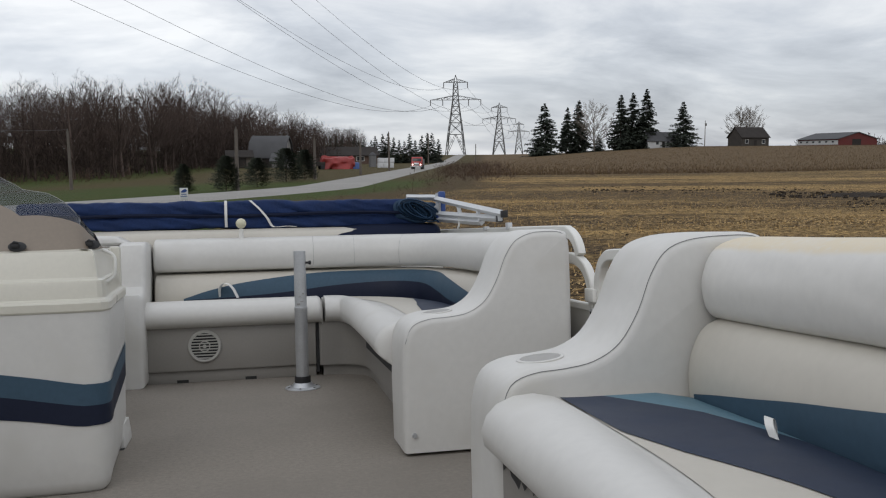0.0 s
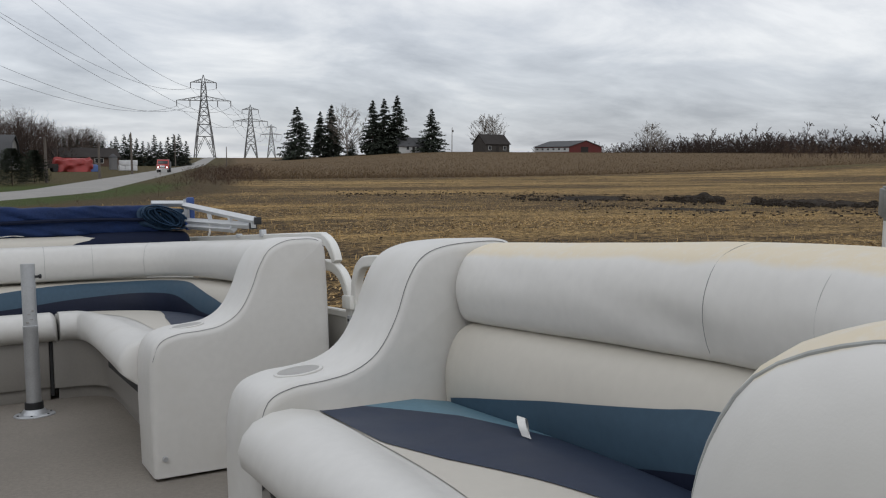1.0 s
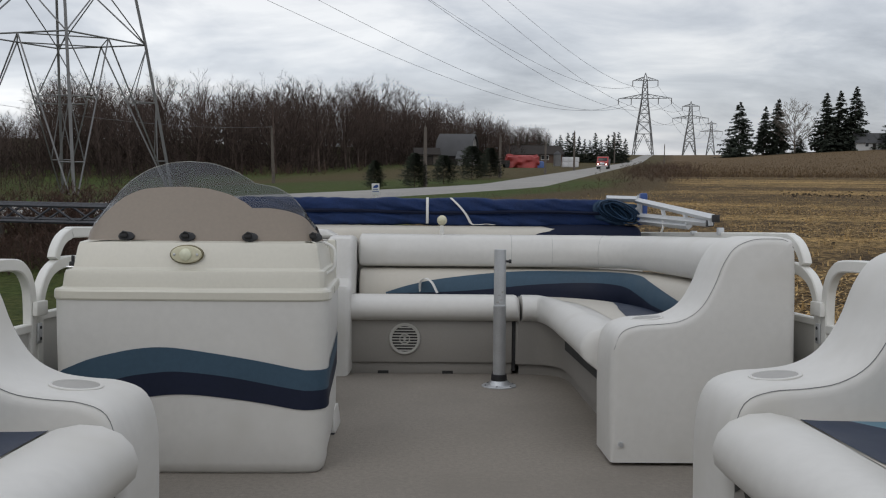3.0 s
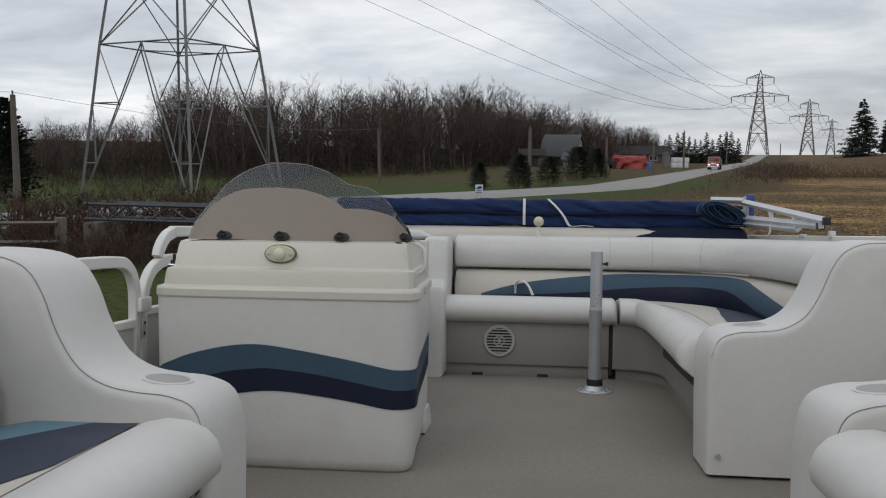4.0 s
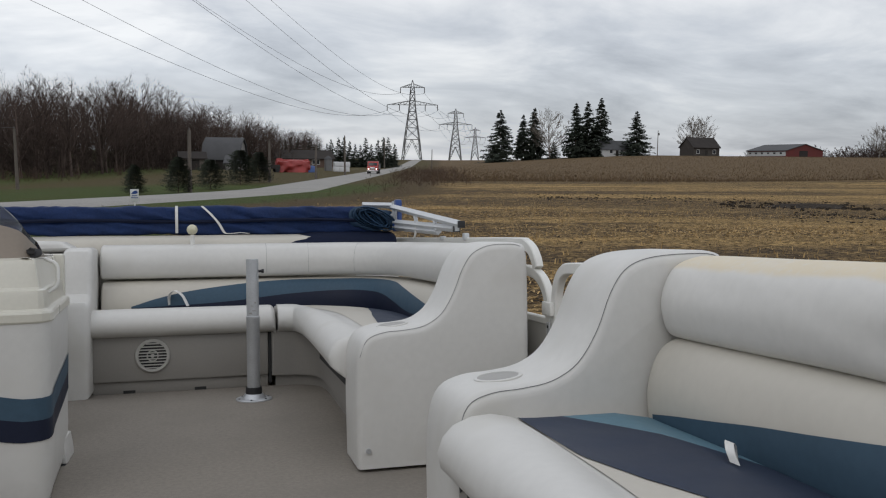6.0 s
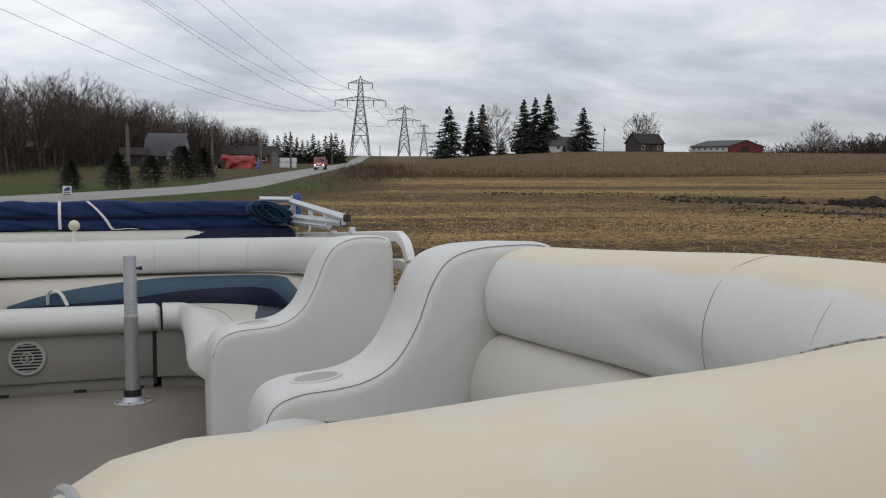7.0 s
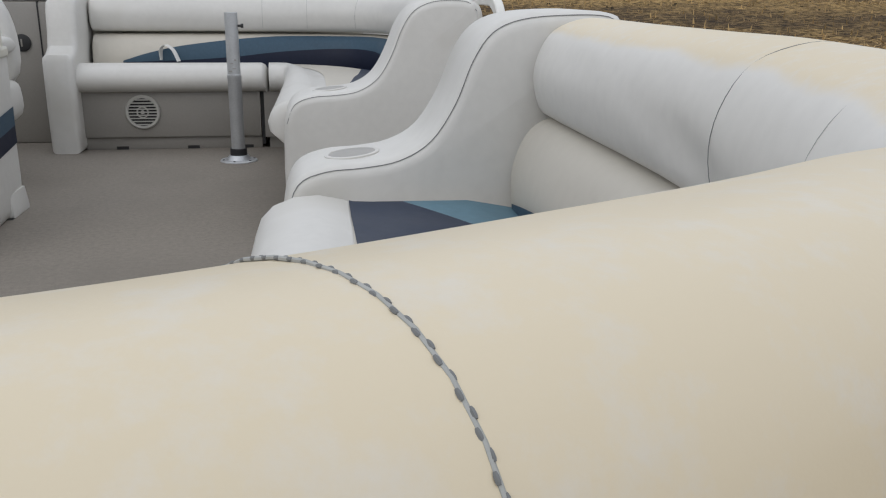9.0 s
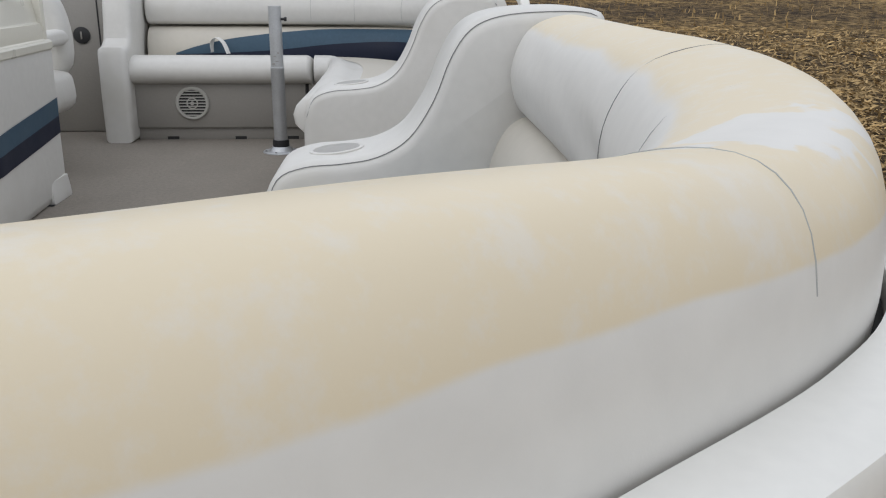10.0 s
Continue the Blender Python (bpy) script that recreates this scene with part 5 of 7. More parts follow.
def ground_z(x, y):
    q, s = road_side(x, y)
    d = math.hypot(x, y)
    z = -0.45 * sstep(15, 60, d)
    # the field climbs to a low ridge beyond the hedge
    z += 5.4 * sstep(100, 340, d) * sstep(5, 90, q) - 1.5 * sstep(345, 420, d) * sstep(5, 90, q)
    z += 2.6 * sstep(230, 470, d) * (1 - sstep(5, 90, q))
    # meadow falls away on the other side of the road
    z -= 2.0 * sstep(4, 60, -q) * (1 - sstep(50, 165, s))
    z += 7.0 * sstep(120, 420, -q)
    return z


def land_material():
    """Harvested corn (straw litter over dark soil, in drifts along the rows), meadow beyond the road, dry corn on the rise."""
    m = bpy.data.materials.new("field_and_meadow")
    m.use_nodes = True
    n, l = m.node_tree.nodes, m.node_tree.links
    p = n["Principled BSDF"]
    p.inputs["Roughness"].default_value, p.inputs["Specular IOR Level"].default_value = 0.95, 0.1
    co = n.new("ShaderNodeTexCoord")
    raw = co.outputs["Object"]
    mp = n.new("ShaderNodeMapping")
    mp.inputs["Rotation"].default_value = (0, 0, radians(14))
    mp.inputs["Scale"].default_value = (0.14, 1.0, 1.0)
    l.new(raw, mp.inputs[0])

    def noise_of(src, scale, detail, rough=0.6):
        t = n.new("ShaderNodeTexNoise")
        t.inputs["Scale"].default_value, t.inputs["Detail"].default_value, t.inputs["Roughness"].default_value = scale, detail, rough
        l.new(src, t.inputs["Vector"])
        return t.outputs["Fac"]

    def span(v, a, c, d=0.0, e=1.0):
        r = n.new("ShaderNodeMapRange")
        for k, w in zip(("From Min", "From Max", "To Min", "To Max"), (a, c, d, e)):
            r.inputs[k].default_value = w
        l.new(v, r.inputs["Value"])
        return r.outputs[0]

    def mix(f, a, c):
        x = n.new("ShaderNodeMix")
        x.data_type = "RGBA"
        l.new(f, x.inputs[0])
        for s, k in ((a, 6), (c, 7)):
            if isinstance(s, tuple):
                x.inputs[k].default_value = (*s, 1)
            else:
                l.new(s, x.inputs[k])
        return x.outputs[2]

    def calc(op, a, b):
        x = n.new("ShaderNodeMath")
        x.operation = op
        for s, k in ((a, 0), (b, 1)):
            if isinstance(s, float):
                x.inputs[k].default_value = s
            else:
                l.new(s, x.inputs[k])
        return x.outputs[0]

    xyz = n.new("ShaderNodeSeparateXYZ")
    l.new(raw, xyz.inputs[0])
    fleck = span(noise_of(raw, 6.5, 5, 0.75), 0.44, 0.57)
    clump = span(noise_of(raw, 1.1, 6, 0.75), 0.38, 0.62)
    drift = span(noise_of(mp.outputs[0], 0.22, 7, 0.66), 0.46, 0.60)
    broad = span(noise_of(mp.outputs[0], 0.075, 7, 0.66), 0.445, 0.53)
    moss = span(noise_of(mp.outputs[0], 0.06, 5, 0.6), 0.54, 0.66)
    straw = mix(fleck, (0.110, 0.068, 0.026), (0.54, 0.362, 0.150))
    soil = mix(fleck, (0.026, 0.019, 0.013), (0.125, 0.084, 0.044))
    mid = mix(clump, soil, straw)
    a = mix(drift, mid, straw)
    dark = mix(calc("MULTIPLY", clump, 0.5), soil, mid)
    dark = mix(calc("MULTIPLY", moss, 0.6), dark, (0.075, 0.078, 0.028))
    dist = n.new("ShaderNodeVectorMath")
    dist.operation = "LENGTH"
    l.new(raw, dist.inputs[0])
    patchy = calc("MULTIPLY", calc("SUBTRACT", noise_of(mp.outputs[0], 0.13, 6, 0.65), 0.5), 34.0)
    reach = calc("ADD", dist.outputs["Value"], patchy)
    belt = calc("MULTIPLY", span(reach, 36.0, 41.0), span(reach, 57.0, 51.0))
    field = mix(calc("MULTIPLY", belt, 0.85), mix(broad, dark, a), dark)
    # grass, with dead brown patches and a trodden brown yard by the farm
    blade = span(noise_of(raw, 9.0, 5, 0.7), 0.35, 0.65)
    tuft = span(noise_of(raw, 0.35, 6, 0.65), 0.35, 0.65)
    green = mix(blade, (0.026, 0.045, 0.010), (0.070, 0.105, 0.024))
    dead = mix(blade, (0.045, 0.033, 0.017), (0.115, 0.082, 0.042))
    wander = calc("MULTIPLY", calc("SUBTRACT", noise_of(raw, 0.25, 5, 0.65), 0.5), 9.0)
    bend = calc("MULTIPLY", calc("MAXIMUM", calc("SUBTRACT", 61.0, xyz.outputs["Y"]), 0.0), 0.22)
    line = calc("SUBTRACT", calc("ADD", calc("MULTIPLY", xyz.outputs["Y"], 0.275), 5.0 - 0.275 * 61), bend)
    q = calc("ADD", calc("SUBTRACT", xyz.outputs["X"], line), calc("MULTIPLY", wander, 0.5))
    run = calc("ADD", xyz.outputs["Y"], wander)
    yard = calc("MULTIPLY", span(run, 66.0, 84.0), span(q, -48.0, -30.0))
    brown = calc("MAXIMUM", calc("MULTIPLY", tuft, 0.45), calc("MULTIPLY", yard, 0.85))
    verge = span(q, 5.5, 8.0)
    verge = calc("MULTIPLY", verge, span(xyz.outputs["Y"], 24.0, 30.0))
    meadow = mix(calc("MAXIMUM", brown, verge), green, dead)
    # dry corn on the rise
    stalk = span(noise_of(raw, 2.2, 6, 0.75), 0.35, 0.65)
    corn = mix(stalk, (0.070, 0.049, 0.028), (0.175, 0.120, 0.066))
    rise = calc("SUBTRACT", xyz.outputs["Y"], calc("MULTIPLY", xyz.outputs["X"], 1 / 6))
    far = span(calc("ADD", rise, calc("MULTIPLY", wander, 0.3)), 86.0, 88.5)
    by_boat = calc("MULTIPLY", span(calc("ADD", xyz.outputs["X"], calc("MULTIPLY", wander, 0.15)), -0.9, -1.5), span(dist.outputs["Value"], 34.0, 28.0))
    grass = calc("MAXIMUM", by_boat, span(q, 13.0, 10.5))
    l.new(mix(grass, mix(far, field, corn), meadow), p.inputs["Base Color"])
    bp = n.new("ShaderNodeBump")
    bp.inputs["Strength"].default_value, bp.inputs["Distance"].default_value = 0.9, 0.12
    l.new(noise_of(raw, 7.0, 5, 0.7), bp.inputs["Height"])
    l.new(bp.outputs[0], p.inputs["Normal"])
    return m


LAND = land_material()
CORN = material("dry_standing_corn", (0.122, 0.083, 0.046), 0.95, var=0.14, scale=0.4, fine=3, bump=0, spec=0.1, island=True)
GRAVEL = material("gravel_road", (0.25, 0.238, 0.218), 0.9, var=0.15, scale=0.3, fine=8, bump=0.4, bscale=20, dist=0.02)


def ground():
    bm = bmesh.new()
    rad = [0.6 * 1.075 ** k for k in range(116)]
    n = 160
    rings = []
    for r in rad:
        ring = []
        for k in range(n):
            a = 2 * math.pi * k / n
            x, y = r * math.sin(a), r * math.cos(a)
            ring.append(bm.verts.new((x, y, ground_z(x, y))))
        rings.append(ring)
    c = bm.verts.new((0, 0, ground_z(0, 0)))
    for k in range(n):
        bm.faces.new((c, rings[0][k], rings[0][(k + 1) % n]))
    for a, b in zip(rings, rings[1:]):
        for k in range(n):
            bm.faces.new((a[k], b[k], b[(k + 1) % n], a[(k + 1) % n]))
    ob = single("ground", bm, LAND, "harvested corn field, meadow and low ridge", "ground", on=W0, kind="structure")
    return ob


ground()


def strip(y0, y1, q0, q1, lift, n=140):
    rows = []
    for k in range(n + 1):
        y = y0 + (y1 - y0) * k / n
        row = []
        for j in range(7):
            x = road_x(y) + (q0 + (q1 - q0) * j / 6) / 0.95
            row.append((x, y, ground_z(x, y) + lift + (0.05 if 0 < j < 6 else -0.15)))
        rows.append(row)
    return ribbon(rows)


single("road", strip(-60, 480, -2.6, 2.6, 0.10, 260), GRAVEL, "pale grey gravel country road", "road", on=W0, kind="structure")

# ---- lattice towers ----
STEEL = material("galvanised_steel", (0.18, 0.178, 0.176), 0.55, metal=0.4, var=0.15, scale=0.5, fine=6, bump=0)
WIRE = material("conductor_wire", (0.16, 0.16, 0.165), 0.6, metal=0.4, var=0.05, bump=0)
INSULATOR = material("insulator", (0.10, 0.09, 0.085), 0.5, bump=0)
LEVELS = [(0.0, 5.1), (11.35, 3.9), (17.6, 3.1), (22.2, 2.5), (26.4, 1.95), (29.9, 1.55), (32.3, 1.42), (36.5, 1.2), (39.6, 0.9), (43.2, 0.05)]


def tower(x, y, turn, size=1.0, w=0.22, near=False):
    z = ground_z(x, y)
    T = thing("transmission_tower", "galvanised steel lattice transmission tower with two crossarms", "pylon", (x, y, z - (0.7 if near else 0.3)), on=W0, group="transmission towers", turn=turn)
    lv = [(h * size, r * size) for h, r in LEVELS]

    def corner(k, h, r):
        return Vector((r * (1, 1, -1, -1)[k % 4], r * (1, -1, -1, 1)[k % 4], h))
    for k in range(4):
        part("leg", tube([corner(k, h, r) for h, r in lv], [w * (1 - 0.045 * i) for i in range(len(lv))], 4), STEEL, T)
    bits = []
    th = w * 0.42
    for i in range(len(lv) - 1):
        (h0, r0), (h1, r1) = lv[i], lv[i + 1]
        for k in range(4):
            a0, b0, a1, b1 = corner(k, h0, r0), corner(k + 1, h0, r0), corner(k, h1, r1), corner(k + 1, h1, r1)
            if i < len(lv) - 2:
                bits.append(tube([a1, b1], th, 4))
            if i:
                bits += [tube([a0, b1], th, 4), tube([b0, a1], th, 4)]
                continue
            mid = (a1 + b1) / 2
            bits += [tube([a0, mid], th * 1.2, 4), tube([b0, mid], th * 1.2, 4), tube([mid, corner(k + 2, h1, r1).lerp(corner(k + 1, h1, r1), 0.5)], th * 0.8, 4)]
            for foot, top in ((a0, a1), (b0, b1)):
                for f, g in ((0.27, 0.64), (0.64, 0.98)):
                    pa = foot.lerp(mid, f)
                    bits += [tube([pa, foot.lerp(top, f)], th * 0.8, 4), tube([pa, foot.lerp(top, g)], th * 0.8, 4)]
    if near or y < 500:
        for bit in bits:
            part("brace", bit, STEEL, T)
    else:
        part("bracing", join(*bits), STEEL, T)["kind"] = "stuff"
    for h, half, up in ((29.9, 13.9, 2.2), (39.2, 6.6, 1.9)):
        h, half, up = h * size, half * size, up * size
        r = 1.5 * size if h < 36 * size else 0.95 * size
        arm = []
        for s in (1, -1):
            tip = Vector((s * half, 0, h))
            for yy in (r, -r):
                arm += [tube([Vector((s * r, yy, h)), tip], th, 4), tube([Vector((s * r, yy, h + up)), tip], th, 4)]
                for f in (0.25, 0.5, 0.75):
                    p = Vector((s * r, yy, h)).lerp(tip, f)
                    arm += [tube([p, Vector((s * r, yy, h + up)).lerp(tip, f)], th * 0.7, 4), tube([Vector((s * r, yy, h + up)).lerp(tip, f - 0.25), p], th * 0.7, 4)]
        part("crossarm", join(*arm), STEEL, T)
    for s, h in ((13.7, 29.9), (7.0, 29.9), (-7.0, 29.9), (-13.7, 29.9), (6.5, 39.2), (-6.5, 39.2)):
        part("insulator", tube([(s * size, 0, h * size), (s * size, 0, (h - 3.0) * size)], 0.16 if near else 0.22, 6), INSULATOR, T)
    return T


TOWERS = [(-26.2, 60.6, -19, 1.0), (110.0, 457.0, -19, 1.0), (214.0, 726.0, -20, 1.05), (370.0, 1157.0, -20, 1.07)]
for i, (x, y, a, k) in enumerate(TOWERS):
    tower(x, y, a, k, 0.135 if i == 0 else 0.27 + 0.12 * (i - 1), i == 0)


def hang(i, s, h):
    x, y, a, k = TOWERS[i]
    v = Matrix.Rotation(radians(a), 3, "Z") @ Vector((s * k, 0, 0))
    return Vector((x + v.x, y + v.y, ground_z(x, y) - 0.3 + h * k))


# conductors, sagging from tower to tower
for s, h in ((13.7, 26.9), (7.0, 26.9), (-7.0, 26.9), (-13.7, 26.9), (6.5, 36.2), (-6.5, 36.2)):
    for i, sag in ((0, 10.0), (1, 6.0), (2, 10.0)):
        a, b = hang(i, s, h), hang(i + 1, s, h)
        pts = [a.lerp(b, t) - Vector((0, 0, sag * 4 * t * (1 - t))) for t in np.linspace(0, 1, 40)]
        rr = [0.012 + 0.00013 * p.length for p in pts]
        single("power_line", tube(pts, rr, 4), WIRE, "thin dark sagging overhead conductor", "cable", on=W0, base=tuple(a), group="overhead conductors")

# ---- trees ----
BARK = material("bare_twigs", (0.094, 0.070, 0.060), 0.95, spec=0.1, var=0.25, scale=0.3, fine=3, bump=0, island=True)
PALE_BARK = material("pale_bare_twigs", (0.17, 0.145, 0.12), 0.95, var=0.2, scale=0.3, fine=3, bump=0)
NEEDLES = material("dark_spruce_needles", (0.033, 0.042, 0.028), 0.9, var=0.3, scale=0.5, fine=4, bump=0, island=True)
CEDAR = material("dark_cedar_foliage", (0.024, 0.031, 0.017), 0.9, var=0.3, scale=0.5, fine=4, bump=0, island=True)
UNDER = material("dark_undergrowth", (0.062, 0.046, 0.039), 0.95, spec=0.1, var=0.3, scale=0.2, fine=3, bump=0, island=True)
RED_BRUSH = material("red_brown_bramble", (0.070, 0.040, 0.028), 0.95, var=0.3, scale=0.6, fine=5, bump=0, island=True)
BRUSH = material("brown_brush", (0.085, 0.052, 0.034), 0.95, var=0.3, scale=0.6, fine=5, bump=0, island=True)


def bar_tris(a, b, r0, r1, verts, faces, n=3):
    d = b - a
    if d.length < 1e-6:
        return
    d.normalize()
    u = d.orthogonal().normalized()
    v = d.cross(u)
    k0 = len(verts)
    for q, r in ((a, r0), (b, r1)):
        for k in range(n):
            t = 2 * math.pi * k / n
            p = q + u * math.cos(t) * r + v * math.sin(t) * r
            verts.append((p.x, p.y, p.z))
    for k in range(n):
        faces.append((k0 + k, k0 + (k + 1) % n, k0 + n + (k + 1) % n, k0 + n + k))


def blade_quad(a, b, w, verts, faces, r):
    """A thin flat twig from a to b."""
    d = b - a
    s = d.cross(Vector((r.uniform(-1, 1), r.uniform(-1, 1), r.uniform(-1, 1))))
    if s.length < 1e-7:
        return
    s = s.normalized() * w
    k = len(verts)
    for q in (a - s, a + s, b + s * 0.4, b - s * 0.4):
        verts.append((q.x, q.y, q.z))
    faces.append((k, k + 1, k + 2, k + 3))


def bare_tree(rng, h, wide=0.27, twig=0.0013, limbs=22, subs=8, twigs=8, bole=0.2, steep=1.0, stout=1.0):
    """Verts and faces of a leafless tree of height h: trunk, bent limbs reaching to a rounded crown, branches, fine twigs."""
    tv, tf, cv, cf = [], [], [], []
    lean = Vector((rng.uniform(-0.03, 0.03), rng.uniform(-0.03, 0.03), 0)) * h
    top = Vector((0, 0, h * 0.70)) + lean * 2
    pts = [Vector((0, 0, -0.03 * h)), Vector((0, 0, h * 0.3)) + lean, top]
    r = h * 0.013
    bar_tris(pts[0], pts[1], r * 1.25, r * 0.85, tv, tf, 5)
    bar_tris(pts[1], pts[2], r * 0.85, r * 0.3, tv, tf, 5)
    mid = h * (0.5 + bole * 0.55)
    tall = h - mid
    for k in range(limbs):
        a = k * 2.4 + rng.uniform(-0.5, 0.5)
        el = math.asin(-0.45 + 1.43 * (k + rng.random()) / limbs)
        reach = rng.uniform(0.78, 1.04)
        tip = Vector((math.cos(a) * math.cos(el) * wide * h, math.sin(a) * math.cos(el) * wide * h, mid + math.sin(el) * tall))
        tip = Vector((0, 0, mid)) + (tip - Vector((0, 0, mid))) * reach + lean
        out = math.hypot(tip.x, tip.y)
        z0 = max(h * bole, min(h * 0.66, tip.z - out * rng.uniform(0.7, 1.3) * steep - 0.04 * h))
        root = pts[1].lerp(top, max(0.0, (z0 / h - 0.3) / 0.4)) if z0 > 0.3 * h else Vector((0, 0, z0))
        knee = root.lerp(tip, 0.5) + Vector((rng.uniform(-0.02, 0.02), rng.uniform(-0.02, 0.02), 0.015)) * h
        rad = r * rng.uniform(0.26, 0.4) * stout
        bar_tris(root, knee, rad, rad * 0.6, cv, cf, 3)
        bar_tris(knee, tip, rad * 0.6, max(rad * 0.15, twig * h * 0.7), cv, cf, 3)
        for i in range(subs):
            f = rng.uniform(0.3, 1.0)
            p = root.lerp(knee, f * 2) if f < 0.5 else knee.lerp(tip, f * 2 - 1)
            d = (tip - root).normalized()
            side = Vector((rng.uniform(-1, 1), rng.uniform(-1, 1), rng.uniform(-0.5, 0.9)))
            d = (d * 0.9 + side.normalized() * 0.75).normalized()
            ln = h * rng.uniform(0.06, 0.15) * (1.25 - 0.5 * f)
            e = p + d * ln
            blade_quad(p, e, twig * h * (0.9 + 0.8 * stout), cv, cf, rng)
            for j in range(twigs):
                g = rng.uniform(0.25, 1.0)
                side = Vector((rng.uniform(-1, 1), rng.uniform(-1, 1), rng.uniform(-0.5, 1.0)))
                u = (d * 0.9 + side.normalized() * 0.8).normalized()
                q = p.lerp(e, g)
                blade_quad(q, q + u * h * rng.uniform(0.025, 0.07), twig * h, cv, cf, rng)
    return tv, tf, cv, cf


def spruce(rng, h, wide=0.2, whorls=20, arms=8, sprays=16, low=0.06, gap=0.0, power=0.9):
    """A spruce: trunk, whorls of drooping boughs with upturned ends, needle sprays hung along each bough."""
    tv, tf, cv, cf = [], [], [], []
    bar_tris(Vector((0, 0, -0.02 * h)), Vector((0, 0, h * 0.98)), h * 0.014, h * 0.002, tv, tf, 6)
    for i in range(whorls):
        f = (i + 0.3) / whorls
        z0 = h * (low + (0.99 - low) * f)
        R = h * wide * (1 - f) ** power + 0.004 * h
        for b in range(max(4, round(arms * (1 - 0.35 * f)))):
            if rng.random() < gap:
                continue
            a = rng.uniform(0, 6.283)
            L = R * rng.uniform(0.55, 1.12)
            out, side = Vector((math.cos(a), math.sin(a), 0)), Vector((-math.sin(a), math.cos(a), 0))
            zb = z0 + rng.uniform(-0.03, 0.03) * h
            for j in range(sprays):
                t = rng.uniform(0.12, 1.0)
                drop = -0.42 * L * t + 0.22 * L * t ** 3
                p = out * (L * t) + side * (rng.uniform(-0.26, 0.26) * L * (1.15 - t)) + Vector((0, 0, zb + drop))
                ln = h * rng.uniform(0.024, 0.055) * (1.15 - 0.7 * f)
                d = (out * rng.uniform(0.3, 1.0) + side * rng.uniform(-0.8, 0.8) + Vector((0, 0, rng.uniform(-0.9, 0.2)))).normalized()
                w = d.cross(Vector((rng.uniform(-0.6, 0.6), rng.uniform(-0.6, 0.6), 1))).normalized() * ln * 0.3
                k = len(cv)
                for q in (p - w, p + w, p + d * ln + w * 0.5, p + d * ln - w * 0.5):
                    cv.append((q.x, q.y, q.z))
                cf.append((k, k + 1, k + 2, k + 3))
    return tv, tf, cv, cf


def conifer(rng, h, wide=0.2, droop=0.25, ragged=0.3, blades=900, low=0.06, power=0.72):
    """A spruce: trunk, and a crown of many needle sprays that droop, with an uneven outline."""
    tv, tf, cv, cf = [], [], [], []
    bar_tris(Vector((0, 0, -0.3)), Vector((0, 0, h * 0.97)), h * 0.016, h * 0.002, tv, tf, 6)
    layers = 22
    reach = [[1 + ragged * rng.uniform(-1, 0.6) for _ in range(12)] for _ in range(layers)]
    for i in range(blades):
        f = rng.random() ** 0.75
        z = h * (low + (1 - low) * f)
        lay = min(int(f * layers), layers - 1)
        a = rng.uniform(0, 6.283)
        R = h * wide * (1 - f) ** power * (0.75 + 0.35 * math.sin(f * layers * 1.9) ** 2) * reach[lay][int(a / 6.2832 * 12) % 12] + 0.02 * h
        rr = R * rng.uniform(0.25, 1.0) ** 0.6
        p = Vector((math.cos(a) * rr, math.sin(a) * rr, z - droop * rr + h * 0.02 * math.sin(f * layers * 6.283)))
        ln = h * rng.uniform(0.016, 0.036)
        out = Vector((math.cos(a), math.sin(a), -droop - rng.uniform(-0.3, 0.5))).normalized()
        side = Vector((-math.sin(a), math.cos(a), rng.uniform(-0.4, 0.4))).normalized()
        k = len(cv)
        for w in (-side * ln * 0.42, side * ln * 0.42, out * ln + side * ln * 0.1, out * ln * 0.4 + Vector((0, 0, ln * 0.45))):
            q = p + w
            cv.append((q.x, q.y, q.z))
        cf += [(k, k + 1, k + 2), (k, k + 1, k + 3), (k + 1, k + 2, k + 3)]
    return tv, tf, cv, cf


def raw_mesh(name, verts, faces, mat):
    me = bpy.data.meshes.new(name)
    me.from_pydata(verts, [], faces)
    me.materials.append(mat)
    return me


def plant(name, parts, place, label, category, mats, group="", turn=0.0, size=1.0):
    x, y = place
    T = thing(name, label, category, (x, y, ground_z(x, y)), on=W0, group=group, turn=turn)
    for nm, (v, f), m in zip(("trunk", "crown"), ((parts[0], parts[1]), (parts[2], parts[3])), mats):
        ob = new(nm, raw_mesh(nm, v, f, m))
        ob.parent = T
    return T


def bearing(deg, d):
    """Plan point at a bearing to the right of the boat's length and a distance from the bow."""
    return (-0.25 + d * math.sin(radians(deg)), d * math.cos(radians(deg)))


def corn_edge(deg):
    """Distance to the near edge of the standing corn."""
    a = radians(deg)
    return 87.0 / (math.cos(a) - math.sin(a) / 6)


rng = random.Random(4)
# conifers and bare trees by the farmsteads on the ridge
for deg, d, h, wd, gap, lo, pw in ((19.4, 325, 19.5, 0.31, 0.05, 0.02, 0.95), (20.9, 330, 17.5, 0.16, 0.4, 0.12, 0.9), (21.65, 335, 20.0, 0.24, 0.2, 0.03, 0.9), (24.35, 320, 20.0, 0.24, 0.2, 0.03, 1.0), (25.1, 325, 20.5, 0.21, 0.25, 0.03, 1.0), (25.95, 322, 21.5, 0.23, 0.3, 0.03, 1.0), (28.25, 318, 16.0, 0.36, 0.15, 0.0, 1.1), (22.95, 330, 6.5, 0.4, 0.0, 0.0, 0.7)):
    plant("spruce", spruce(rng, h, wd * 1.34, 28, 12, 38, lo, gap * 0.6, pw * 0.78), bearing(deg, d), "tall dark spruce on the ridge by the farmsteads", "conifer tree", (BARK, NEEDLES), "spruces on the ridge")
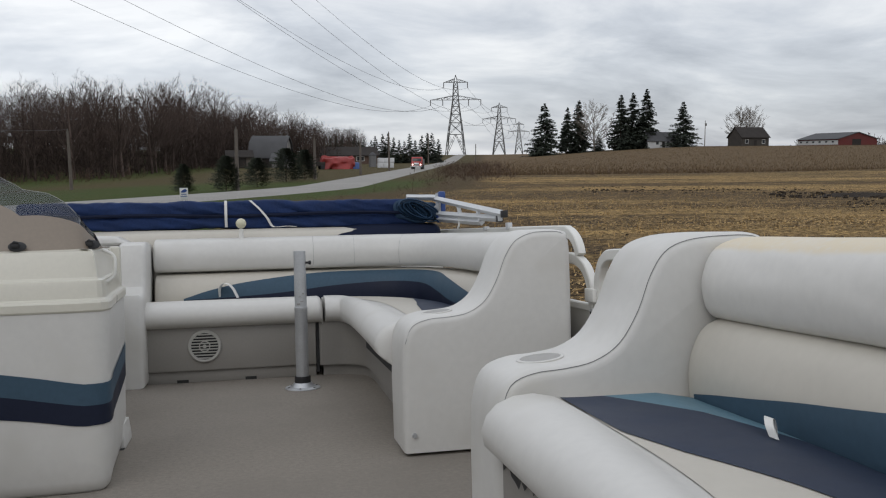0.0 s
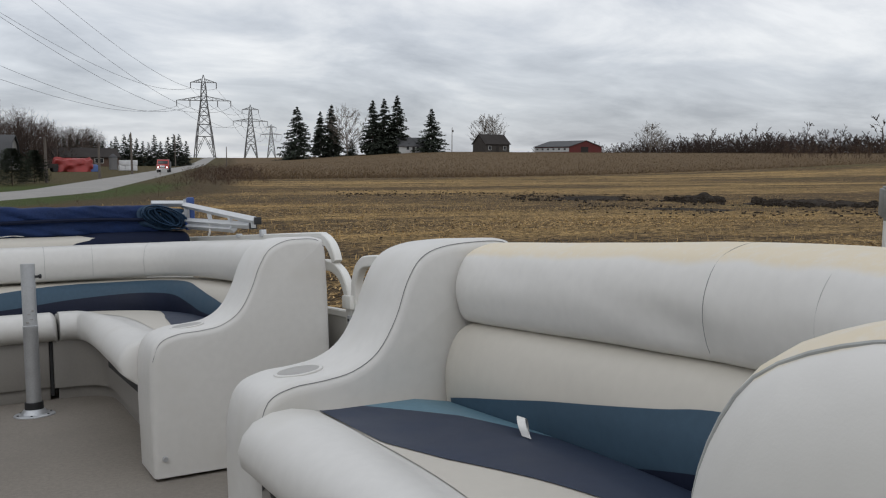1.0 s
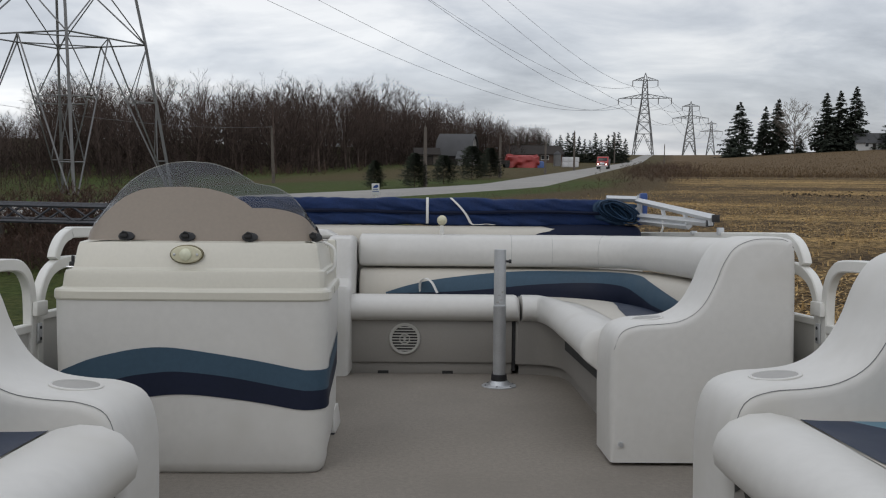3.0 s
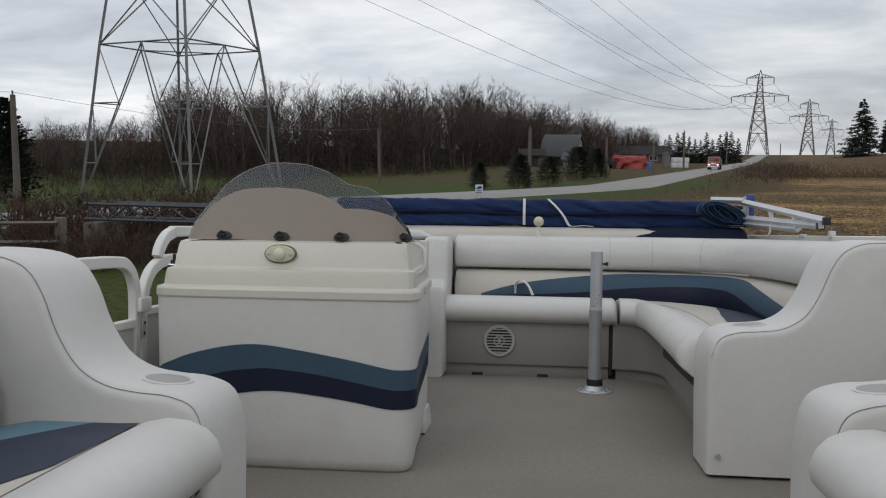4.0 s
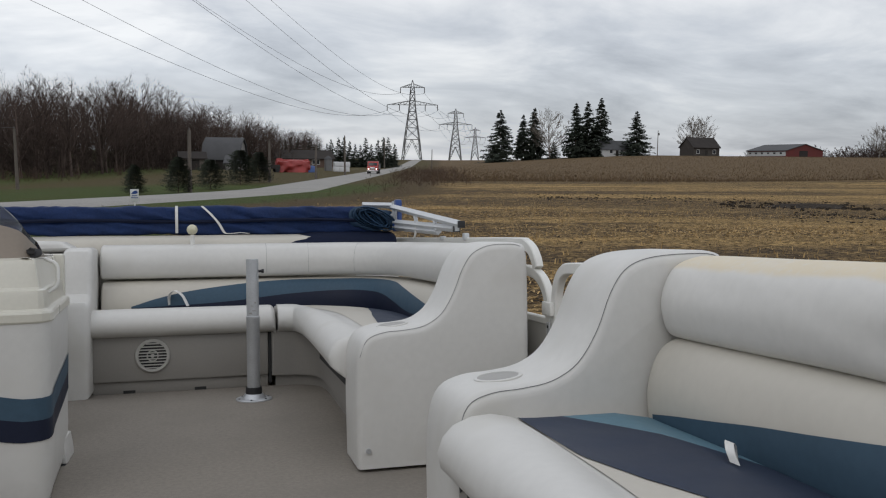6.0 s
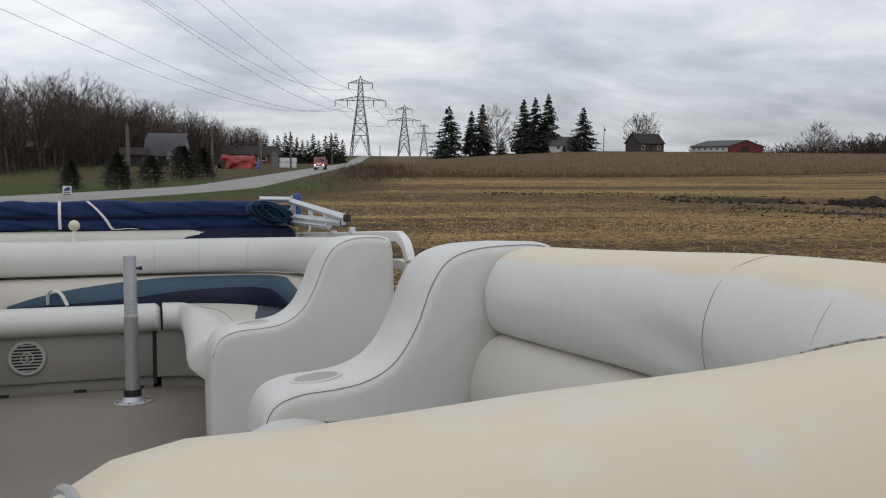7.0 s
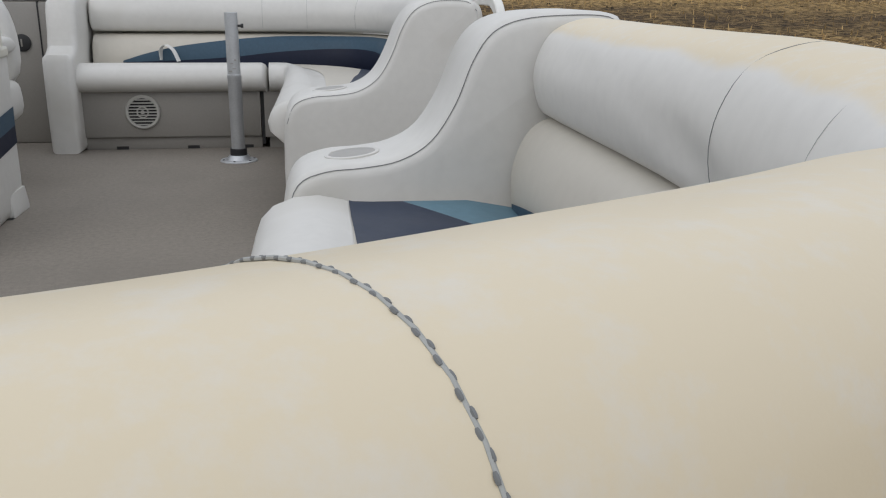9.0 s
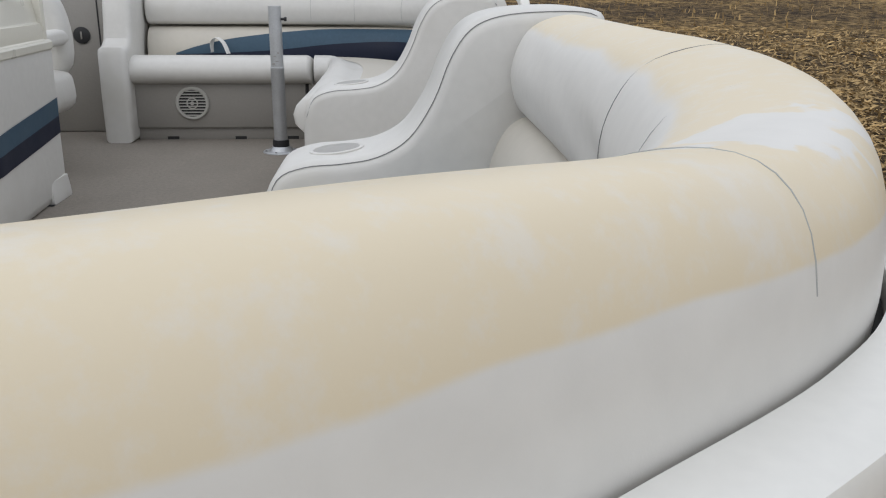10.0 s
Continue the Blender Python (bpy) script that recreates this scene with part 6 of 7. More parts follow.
for deg, d, h in ((22.7, 328, 18.5), (32.2, 335, 15.0), (31.6, 340, 14.0), (42.5, 345, 12.0), (43.2, 352, 9.0)):
    plant("bare_tree", bare_tree(rng, h, 0.43, 0.0022, 34, 9, 7, 0.12), bearing(deg, d), "leafless pale deciduous tree by a house", "tree", (PALE_BARK, PALE_BARK), "bare trees by the houses")
# row of small spruces by the road crest
for k in range(21):
    deg = 4.9 + k * 0.375 + rng.uniform(-0.08, 0.08)
    plant("spruce", spruce(rng, rng.uniform(6.6, 9.0), 0.32, 16, 11, 36, 0.0, 0.0, 0.8), bearing(deg, 250 + rng.uniform(-5, 5)), "small dark spruce in a row beside the road", "conifer tree", (BARK, NEEDLES), "row of spruces")
# cedars along the meadow
for deg, d, h, wd in ((-4.1, 55, 1.75, 0.46), (-1.45, 57, 2.25, 0.50), (0.5, 64, 2.1, 0.66), (2.4, 76, 2.9, 0.60), (3.6, 82, 2.8, 0.52), (-33.6, 52, 5.6, 0.36)):
    plant("cedar", conifer(rng, h, wd * 0.92, -0.25, 0.5, 10000, -0.04, 0.55), bearing(deg, d), "dense dark green cedar at the meadow's edge", "evergreen shrub", (BARK, CEDAR), "cedars")


def as_arrays(parts):
    """The trunk and crown as one array of points and one of four-cornered faces."""
    tv, tf, cv, cf = parts
    return np.array(tv + cv, dtype=np.float64), np.array(tf + [tuple(i + len(tv) for i in f) for f in cf], dtype=np.int64)


def joined(name, makers, mat, label, category):
    """Many plants that nobody could count, in one mesh."""
    V, F, o = [], [], 0
    for (vs, fs), x, y, turn, k, sink in makers:
        c, s = math.cos(turn), math.sin(turn)
        z = ground_z(x, y) - sink
        V.append(np.stack((x + k * (c * vs[:, 0] - s * vs[:, 1]), y + k * (s * vs[:, 0] + c * vs[:, 1]), z + k * vs[:, 2]), axis=1))
        F.append(fs + o)
        o += len(vs)
    V, F = np.concatenate(V), np.concatenate(F)
    me = bpy.data.meshes.new(name)
    me.vertices.add(len(V))
    me.vertices.foreach_set("co", V.ravel())
    me.loops.add(F.size)
    me.loops.foreach_set("vertex_index", F.ravel())
    me.polygons.add(len(F))
    me.polygons.foreach_set("loop_start", np.arange(0, F.size, 4))
    me.update(calc_edges=True)
    me.materials.append(mat)
    ob = new(name, me)
    return tagged(ob, label, category, "", "stuff")


tall_kinds = [as_arrays(bare_tree(rng, 1.0, rng.uniform(0.20, 0.28), 0.00095, 26, 5, 5, rng.uniform(0.16, 0.28), 1.6, 0.68)) for _ in range(9)]
big_kinds = [as_arrays(bare_tree(rng, 1.0, rng.uniform(0.27, 0.33), 0.0009, 44, 8, 8, 0.2, 1.5, 0.8)) for _ in range(4)]
low_kinds = [as_arrays(bare_tree(rng, 1.0, rng.uniform(0.34, 0.5), 0.0050, 8, 4, 4, 0.04, 1.5, 0.8)) for _ in range(6)]
weed_kinds = [as_arrays(bare_tree(rng, 1.0, rng.uniform(0.4, 0.6), 0.0072, 7, 3, 3, 0.03)) for _ in range(5)]
far_kinds = [as_arrays(bare_tree(rng, 1.0, rng.uniform(0.42, 0.6), 0.0085, 7, 4, 3, 0.04, 1.3, 0.7)) for _ in range(6)]
wood = []
for k in range(500):
    deg = rng.uniform(-46, 7.0) if k < 270 else (rng.uniform(-3.0, 7.5) if k < 345 else rng.uniform(-27, 3.0))
    d = (124 if k < 345 else 172) + 56 * rng.random() ** 1.2 + max(0, deg + 8) * 8
    x, y = bearing(deg, d)
    h = rng.uniform(11.2, 15.3) * (1 - 0.006 * max(0, deg + 5) - 0.035 * max(0, deg - 2)) * (0.60 if deg < -24.5 else 1.0) * (1.0 if k < 345 else 1.12)
    wood.append((rng.choice(tall_kinds), x, y, rng.uniform(0, 6.28), h, 0.5))
for deg, h in ((-6.0, 15.2), (-4.7, 16.6), (-3.2, 17.2), (-2.3, 16.8), (-0.2, 15.0), (1.4, 14.6), (-13.0, 14.6), (-17.5, 15.2), (-22.5, 14.6), (-9.5, 14.9)):
    x, y = bearing(deg, 134 + max(0, deg + 8) * 8)
    wood.append((rng.choice(big_kinds), x, y, rng.uniform(0, 6.28), h, 0.5))
joined("woodland", wood, BARK, "leafless brown deciduous woodland behind the meadow", "woods")
under = []
for k in range(1600):
    deg = rng.uniform(-50, 8)
    d = rng.uniform(123, 190) + max(0, deg + 8) * 8
    x, y = bearing(deg, d)
    under.append((rng.choice(low_kinds), x, y, rng.uniform(0, 6.28), rng.uniform(3.0, 9.0) * (0.75 if deg < -24.5 else 1) * (1 - 0.05 * max(0, deg)), 0.8))
for k in range(150):
    x, y = bearing(rng.uniform(-46, -16), rng.uniform(88, 122))
    under.append((rng.choice(low_kinds), x, y, rng.uniform(0, 6.28), rng.uniform(1.5, 3.6), 0.4))
joined("undergrowth", under, UNDER, "dense leafless brown undergrowth in the woods", "brush")
far = []
for k in range(1500):
    deg = rng.uniform(35.0, 70)
    d = rng.uniform(400, 470)
    x, y = bearing(deg, d)
    far.append((rng.choice(far_kinds), x, y, rng.uniform(0, 6.28), rng.uniform(8.5, 12.5) * rng.choice((0.62, 0.8, 1.0)) * (1.6 if rng.random() < 0.03 else 1) * (0.50 + 0.62 * sstep(36, 48, deg)), 0.6))
joined("far_woods", far, UNDER, "distant leafless tree line beyond the ridge", "woods")
hedge = []
for k in range(520):
    deg = rng.uniform(12.5, 66)
    x, y = bearing(deg, corn_edge(deg) + rng.uniform(-3, 3))
    if road_side(x, y)[0] > 7:
        hedge.append((rng.choice(weed_kinds), x, y, rng.uniform(0, 6.28), rng.uniform(0.45, 0.85) * (2.2 if rng.random() < 0.03 else 1) * (1.5 if deg < 17 else 1), 0.2))
for k in range(80):
    x, y = bearing(rng.uniform(50, 64), rng.uniform(235, 255))
    hedge.append((rng.choice(weed_kinds), x, y, rng.uniform(0, 6.28), rng.uniform(3, 5.5), 0.3))
for k in range(170):
    s = rng.uniform(8, 160)
    p = road_at(s, rng.uniform(5.5, 10.5))
    hedge.append((rng.choice(weed_kinds), p.x, p.y, rng.uniform(0, 6.28), rng.uniform(0.25, 0.6) * (2.2 if rng.random() < 0.08 else 1), 0.15))
for k in range(260):
    s = rng.uniform(52, 150)
    p = road_at(s, rng.uniform(5.0, 14.0))
    hedge.append((rng.choice(weed_kinds), p.x, p.y, rng.uniform(0, 6.28), rng.uniform(0.7, 1.7), 0.2))
for k in range(260):
    x, y = bearing(rng.uniform(-31, -15), rng.uniform(36, 80))
    hedge.append((rng.choice(weed_kinds), x, y, rng.uniform(0, 6.28), rng.uniform(0.4, 1.0), 0.15))
for k in range(330):
    deg = rng.uniform(-48, 4)
    x, y = bearing(deg, rng.uniform(110, 123) + max(0, deg + 8) * 7)
    hedge.append((rng.choice(weed_kinds), x, y, rng.uniform(0, 6.28), rng.uniform(0.8, 1.9), 0.2))
joined("hedge", hedge, BRUSH, "low brown brush along the field's far edge and the road", "brush")
bush = []
for k in range(430):
    deg = rng.uniform(-33.5, -20.0)
    d = rng.uniform(13.6, 18.5)
    x, y = bearing(deg, d)
    bush.append((rng.choice(low_kinds + weed_kinds), x, y, rng.uniform(0, 6.28), rng.uniform(0.45, 0.8) if d < 15.9 else rng.uniform(0.8, 1.3), 0.1))
joined("bramble", bush, RED_BRUSH, "tangled red-brown leafless bramble thicket", "shrub")


# ---- standing corn and stubble ----
def flakes(name, mat, label, category, count, place, size, upright=False, seed=1):
    """Loose straw: small bent blades, one mesh."""
    r = random.Random(seed)
    V, F = [], []
    for _ in range(count):
        x, y = place(r)
        z = ground_z(x, y)
        ln = size * r.uniform(0.5, 1.5)
        a = r.uniform(0, 6.283)
        if upright:
            d = Vector((math.cos(a) * 0.3, math.sin(a) * 0.3, 1)).normalized() * ln
        else:
            d = Vector((math.cos(a), math.sin(a), r.uniform(-0.1, 0.5))).normalized() * ln
        w = Vector((-math.sin(a), math.cos(a), r.uniform(-0.6, 0.6))).normalized() * ln * r.uniform(0.07, 0.16)
        o = Vector((x, y, z + (-0.02 if upright else 0.015)))
        k = len(V)
        for q in (o - w, o + w, o + d * 0.6 + w * 0.8 + Vector((0, 0, ln * 0.08)), o + d - Vector((0, 0, ln * 0.05))):
            V.append(tuple(q))
        F.append((k, k + 1, k + 2, k + 3))
    ob = new(name, raw_mesh(name, V, F, mat))
    return tagged(ob, label, category, "", "stuff")


STRAW = material("corn_straw", (0.38, 0.255, 0.110), 0.9, var=0.2, scale=0.4, fine=6, bump=0, island=True)


def in_field(lo, hi, p):
    def place(r):
        while True:
            d = lo + (hi - lo) * r.random() ** p
            x, y = bearing(r.triangular(0, 130, 35), d)
            q, s = road_side(x, y)
            if q > 10 and x > 2.6 and noise.noise((x * 0.05, y * 0.22, 3)) * 1.6 + r.uniform(-0.5, 0.35) > (0.62 if 34 < d < 60 else 0):
                return x, y
    return place


flakes("corn_litter", STRAW, "pale straw litter on the harvested field", "straw", 75000, in_field(2.6, 62, 1.3), 0.075, seed=2)


def in_rows(r):
    while True:
        d = 4 + 60 * r.random() ** 1.2
        x, y = bearing(r.uniform(7, 75), d)
        v = x * math.sin(radians(14)) + y * math.cos(radians(14))
        dv = round(v / 0.76) * 0.76 - v + r.uniform(-0.05, 0.05)
        x, y = x + dv * math.sin(radians(14)), y + dv * math.cos(radians(14))
        q, s = road_side(x, y)
        if q > 10 and x > 2.6:
            return x, y


flakes("corn_stubble", STRAW, "short cut corn stalks standing in rows", "stubble", 9000, in_rows, 0.10, True, 5)


def on_ridge(r):
    while True:
        deg = r.uniform(12.5, 66)
        x, y = bearing(deg, corn_edge(deg) + 1 + 190 * r.random() ** 1.6)
        if road_side(x, y)[0] > 9:
            return x, y


flakes("standing_corn", CORN, "dry brown standing corn on the rise", "corn", 70000, on_ridge, 0.24, True, 6)

SOIL = material("dark_turned_soil", (0.040, 0.032, 0.025), 0.95, var=0.35, scale=1.5, fine=14, bump=1.0, bscale=6, dist=0.2, spec=0.1)


def soil_bank(deg0, deg1, d, tall, wide, seed):
    """A bank of dark turned clods across the field."""
    r = random.Random(seed)
    V, F = [], []
    n, m = 90, 9
    for i in range(n):
        deg = deg0 + (deg1 - deg0) * i / (n - 1)
        for j in range(m):
            dd = d + (j / (m - 1) - 0.5) * wide
            x, y = bearing(deg, dd)
            env = math.sin(math.pi * j / (m - 1)) * math.sin(math.pi * i / (n - 1)) ** 1.2 * (0.45 + 1.3 * max(0, noise.noise((x * 0.22 + 5, y * 0.22, seed * 3.1)) + 0.25))
            lump = 0.55 + 0.9 * noise.noise((x * 0.35, y * 0.35, seed)) + 0.5 * noise.noise((x * 1.7, y * 1.7, seed))
            V.append((x, y, ground_z(x, y) - 0.06 + tall * max(env * lump, 0)))
    for i in range(n - 1):
        for j in range(m - 1):
            k = i * m + j
            F.append((k, k + 1, k + m + 1, k + m))
    me = raw_mesh("soil_bank", V, F, SOIL)
    ob = new("soil_bank", me)
    tagged(ob, "low bank of dark turned soil across the stubble", "soil", "soil banks", "stuff")


for a, c, d, t, w, s in ((34.0, 47.5, 50, 0.30, 4.5, 1), (43.0, 47.6, 50.5, 0.5, 2.6, 7), (47.8, 56.5, 48, 0.95, 4.5, 2), (38, 58, 38, 0.20, 4.0, 4), (57, 72, 44, 0.7, 4.0, 6)):
    soil_bank(a, c, d, t, w, s)


def clods(count, seed):
    """Loose lumps of dark soil, each a dented block, thick along the banks and thin elsewhere."""
    r = random.Random(seed)
    V, F = [], []
    spots = ((33.5, 47.2, 50, 2.6, 0.22), (43.5, 47.2, 50, 1.3, 0.30), (49.0, 56, 48, 1.8, 0.30), (22, 40, 57, 3.5, 0.13), (38, 60, 39, 3.5, 0.13), (16, 60, 46, 14.0, 0.055), (20, 64, 26, 12.0, 0.045))
    for _ in range(count):
        a, c, d, spread, big = r.choice(spots)
        x, y = bearing(r.uniform(a, c), d + r.gauss(0, spread))
        if road_side(x, y)[0] < 12 or math.hypot(x, y) < 6 or noise.noise((x * 0.25, y * 0.25, 7)) + r.uniform(-0.2, 0.35) < 0:
            continue
        k = big * r.uniform(0.3, 1.0)
        z = ground_z(x, y) + k * 0.15 + (0.15 if spread < 2.1 else 0) * r.random()
        o, t = len(V), r.uniform(0, 1.57)
        for sz in (-0.6, 0.6):
            for ang in (0.79, 2.36, 3.93, 5.5):
                f = k * r.uniform(0.45, 0.8) * (1.0 if sz < 0 else 0.7)
                V.append((x + f * math.cos(ang + t) * 1.3, y + f * math.sin(ang + t), z + sz * k * r.uniform(0.3, 0.6)))
        F += [(o, o + 1, o + 5, o + 4), (o + 1, o + 2, o + 6, o + 5), (o + 2, o + 3, o + 7, o + 6), (o + 3, o, o + 4, o + 7), (o + 4, o + 5, o + 6, o + 7)]
    ob = new("soil_clods", raw_mesh("soil_clods", V, F, SOIL))
    tagged(ob, "loose dark soil clods strewn over the stubble", "soil", "", "stuff")


clods(3600, 12)


# ---- farm buildings ----
BARN_GREY = material("weathered_grey_boards", (0.20, 0.19, 0.18), 0.85, var=0.2, scale=0.6, fine=5, bump=0.3, bscale=4, dist=0.05)
ROOF_GREY = material("grey_steel_roof", (0.088, 0.088, 0.090), 0.85, var=0.12, scale=0.6, bump=0.2, bscale=4, spec=0.15)
RED_WALL = material("red_barn_paint", (0.12, 0.020, 0.017), 0.7, var=0.15, scale=0.5, bump=0.1)
DARK_BOARDS = material("dark_weathered_boards", (0.065, 0.058, 0.052), 0.9, var=0.2, scale=0.6, fine=5, bump=0.3, bscale=4, dist=0.05, spec=0.15)
WHITE_WALL = material("white_siding", (0.5, 0.5, 0.49), 0.6, var=0.06, scale=0.5, bump=0.1)
BRICK_WALL = material("brown_brick_wall", (0.10, 0.062, 0.045), 0.8, var=0.2, scale=0.5, fine=6, bump=0.2)
DARK_ROOF = material("dark_shingle_roof", (0.045, 0.040, 0.037), 0.95, spec=0.1, var=0.2, scale=0.5, fine=5, bump=0.2)
GLASS_DARK = material("dark_window_glass", (0.02, 0.022, 0.025), 0.12, var=0.05, bump=0)
TRIM = material("white_trim", (0.6, 0.6, 0.58), 0.5, var=0.05, bump=0)
OLD_WOOD = material("weathered_post_wood", (0.125, 0.105, 0.088), 0.85, var=0.25, scale=3, fine=30, bump=0.4, bscale=25, dist=0.01)
RED_TARP = material("red_tarpaulin", (0.25, 0.026, 0.022), 0.55, var=0.15, scale=1.5, bump=0.4, bscale=2.5, dist=0.15)
BLUE_TARP = material("blue_tarpaulin", (0.03, 0.07, 0.20), 0.55, var=0.15, scale=1.5, bump=0.3, bscale=3, dist=0.1)
BALE_WRAP = material("white_bale_wrap", (0.60, 0.60, 0.60), 0.45, var=0.08, scale=1.5, bump=0.2, bscale=3, dist=0.05)
RED_PAINT = material("red_truck_paint", (0.36, 0.022, 0.018), 0.35, var=0.06, scale=1.0, bump=0, coat=0.4)
RUST_STEEL = material("dark_blue_steel", (0.060, 0.063, 0.072), 0.6, metal=0.3, var=0.3, scale=2, fine=20, bump=0.1)
PED_GREY = material("weathered_grey_metal", (0.19, 0.19, 0.175), 0.6, metal=0.2, var=0.15, scale=8, fine=80, bump=0.1)
LAMP_ON = bpy.data.materials.new("headlamp_on")
LAMP_ON.use_nodes = True
LAMP_ON.node_tree.nodes["Principled BSDF"].inputs["Emission Color"].default_value = (1, 0.93, 0.8, 1)
LAMP_ON.node_tree.nodes["Principled BSDF"].inputs["Emission Strength"].default_value = 4.0


def at(deg, d):
    x, y = bearing(deg, d)
    return x, y, ground_z(x, y)


def window(parent, x, y, z, w, h, face):
    """A framed window on a wall; face: -1 front, 1 back (along y)."""
    t = 0.06 * face
    fr = join(box(x - w / 2 - 0.1, x + w / 2 + 0.1, *sorted((y, y + t)), z - 0.1, z), box(x - w / 2 - 0.1, x + w / 2 + 0.1, *sorted((y, y + t)), z + h, z + h + 0.1), box(x - w / 2 - 0.1, x - w / 2, *sorted((y, y + t)), z, z + h), box(x + w / 2, x + w / 2 + 0.1, *sorted((y, y + t)), z, z + h))
    f = part("window", fr, TRIM, parent, "white window frame")
    part("pane", box(x - w / 2, x + w / 2, *sorted((y + t * 0.2, y + t * 0.5)), z, z + h), GLASS_DARK, f, "dark glass pane")


def gable(name, label, category, deg, d, w, dep, wall, rise, turn, wallm, roofm, profile=None, windows=(), doors=()):
    x, y, z = at(deg, d)
    H = thing(name, label, category, (x, y, z), on=W0, turn=turn)
    o = profile or [(-dep / 2, wall), (0, wall + rise), (dep / 2, wall)]
    part("wall", slab([(-dep / 2, -0.8), *o, (dep / 2, -0.8)], -w / 2, w / 2, 0, plane="yz"), wallm, H)
    top = [(a * (1.0 + 0.9 / dep) if i in (0, len(o) - 1) else a, c + (0.06 if 0 < i < len(o) - 1 else -0.2)) for i, (a, c) in enumerate(o)]
    cover = top + [(a, c + 0.18) for a, c in top[::-1]]
    part("roof", slab(cover, -w / 2 - 0.4, w / 2 + 0.4, 0, plane="yz"), roofm, H)
    for wx, wz, ww, wh in windows:
        window(H, wx, -dep / 2, wz, ww, wh, -1)
    for wx, ww, wh in doors:
        part("door", box(wx - ww / 2, wx + ww / 2, -dep / 2 - 0.08, -dep / 2, 0, wh), DARK_ROOF, H, "dark door")
    return H


gambrel = [(-4.2, 2.0), (-3.1, 4.7), (0, 6.1), (3.1, 4.7), (4.2, 2.0)]
gable("barn", "weathered grey gambrel barn behind the cedars", "barn", 1.45, 178, 6.8, 8.4, 2.0, 4, -12, BARN_GREY, ROOF_GREY, gambrel, ((-2.2, 0.8, 0.8, 0.8), (2.2, 0.8, 0.8, 0.8)), ((0, 2.0, 1.9),))
gable("lean_to", "low grey lean-to shed beside the barn", "shed", 2.15, 170, 3.4, 4, 1.4, 1.2, -12, BARN_GREY, ROOF_GREY, None, (), ((0, 1.2, 1.7),))
gable("garage", "small dark shed by the farmyard", "shed", -0.6, 170, 4.5, 4, 2.2, 1.0, 4, OLD_WOOD, DARK_ROOF, None, (), ((0, 2.4, 1.9),))
gable("bungalow", "long low brown brick bungalow with a dark roof", "house", 6.3, 240, 16, 9, 2.4, 2.1, 6, BRICK_WALL, DARK_ROOF, None, ((-6, 0.9, 1.6, 1.1), (-2.5, 0.9, 1.6, 1.1), (3, 0.9, 2.0, 1.1), (6.5, 0.9, 1.2, 1.1)), ((0.4, 1.0, 2.0),))
gable("house", "white farmhouse with a grey roof between the spruces", "house", 26.9, 322, 11, 8, 2.3, 3.0, -14, WHITE_WALL, ROOF_GREY, None, ((-2.2, 1.0, 1.0, 1.2), (1.6, 1.0, 1.0, 1.2)), ((0, 1.0, 2.0),))
gable("farmhouse", "dark storey-and-a-half farmhouse with a tree behind", "house", 32.2, 322, 11, 8, 2.9, 3.4, 4, DARK_BOARDS, DARK_ROOF, None, ((-3.5, 0.8, 1.1, 1.3), (3.3, 0.8, 1.1, 1.3)), ((0, 1.1, 2.0),))
end = Vector((*bearing(38.4, 328), 0))
back = end + Vector((0.02, 1.0, 0)) * 11.5
red = gable("red_barn", "long red barn with a white side and grey steel roof", "barn", math.degrees(math.atan2(back.x + 0.25, back.y)), math.hypot(back.x + 0.25, back.y), 23, 15, 2.2, 2.1, -91, RED_WALL, ROOF_GREY)
part("siding", box(-11.5, 11.3, -7.56, -7.5, 0.2, 1.7), WHITE_WALL, red, "white siding along the long wall")
for k in range(6):
    part("window", box(-10 + 3.6 * k, -8.8 + 3.6 * k, -7.6, -7.56, 0.9, 1.5), GLASS_DARK, red, "dark window opening")
part("door", box(11.5, 11.56, -2.2, 1.2, -0.1, 2.1), DARK_ROOF, red, "dark sliding door")

# ---- farmyard clutter ----
x, y, z = at(5.85, 150)
tarp = thing("tarped_load", "lumpy red tarpaulin over farm machinery with a blue corner", "tarpaulin", (x, y, z), on=W0, turn=8)
part("red_sheet", sweep(smooth_path([Vector((-2.9, 0)), Vector((-1, 0.05)), Vector((1, -0.05)), Vector((2.3, 0))], 8), loop2([(-1.1, -0.2), (-1.2, 0.8), (-0.95, 1.7), (-0.3, 2.15), (0.4, 2.1), (1.0, 1.6), (1.2, 0.7), (1.1, -0.2)], 4), 0.3, 0.3, 0.75, 8), RED_TARP, tarp)
part("blue_sheet", sweep(smooth_path([Vector((2.2, 0)), Vector((2.7, 0)), Vector((3.2, 0))], 5), loop2([(-1.0, -0.2), (-1.05, 0.5), (-0.5, 1.1), (0.5, 1.1), (1.05, 0.5), (1.0, -0.2)], 4), 0.1, 0.5, 0.12, 9), BLUE_TARP, tarp)
x, y, z = at(4.3, 148)
cart = thing("farm_wagon", "dark parked farm wagon beside the tarpaulin", "wagon", (x, y, z), on=W0, turn=8)
part("box", box(-1.5, 1.5, -0.9, 0.9, 0.6, 1.3, 0.05), DARK_ROOF, cart)
for wx in (-1.0, 1.0):
    for wy in (-1.0, 1.0):
        part("wheel", disc_stack(wx, 0.4, [(wy - 0.12, 0.001), (wy - 0.12, 0.38), (wy + 0.12, 0.38), (wy + 0.12, 0.001)], 16, "y"), BLACK_RUBBER, cart)
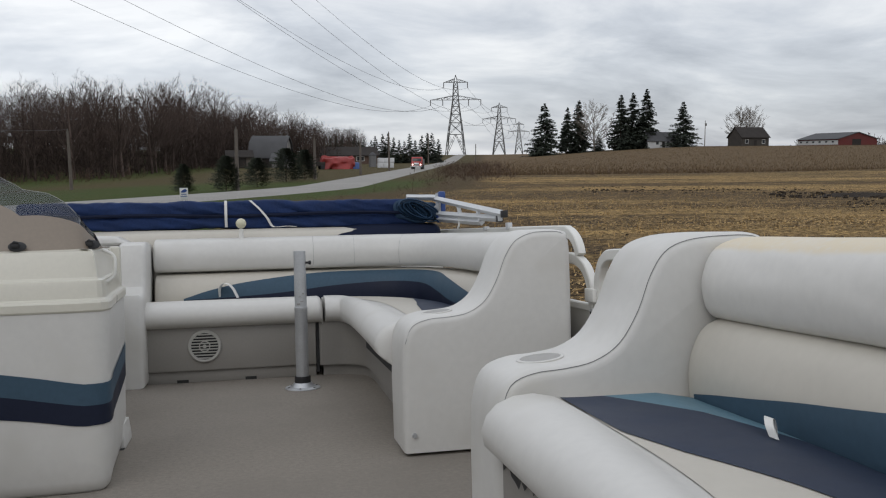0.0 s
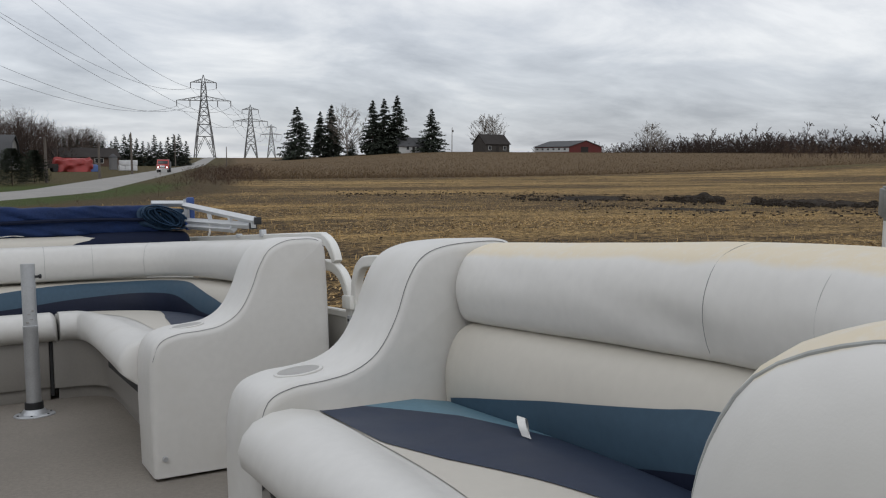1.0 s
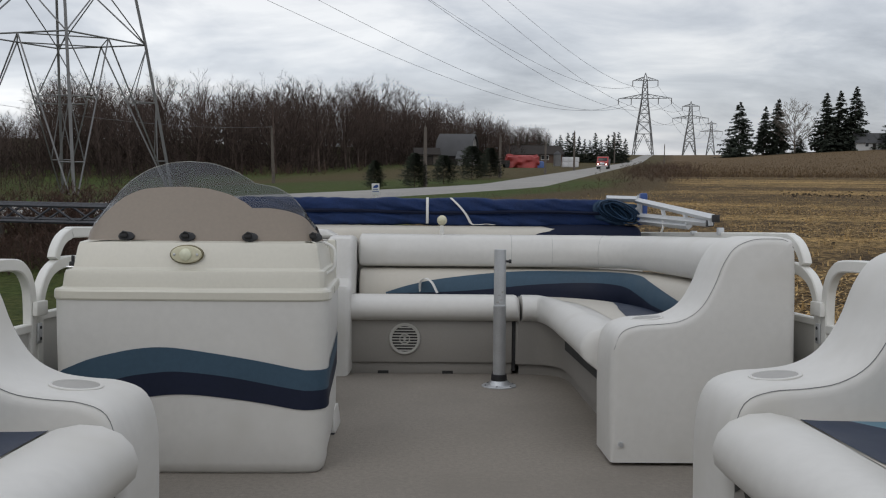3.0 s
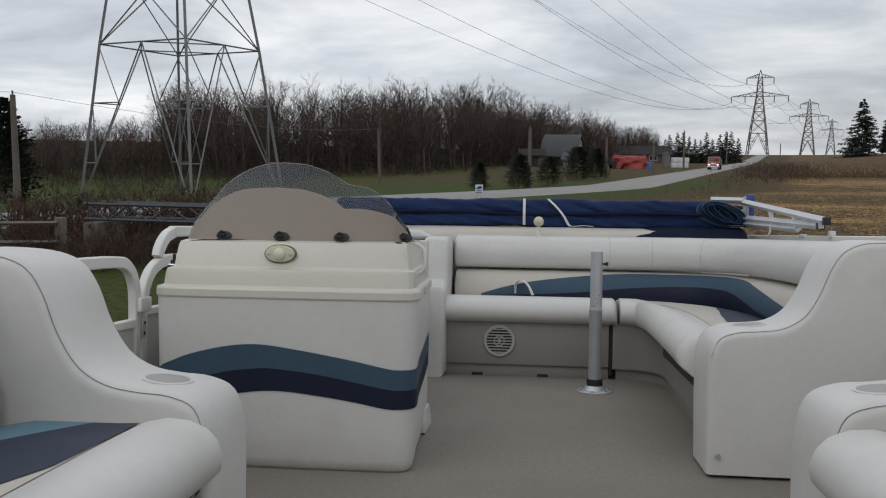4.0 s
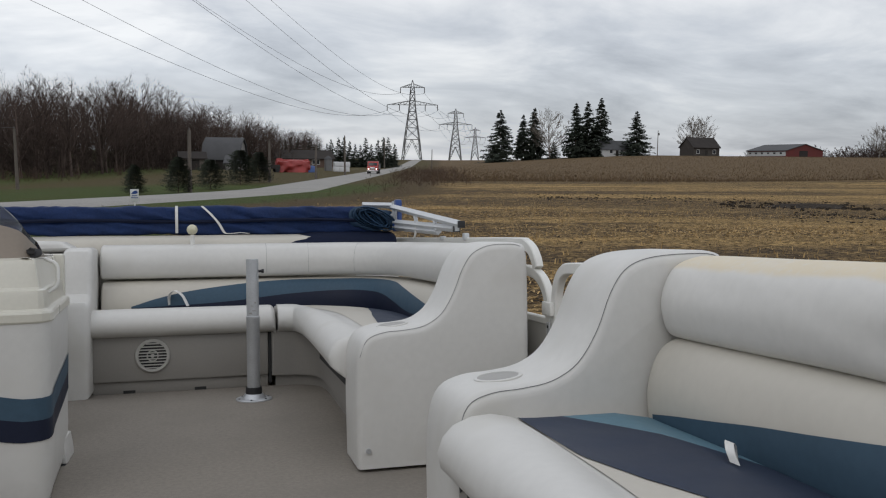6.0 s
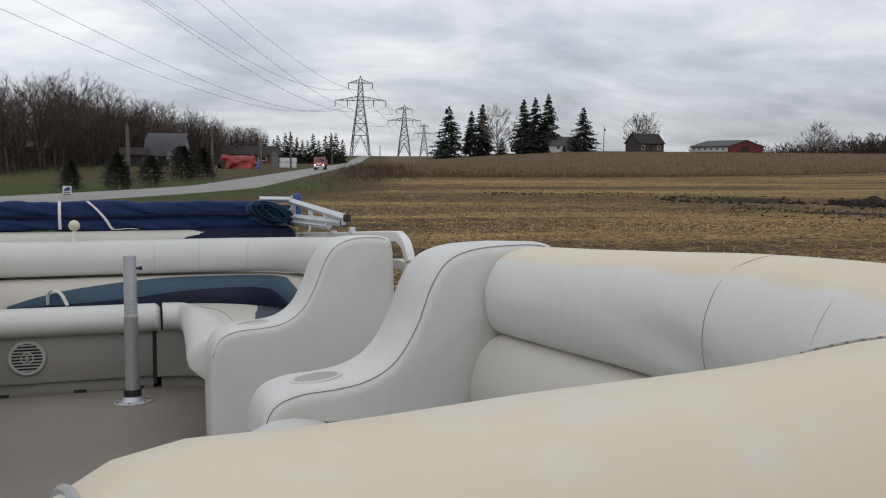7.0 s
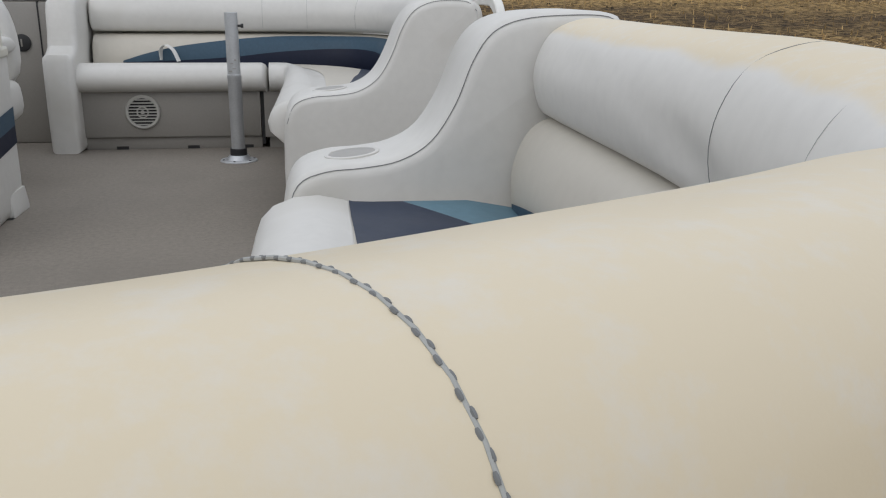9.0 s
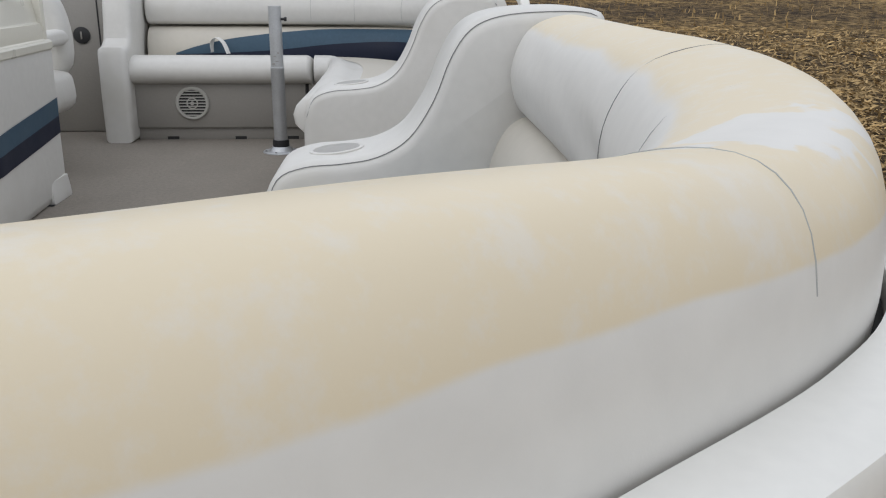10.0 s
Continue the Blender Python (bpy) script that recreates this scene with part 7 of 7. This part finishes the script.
for dx in (0.0, 0.98, 1.96):
    for dz in (0.0, 0.92):
        x, y, z = at(8.55, 160)
        x += dx + (0.08 if dz else 0)
        bale = thing("wrapped_bale", "white plastic-wrapped square hay bale in a stack", "hay bale", (x, y, z + dz), on=W0, group="wrapped bales")
        part("bale", moved(box(-0.48, 0.48, -0.9, 0.9, 0, 0.91, 0.09, 3), Matrix.Translation((x, y, z + dz))), BALE_WRAP, bale)
x, y, z = at(8.05, 172)
grain_bin = thing("feed_bin", "small round grey steel feed bin in the farmyard", "bin", (x, y, z), on=W0, turn=5)
part("drum", disc_stack(0, 0, [(-0.2, 0.75), (2.3, 0.75), (2.3, 0.70)], 20), STEEL, grain_bin)
part("cone_roof", disc_stack(0, 0, [(2.28, 0.82), (2.36, 0.80), (2.95, 0.14), (3.0, 0.01)], 20), ROOF_GREY, grain_bin)
# ---- utility poles ----
def utility_pole(deg, d, h, lean=0.0, arm=False):
    x, y, z = at(deg, d)
    P = thing("utility_pole", "weathered grey wooden utility pole by the road", "utility pole", (x, y, z), on=W0, group="utility poles")
    part("pole", tube([(x, y, z - 0.3), (x + lean * h, y, z + h)], [0.15, 0.10], 10), OLD_WOOD, P)
    part("insulator", disc_stack(x + lean * h, y, [(z + h - 0.02, 0.03), (z + h + 0.1, 0.04), (z + h + 0.18, 0.02)], 8), INSULATOR, P)
    if arm:
        part("transformer", disc_stack(x + 0.35, y, [(z + h - 1.6, 0.001), (z + h - 1.6, 0.22), (z + h - 0.8, 0.22), (z + h - 0.75, 0.001)], 12), STEEL, P, "grey pole transformer")
    return Vector((x + lean * h, y, z + h + 0.1))


p1 = utility_pole(-32.9, 38, 4.35, 0.0)
p2 = utility_pole(-10.7, 78, 4.9, -0.02)
p3 = utility_pole(-0.75, 58, 4.0, 0.0)
p4 = utility_pole(4.25, 84, 3.9, 0.0)
p5 = utility_pole(7.25, 100, 3.8)
p6 = utility_pole(9.15, 118, 5.4, -0.01)
p7 = utility_pole(11.75, 200, 7.2)
p8 = utility_pole(14.9, 230, 5.2)
p9 = utility_pole(29.6, 300, 8.5, 0.0, True)
for a, c in ((p1 + Vector((-30, -22, 2)), p1), (p1, p2)):
    pts = [a.lerp(c, t) - Vector((0, 0, 0.6 * 4 * t * (1 - t))) for t in np.linspace(0, 1, 16)]
    single("phone_line", tube(pts, 0.008, 4), WIRE, "thin dark roadside telephone wire", "cable", on=W0, base=tuple(a), group="roadside wires")

# ---- roadside sign ----
x, y, z = at(-4.1, 36)
sign = thing("roadside_sign", "small white roadside sign with a blue emblem", "sign", (x, y, z), on=W0, turn=2)
part("post", box(-0.03, 0.03, 0.0, 0.05, -0.2, 0.45), WHITE_METAL, sign)
part("board", box(-0.16, 0.16, -0.03, 0.0, 0.26, 0.74, 0.006), TRIM, sign, "white board")
part("emblem", slab(loop2([(-0.11, 0.56), (-0.05, 0.65), (0.07, 0.69), (0.12, 0.62), (0.05, 0.56)], 4), -0.036, -0.031, 0), BLUE_PLASTIC, sign, "blue emblem")
for k, w in enumerate((0.10, 0.13)):
    part("bar", box(-w, w, -0.036, -0.031, 0.47 - 0.08 * k, 0.50 - 0.08 * k), BLUE_PLASTIC, sign, "blue bar of writing")

# ---- rail fence, lying steel boom ----
x, y, z = at(-30.7, 14.8)
rails = thing("rail_fence", "old wooden rail fence beside the road", "fence", (x, y, z), on=W0, group="rail fences")
for k in range(4):
    px, py = x - 2.9 * k * 0.86, y - 2.9 * k * 0.25
    pz = ground_z(px, py)
    part("post", box(px - 0.07, px + 0.07, py - 0.07, py + 0.07, pz - 0.3, pz + 0.78, 0.012), OLD_WOOD, rails)
    if k:
        qx, qy = px + 2.9 * 0.86, py + 2.9 * 0.25
        for h in (0.12, 0.40, 0.70):
            part("rail", tube([(px, py - 0.09, pz + h), (qx, qy - 0.09, ground_z(qx, qy) + h)], 0.055, 6, 0.55), OLD_WOOD, rails)
x, y, z = at(-24.2, 15.4)
boom = thing("steel_boom", "dark blue steel lattice boom lying on blocks", "boom", (x, y, z), on=W0, turn=-6)
for zz in (0.64, 0.90):
    for yy in (-0.25, 0.25):
        part("chord", tube([(-1.5, yy, zz + 0.02), (1.7, yy, zz)], 0.032, 6), RUST_STEEL, boom)
for k in range(8):
    xx = -1.45 + k * 0.39
    for yy in (-0.25, 0.25):
        part("lacing", tube([(xx, yy, 0.64), (xx + 0.39, yy, 0.90)] if k % 2 else [(xx, yy, 0.90), (xx + 0.39, yy, 0.64)], 0.02, 5), RUST_STEEL, boom)
for xx in (-1.3, 1.3):
    part("block", box(xx - 0.15, xx + 0.15, -0.4, 0.4, -0.2, 0.61, 0.02), OLD_WOOD, boom, "timber block under the boom")

# ---- truck on the road ----
def red_truck(y, q=1.0, size=0.72):
    x = road_x(y) + q
    z = ground_z(x, y) + 0.15
    T = thing("truck", "red truck with lit headlamps driving down the gravel road", "truck", (x, y, z), on=W0, turn=-15.4)
    T.scale = (size, size, size)
    # the front looks back along the road, towards the boat
    cab = part("cab", pad([(-3.6, 0.75), (-3.62, 1.35), (-3.5, 1.55), (-2.6, 1.65), (-2.3, 2.45), (-2.15, 2.6), (-1.2, 2.6), (-1.1, 2.5), (-1.1, 0.75)], -1.15, 1.15, 0.08, 4, "yz", False), RED_PAINT, T, "red cab and bonnet")
    part("windscreen", moved(box(-0.95, 0.95, -0.02, 0.02, -0.33, 0.33, 0.01), Matrix.Translation((0, -2.47, 2.03)) @ Matrix.Rotation(radians(-22), 4, "X")), GLASS_DARK, cab, "dark windscreen")
    part("grille", box(-0.5, 0.5, -3.66, -3.6, 0.85, 1.4, 0.01), CHROME, cab, "chrome grille")
    part("bumper", box(-1.2, 1.2, -3.78, -3.6, 0.5, 0.78, 0.03), CHROME, T, "chrome bumper")
    for xx in (-0.85, 0.85):
        part("headlamp", disc_stack(xx, 1.05, [(-3.6, 0.14), (-3.66, 0.14), (-3.68, 0.10), (-3.68, 0.001)], 14, "y"), LAMP_ON, T, "lit headlamp")
    part("chassis", box(-0.5, 0.5, -3.5, 3.6, 0.6, 0.85), DARK, T)
    part("dump_box", join(box(-1.2, 1.2, -0.95, 3.7, 0.95, 1.1), box(-1.2, -1.1, -0.95, 3.7, 1.1, 2.15), box(1.1, 1.2, -0.95, 3.7, 1.1, 2.15), box(-1.2, 1.2, -0.95, -0.85, 1.1, 2.7), box(-1.2, 1.2, 3.6, 3.7, 1.1, 2.0)), STEEL, T, "grey steel dump box")
    for yy in (-2.9, 1.6, 2.8):
        for xx in (-1.0, 1.0):
            w = part("wheel", disc_stack(yy, 0.5, [(xx - 0.15, 0.2), (xx - 0.16, 0.45), (xx - 0.1, 0.5), (xx + 0.1, 0.5), (xx + 0.16, 0.45), (xx + 0.15, 0.2)], 20, "x"), BLACK_RUBBER, T)
            part("hub", disc_stack(yy, 0.5, [(xx - 0.17, 0.19), (xx + 0.17, 0.19)], 14, "x"), STEEL, w)
    return T


red_truck(132)

# ---- service pedestal beside the boat ----
x, y, z = at(58.0, 4.55)
ped = thing("service_pedestal", "white square pedestal post with a weathered grey cap", "pedestal", (x, y, z), on=W0, turn=-52)
part("post", box(-0.09, 0.09, -0.09, 0.09, -0.2, 1.57, 0.006), WHITE_METAL, ped, "white square post")
part("cap", join(box(-0.112, 0.112, -0.112, 0.112, 1.558, 1.69, 0.006), box(-0.10, 0.10, -0.10, 0.10, 1.688, 1.70, 0.004), box(-0.105, -0.085, -0.116, -0.10, 1.545, 1.56)), PED_GREY, ped, "weathered grey metal cap")
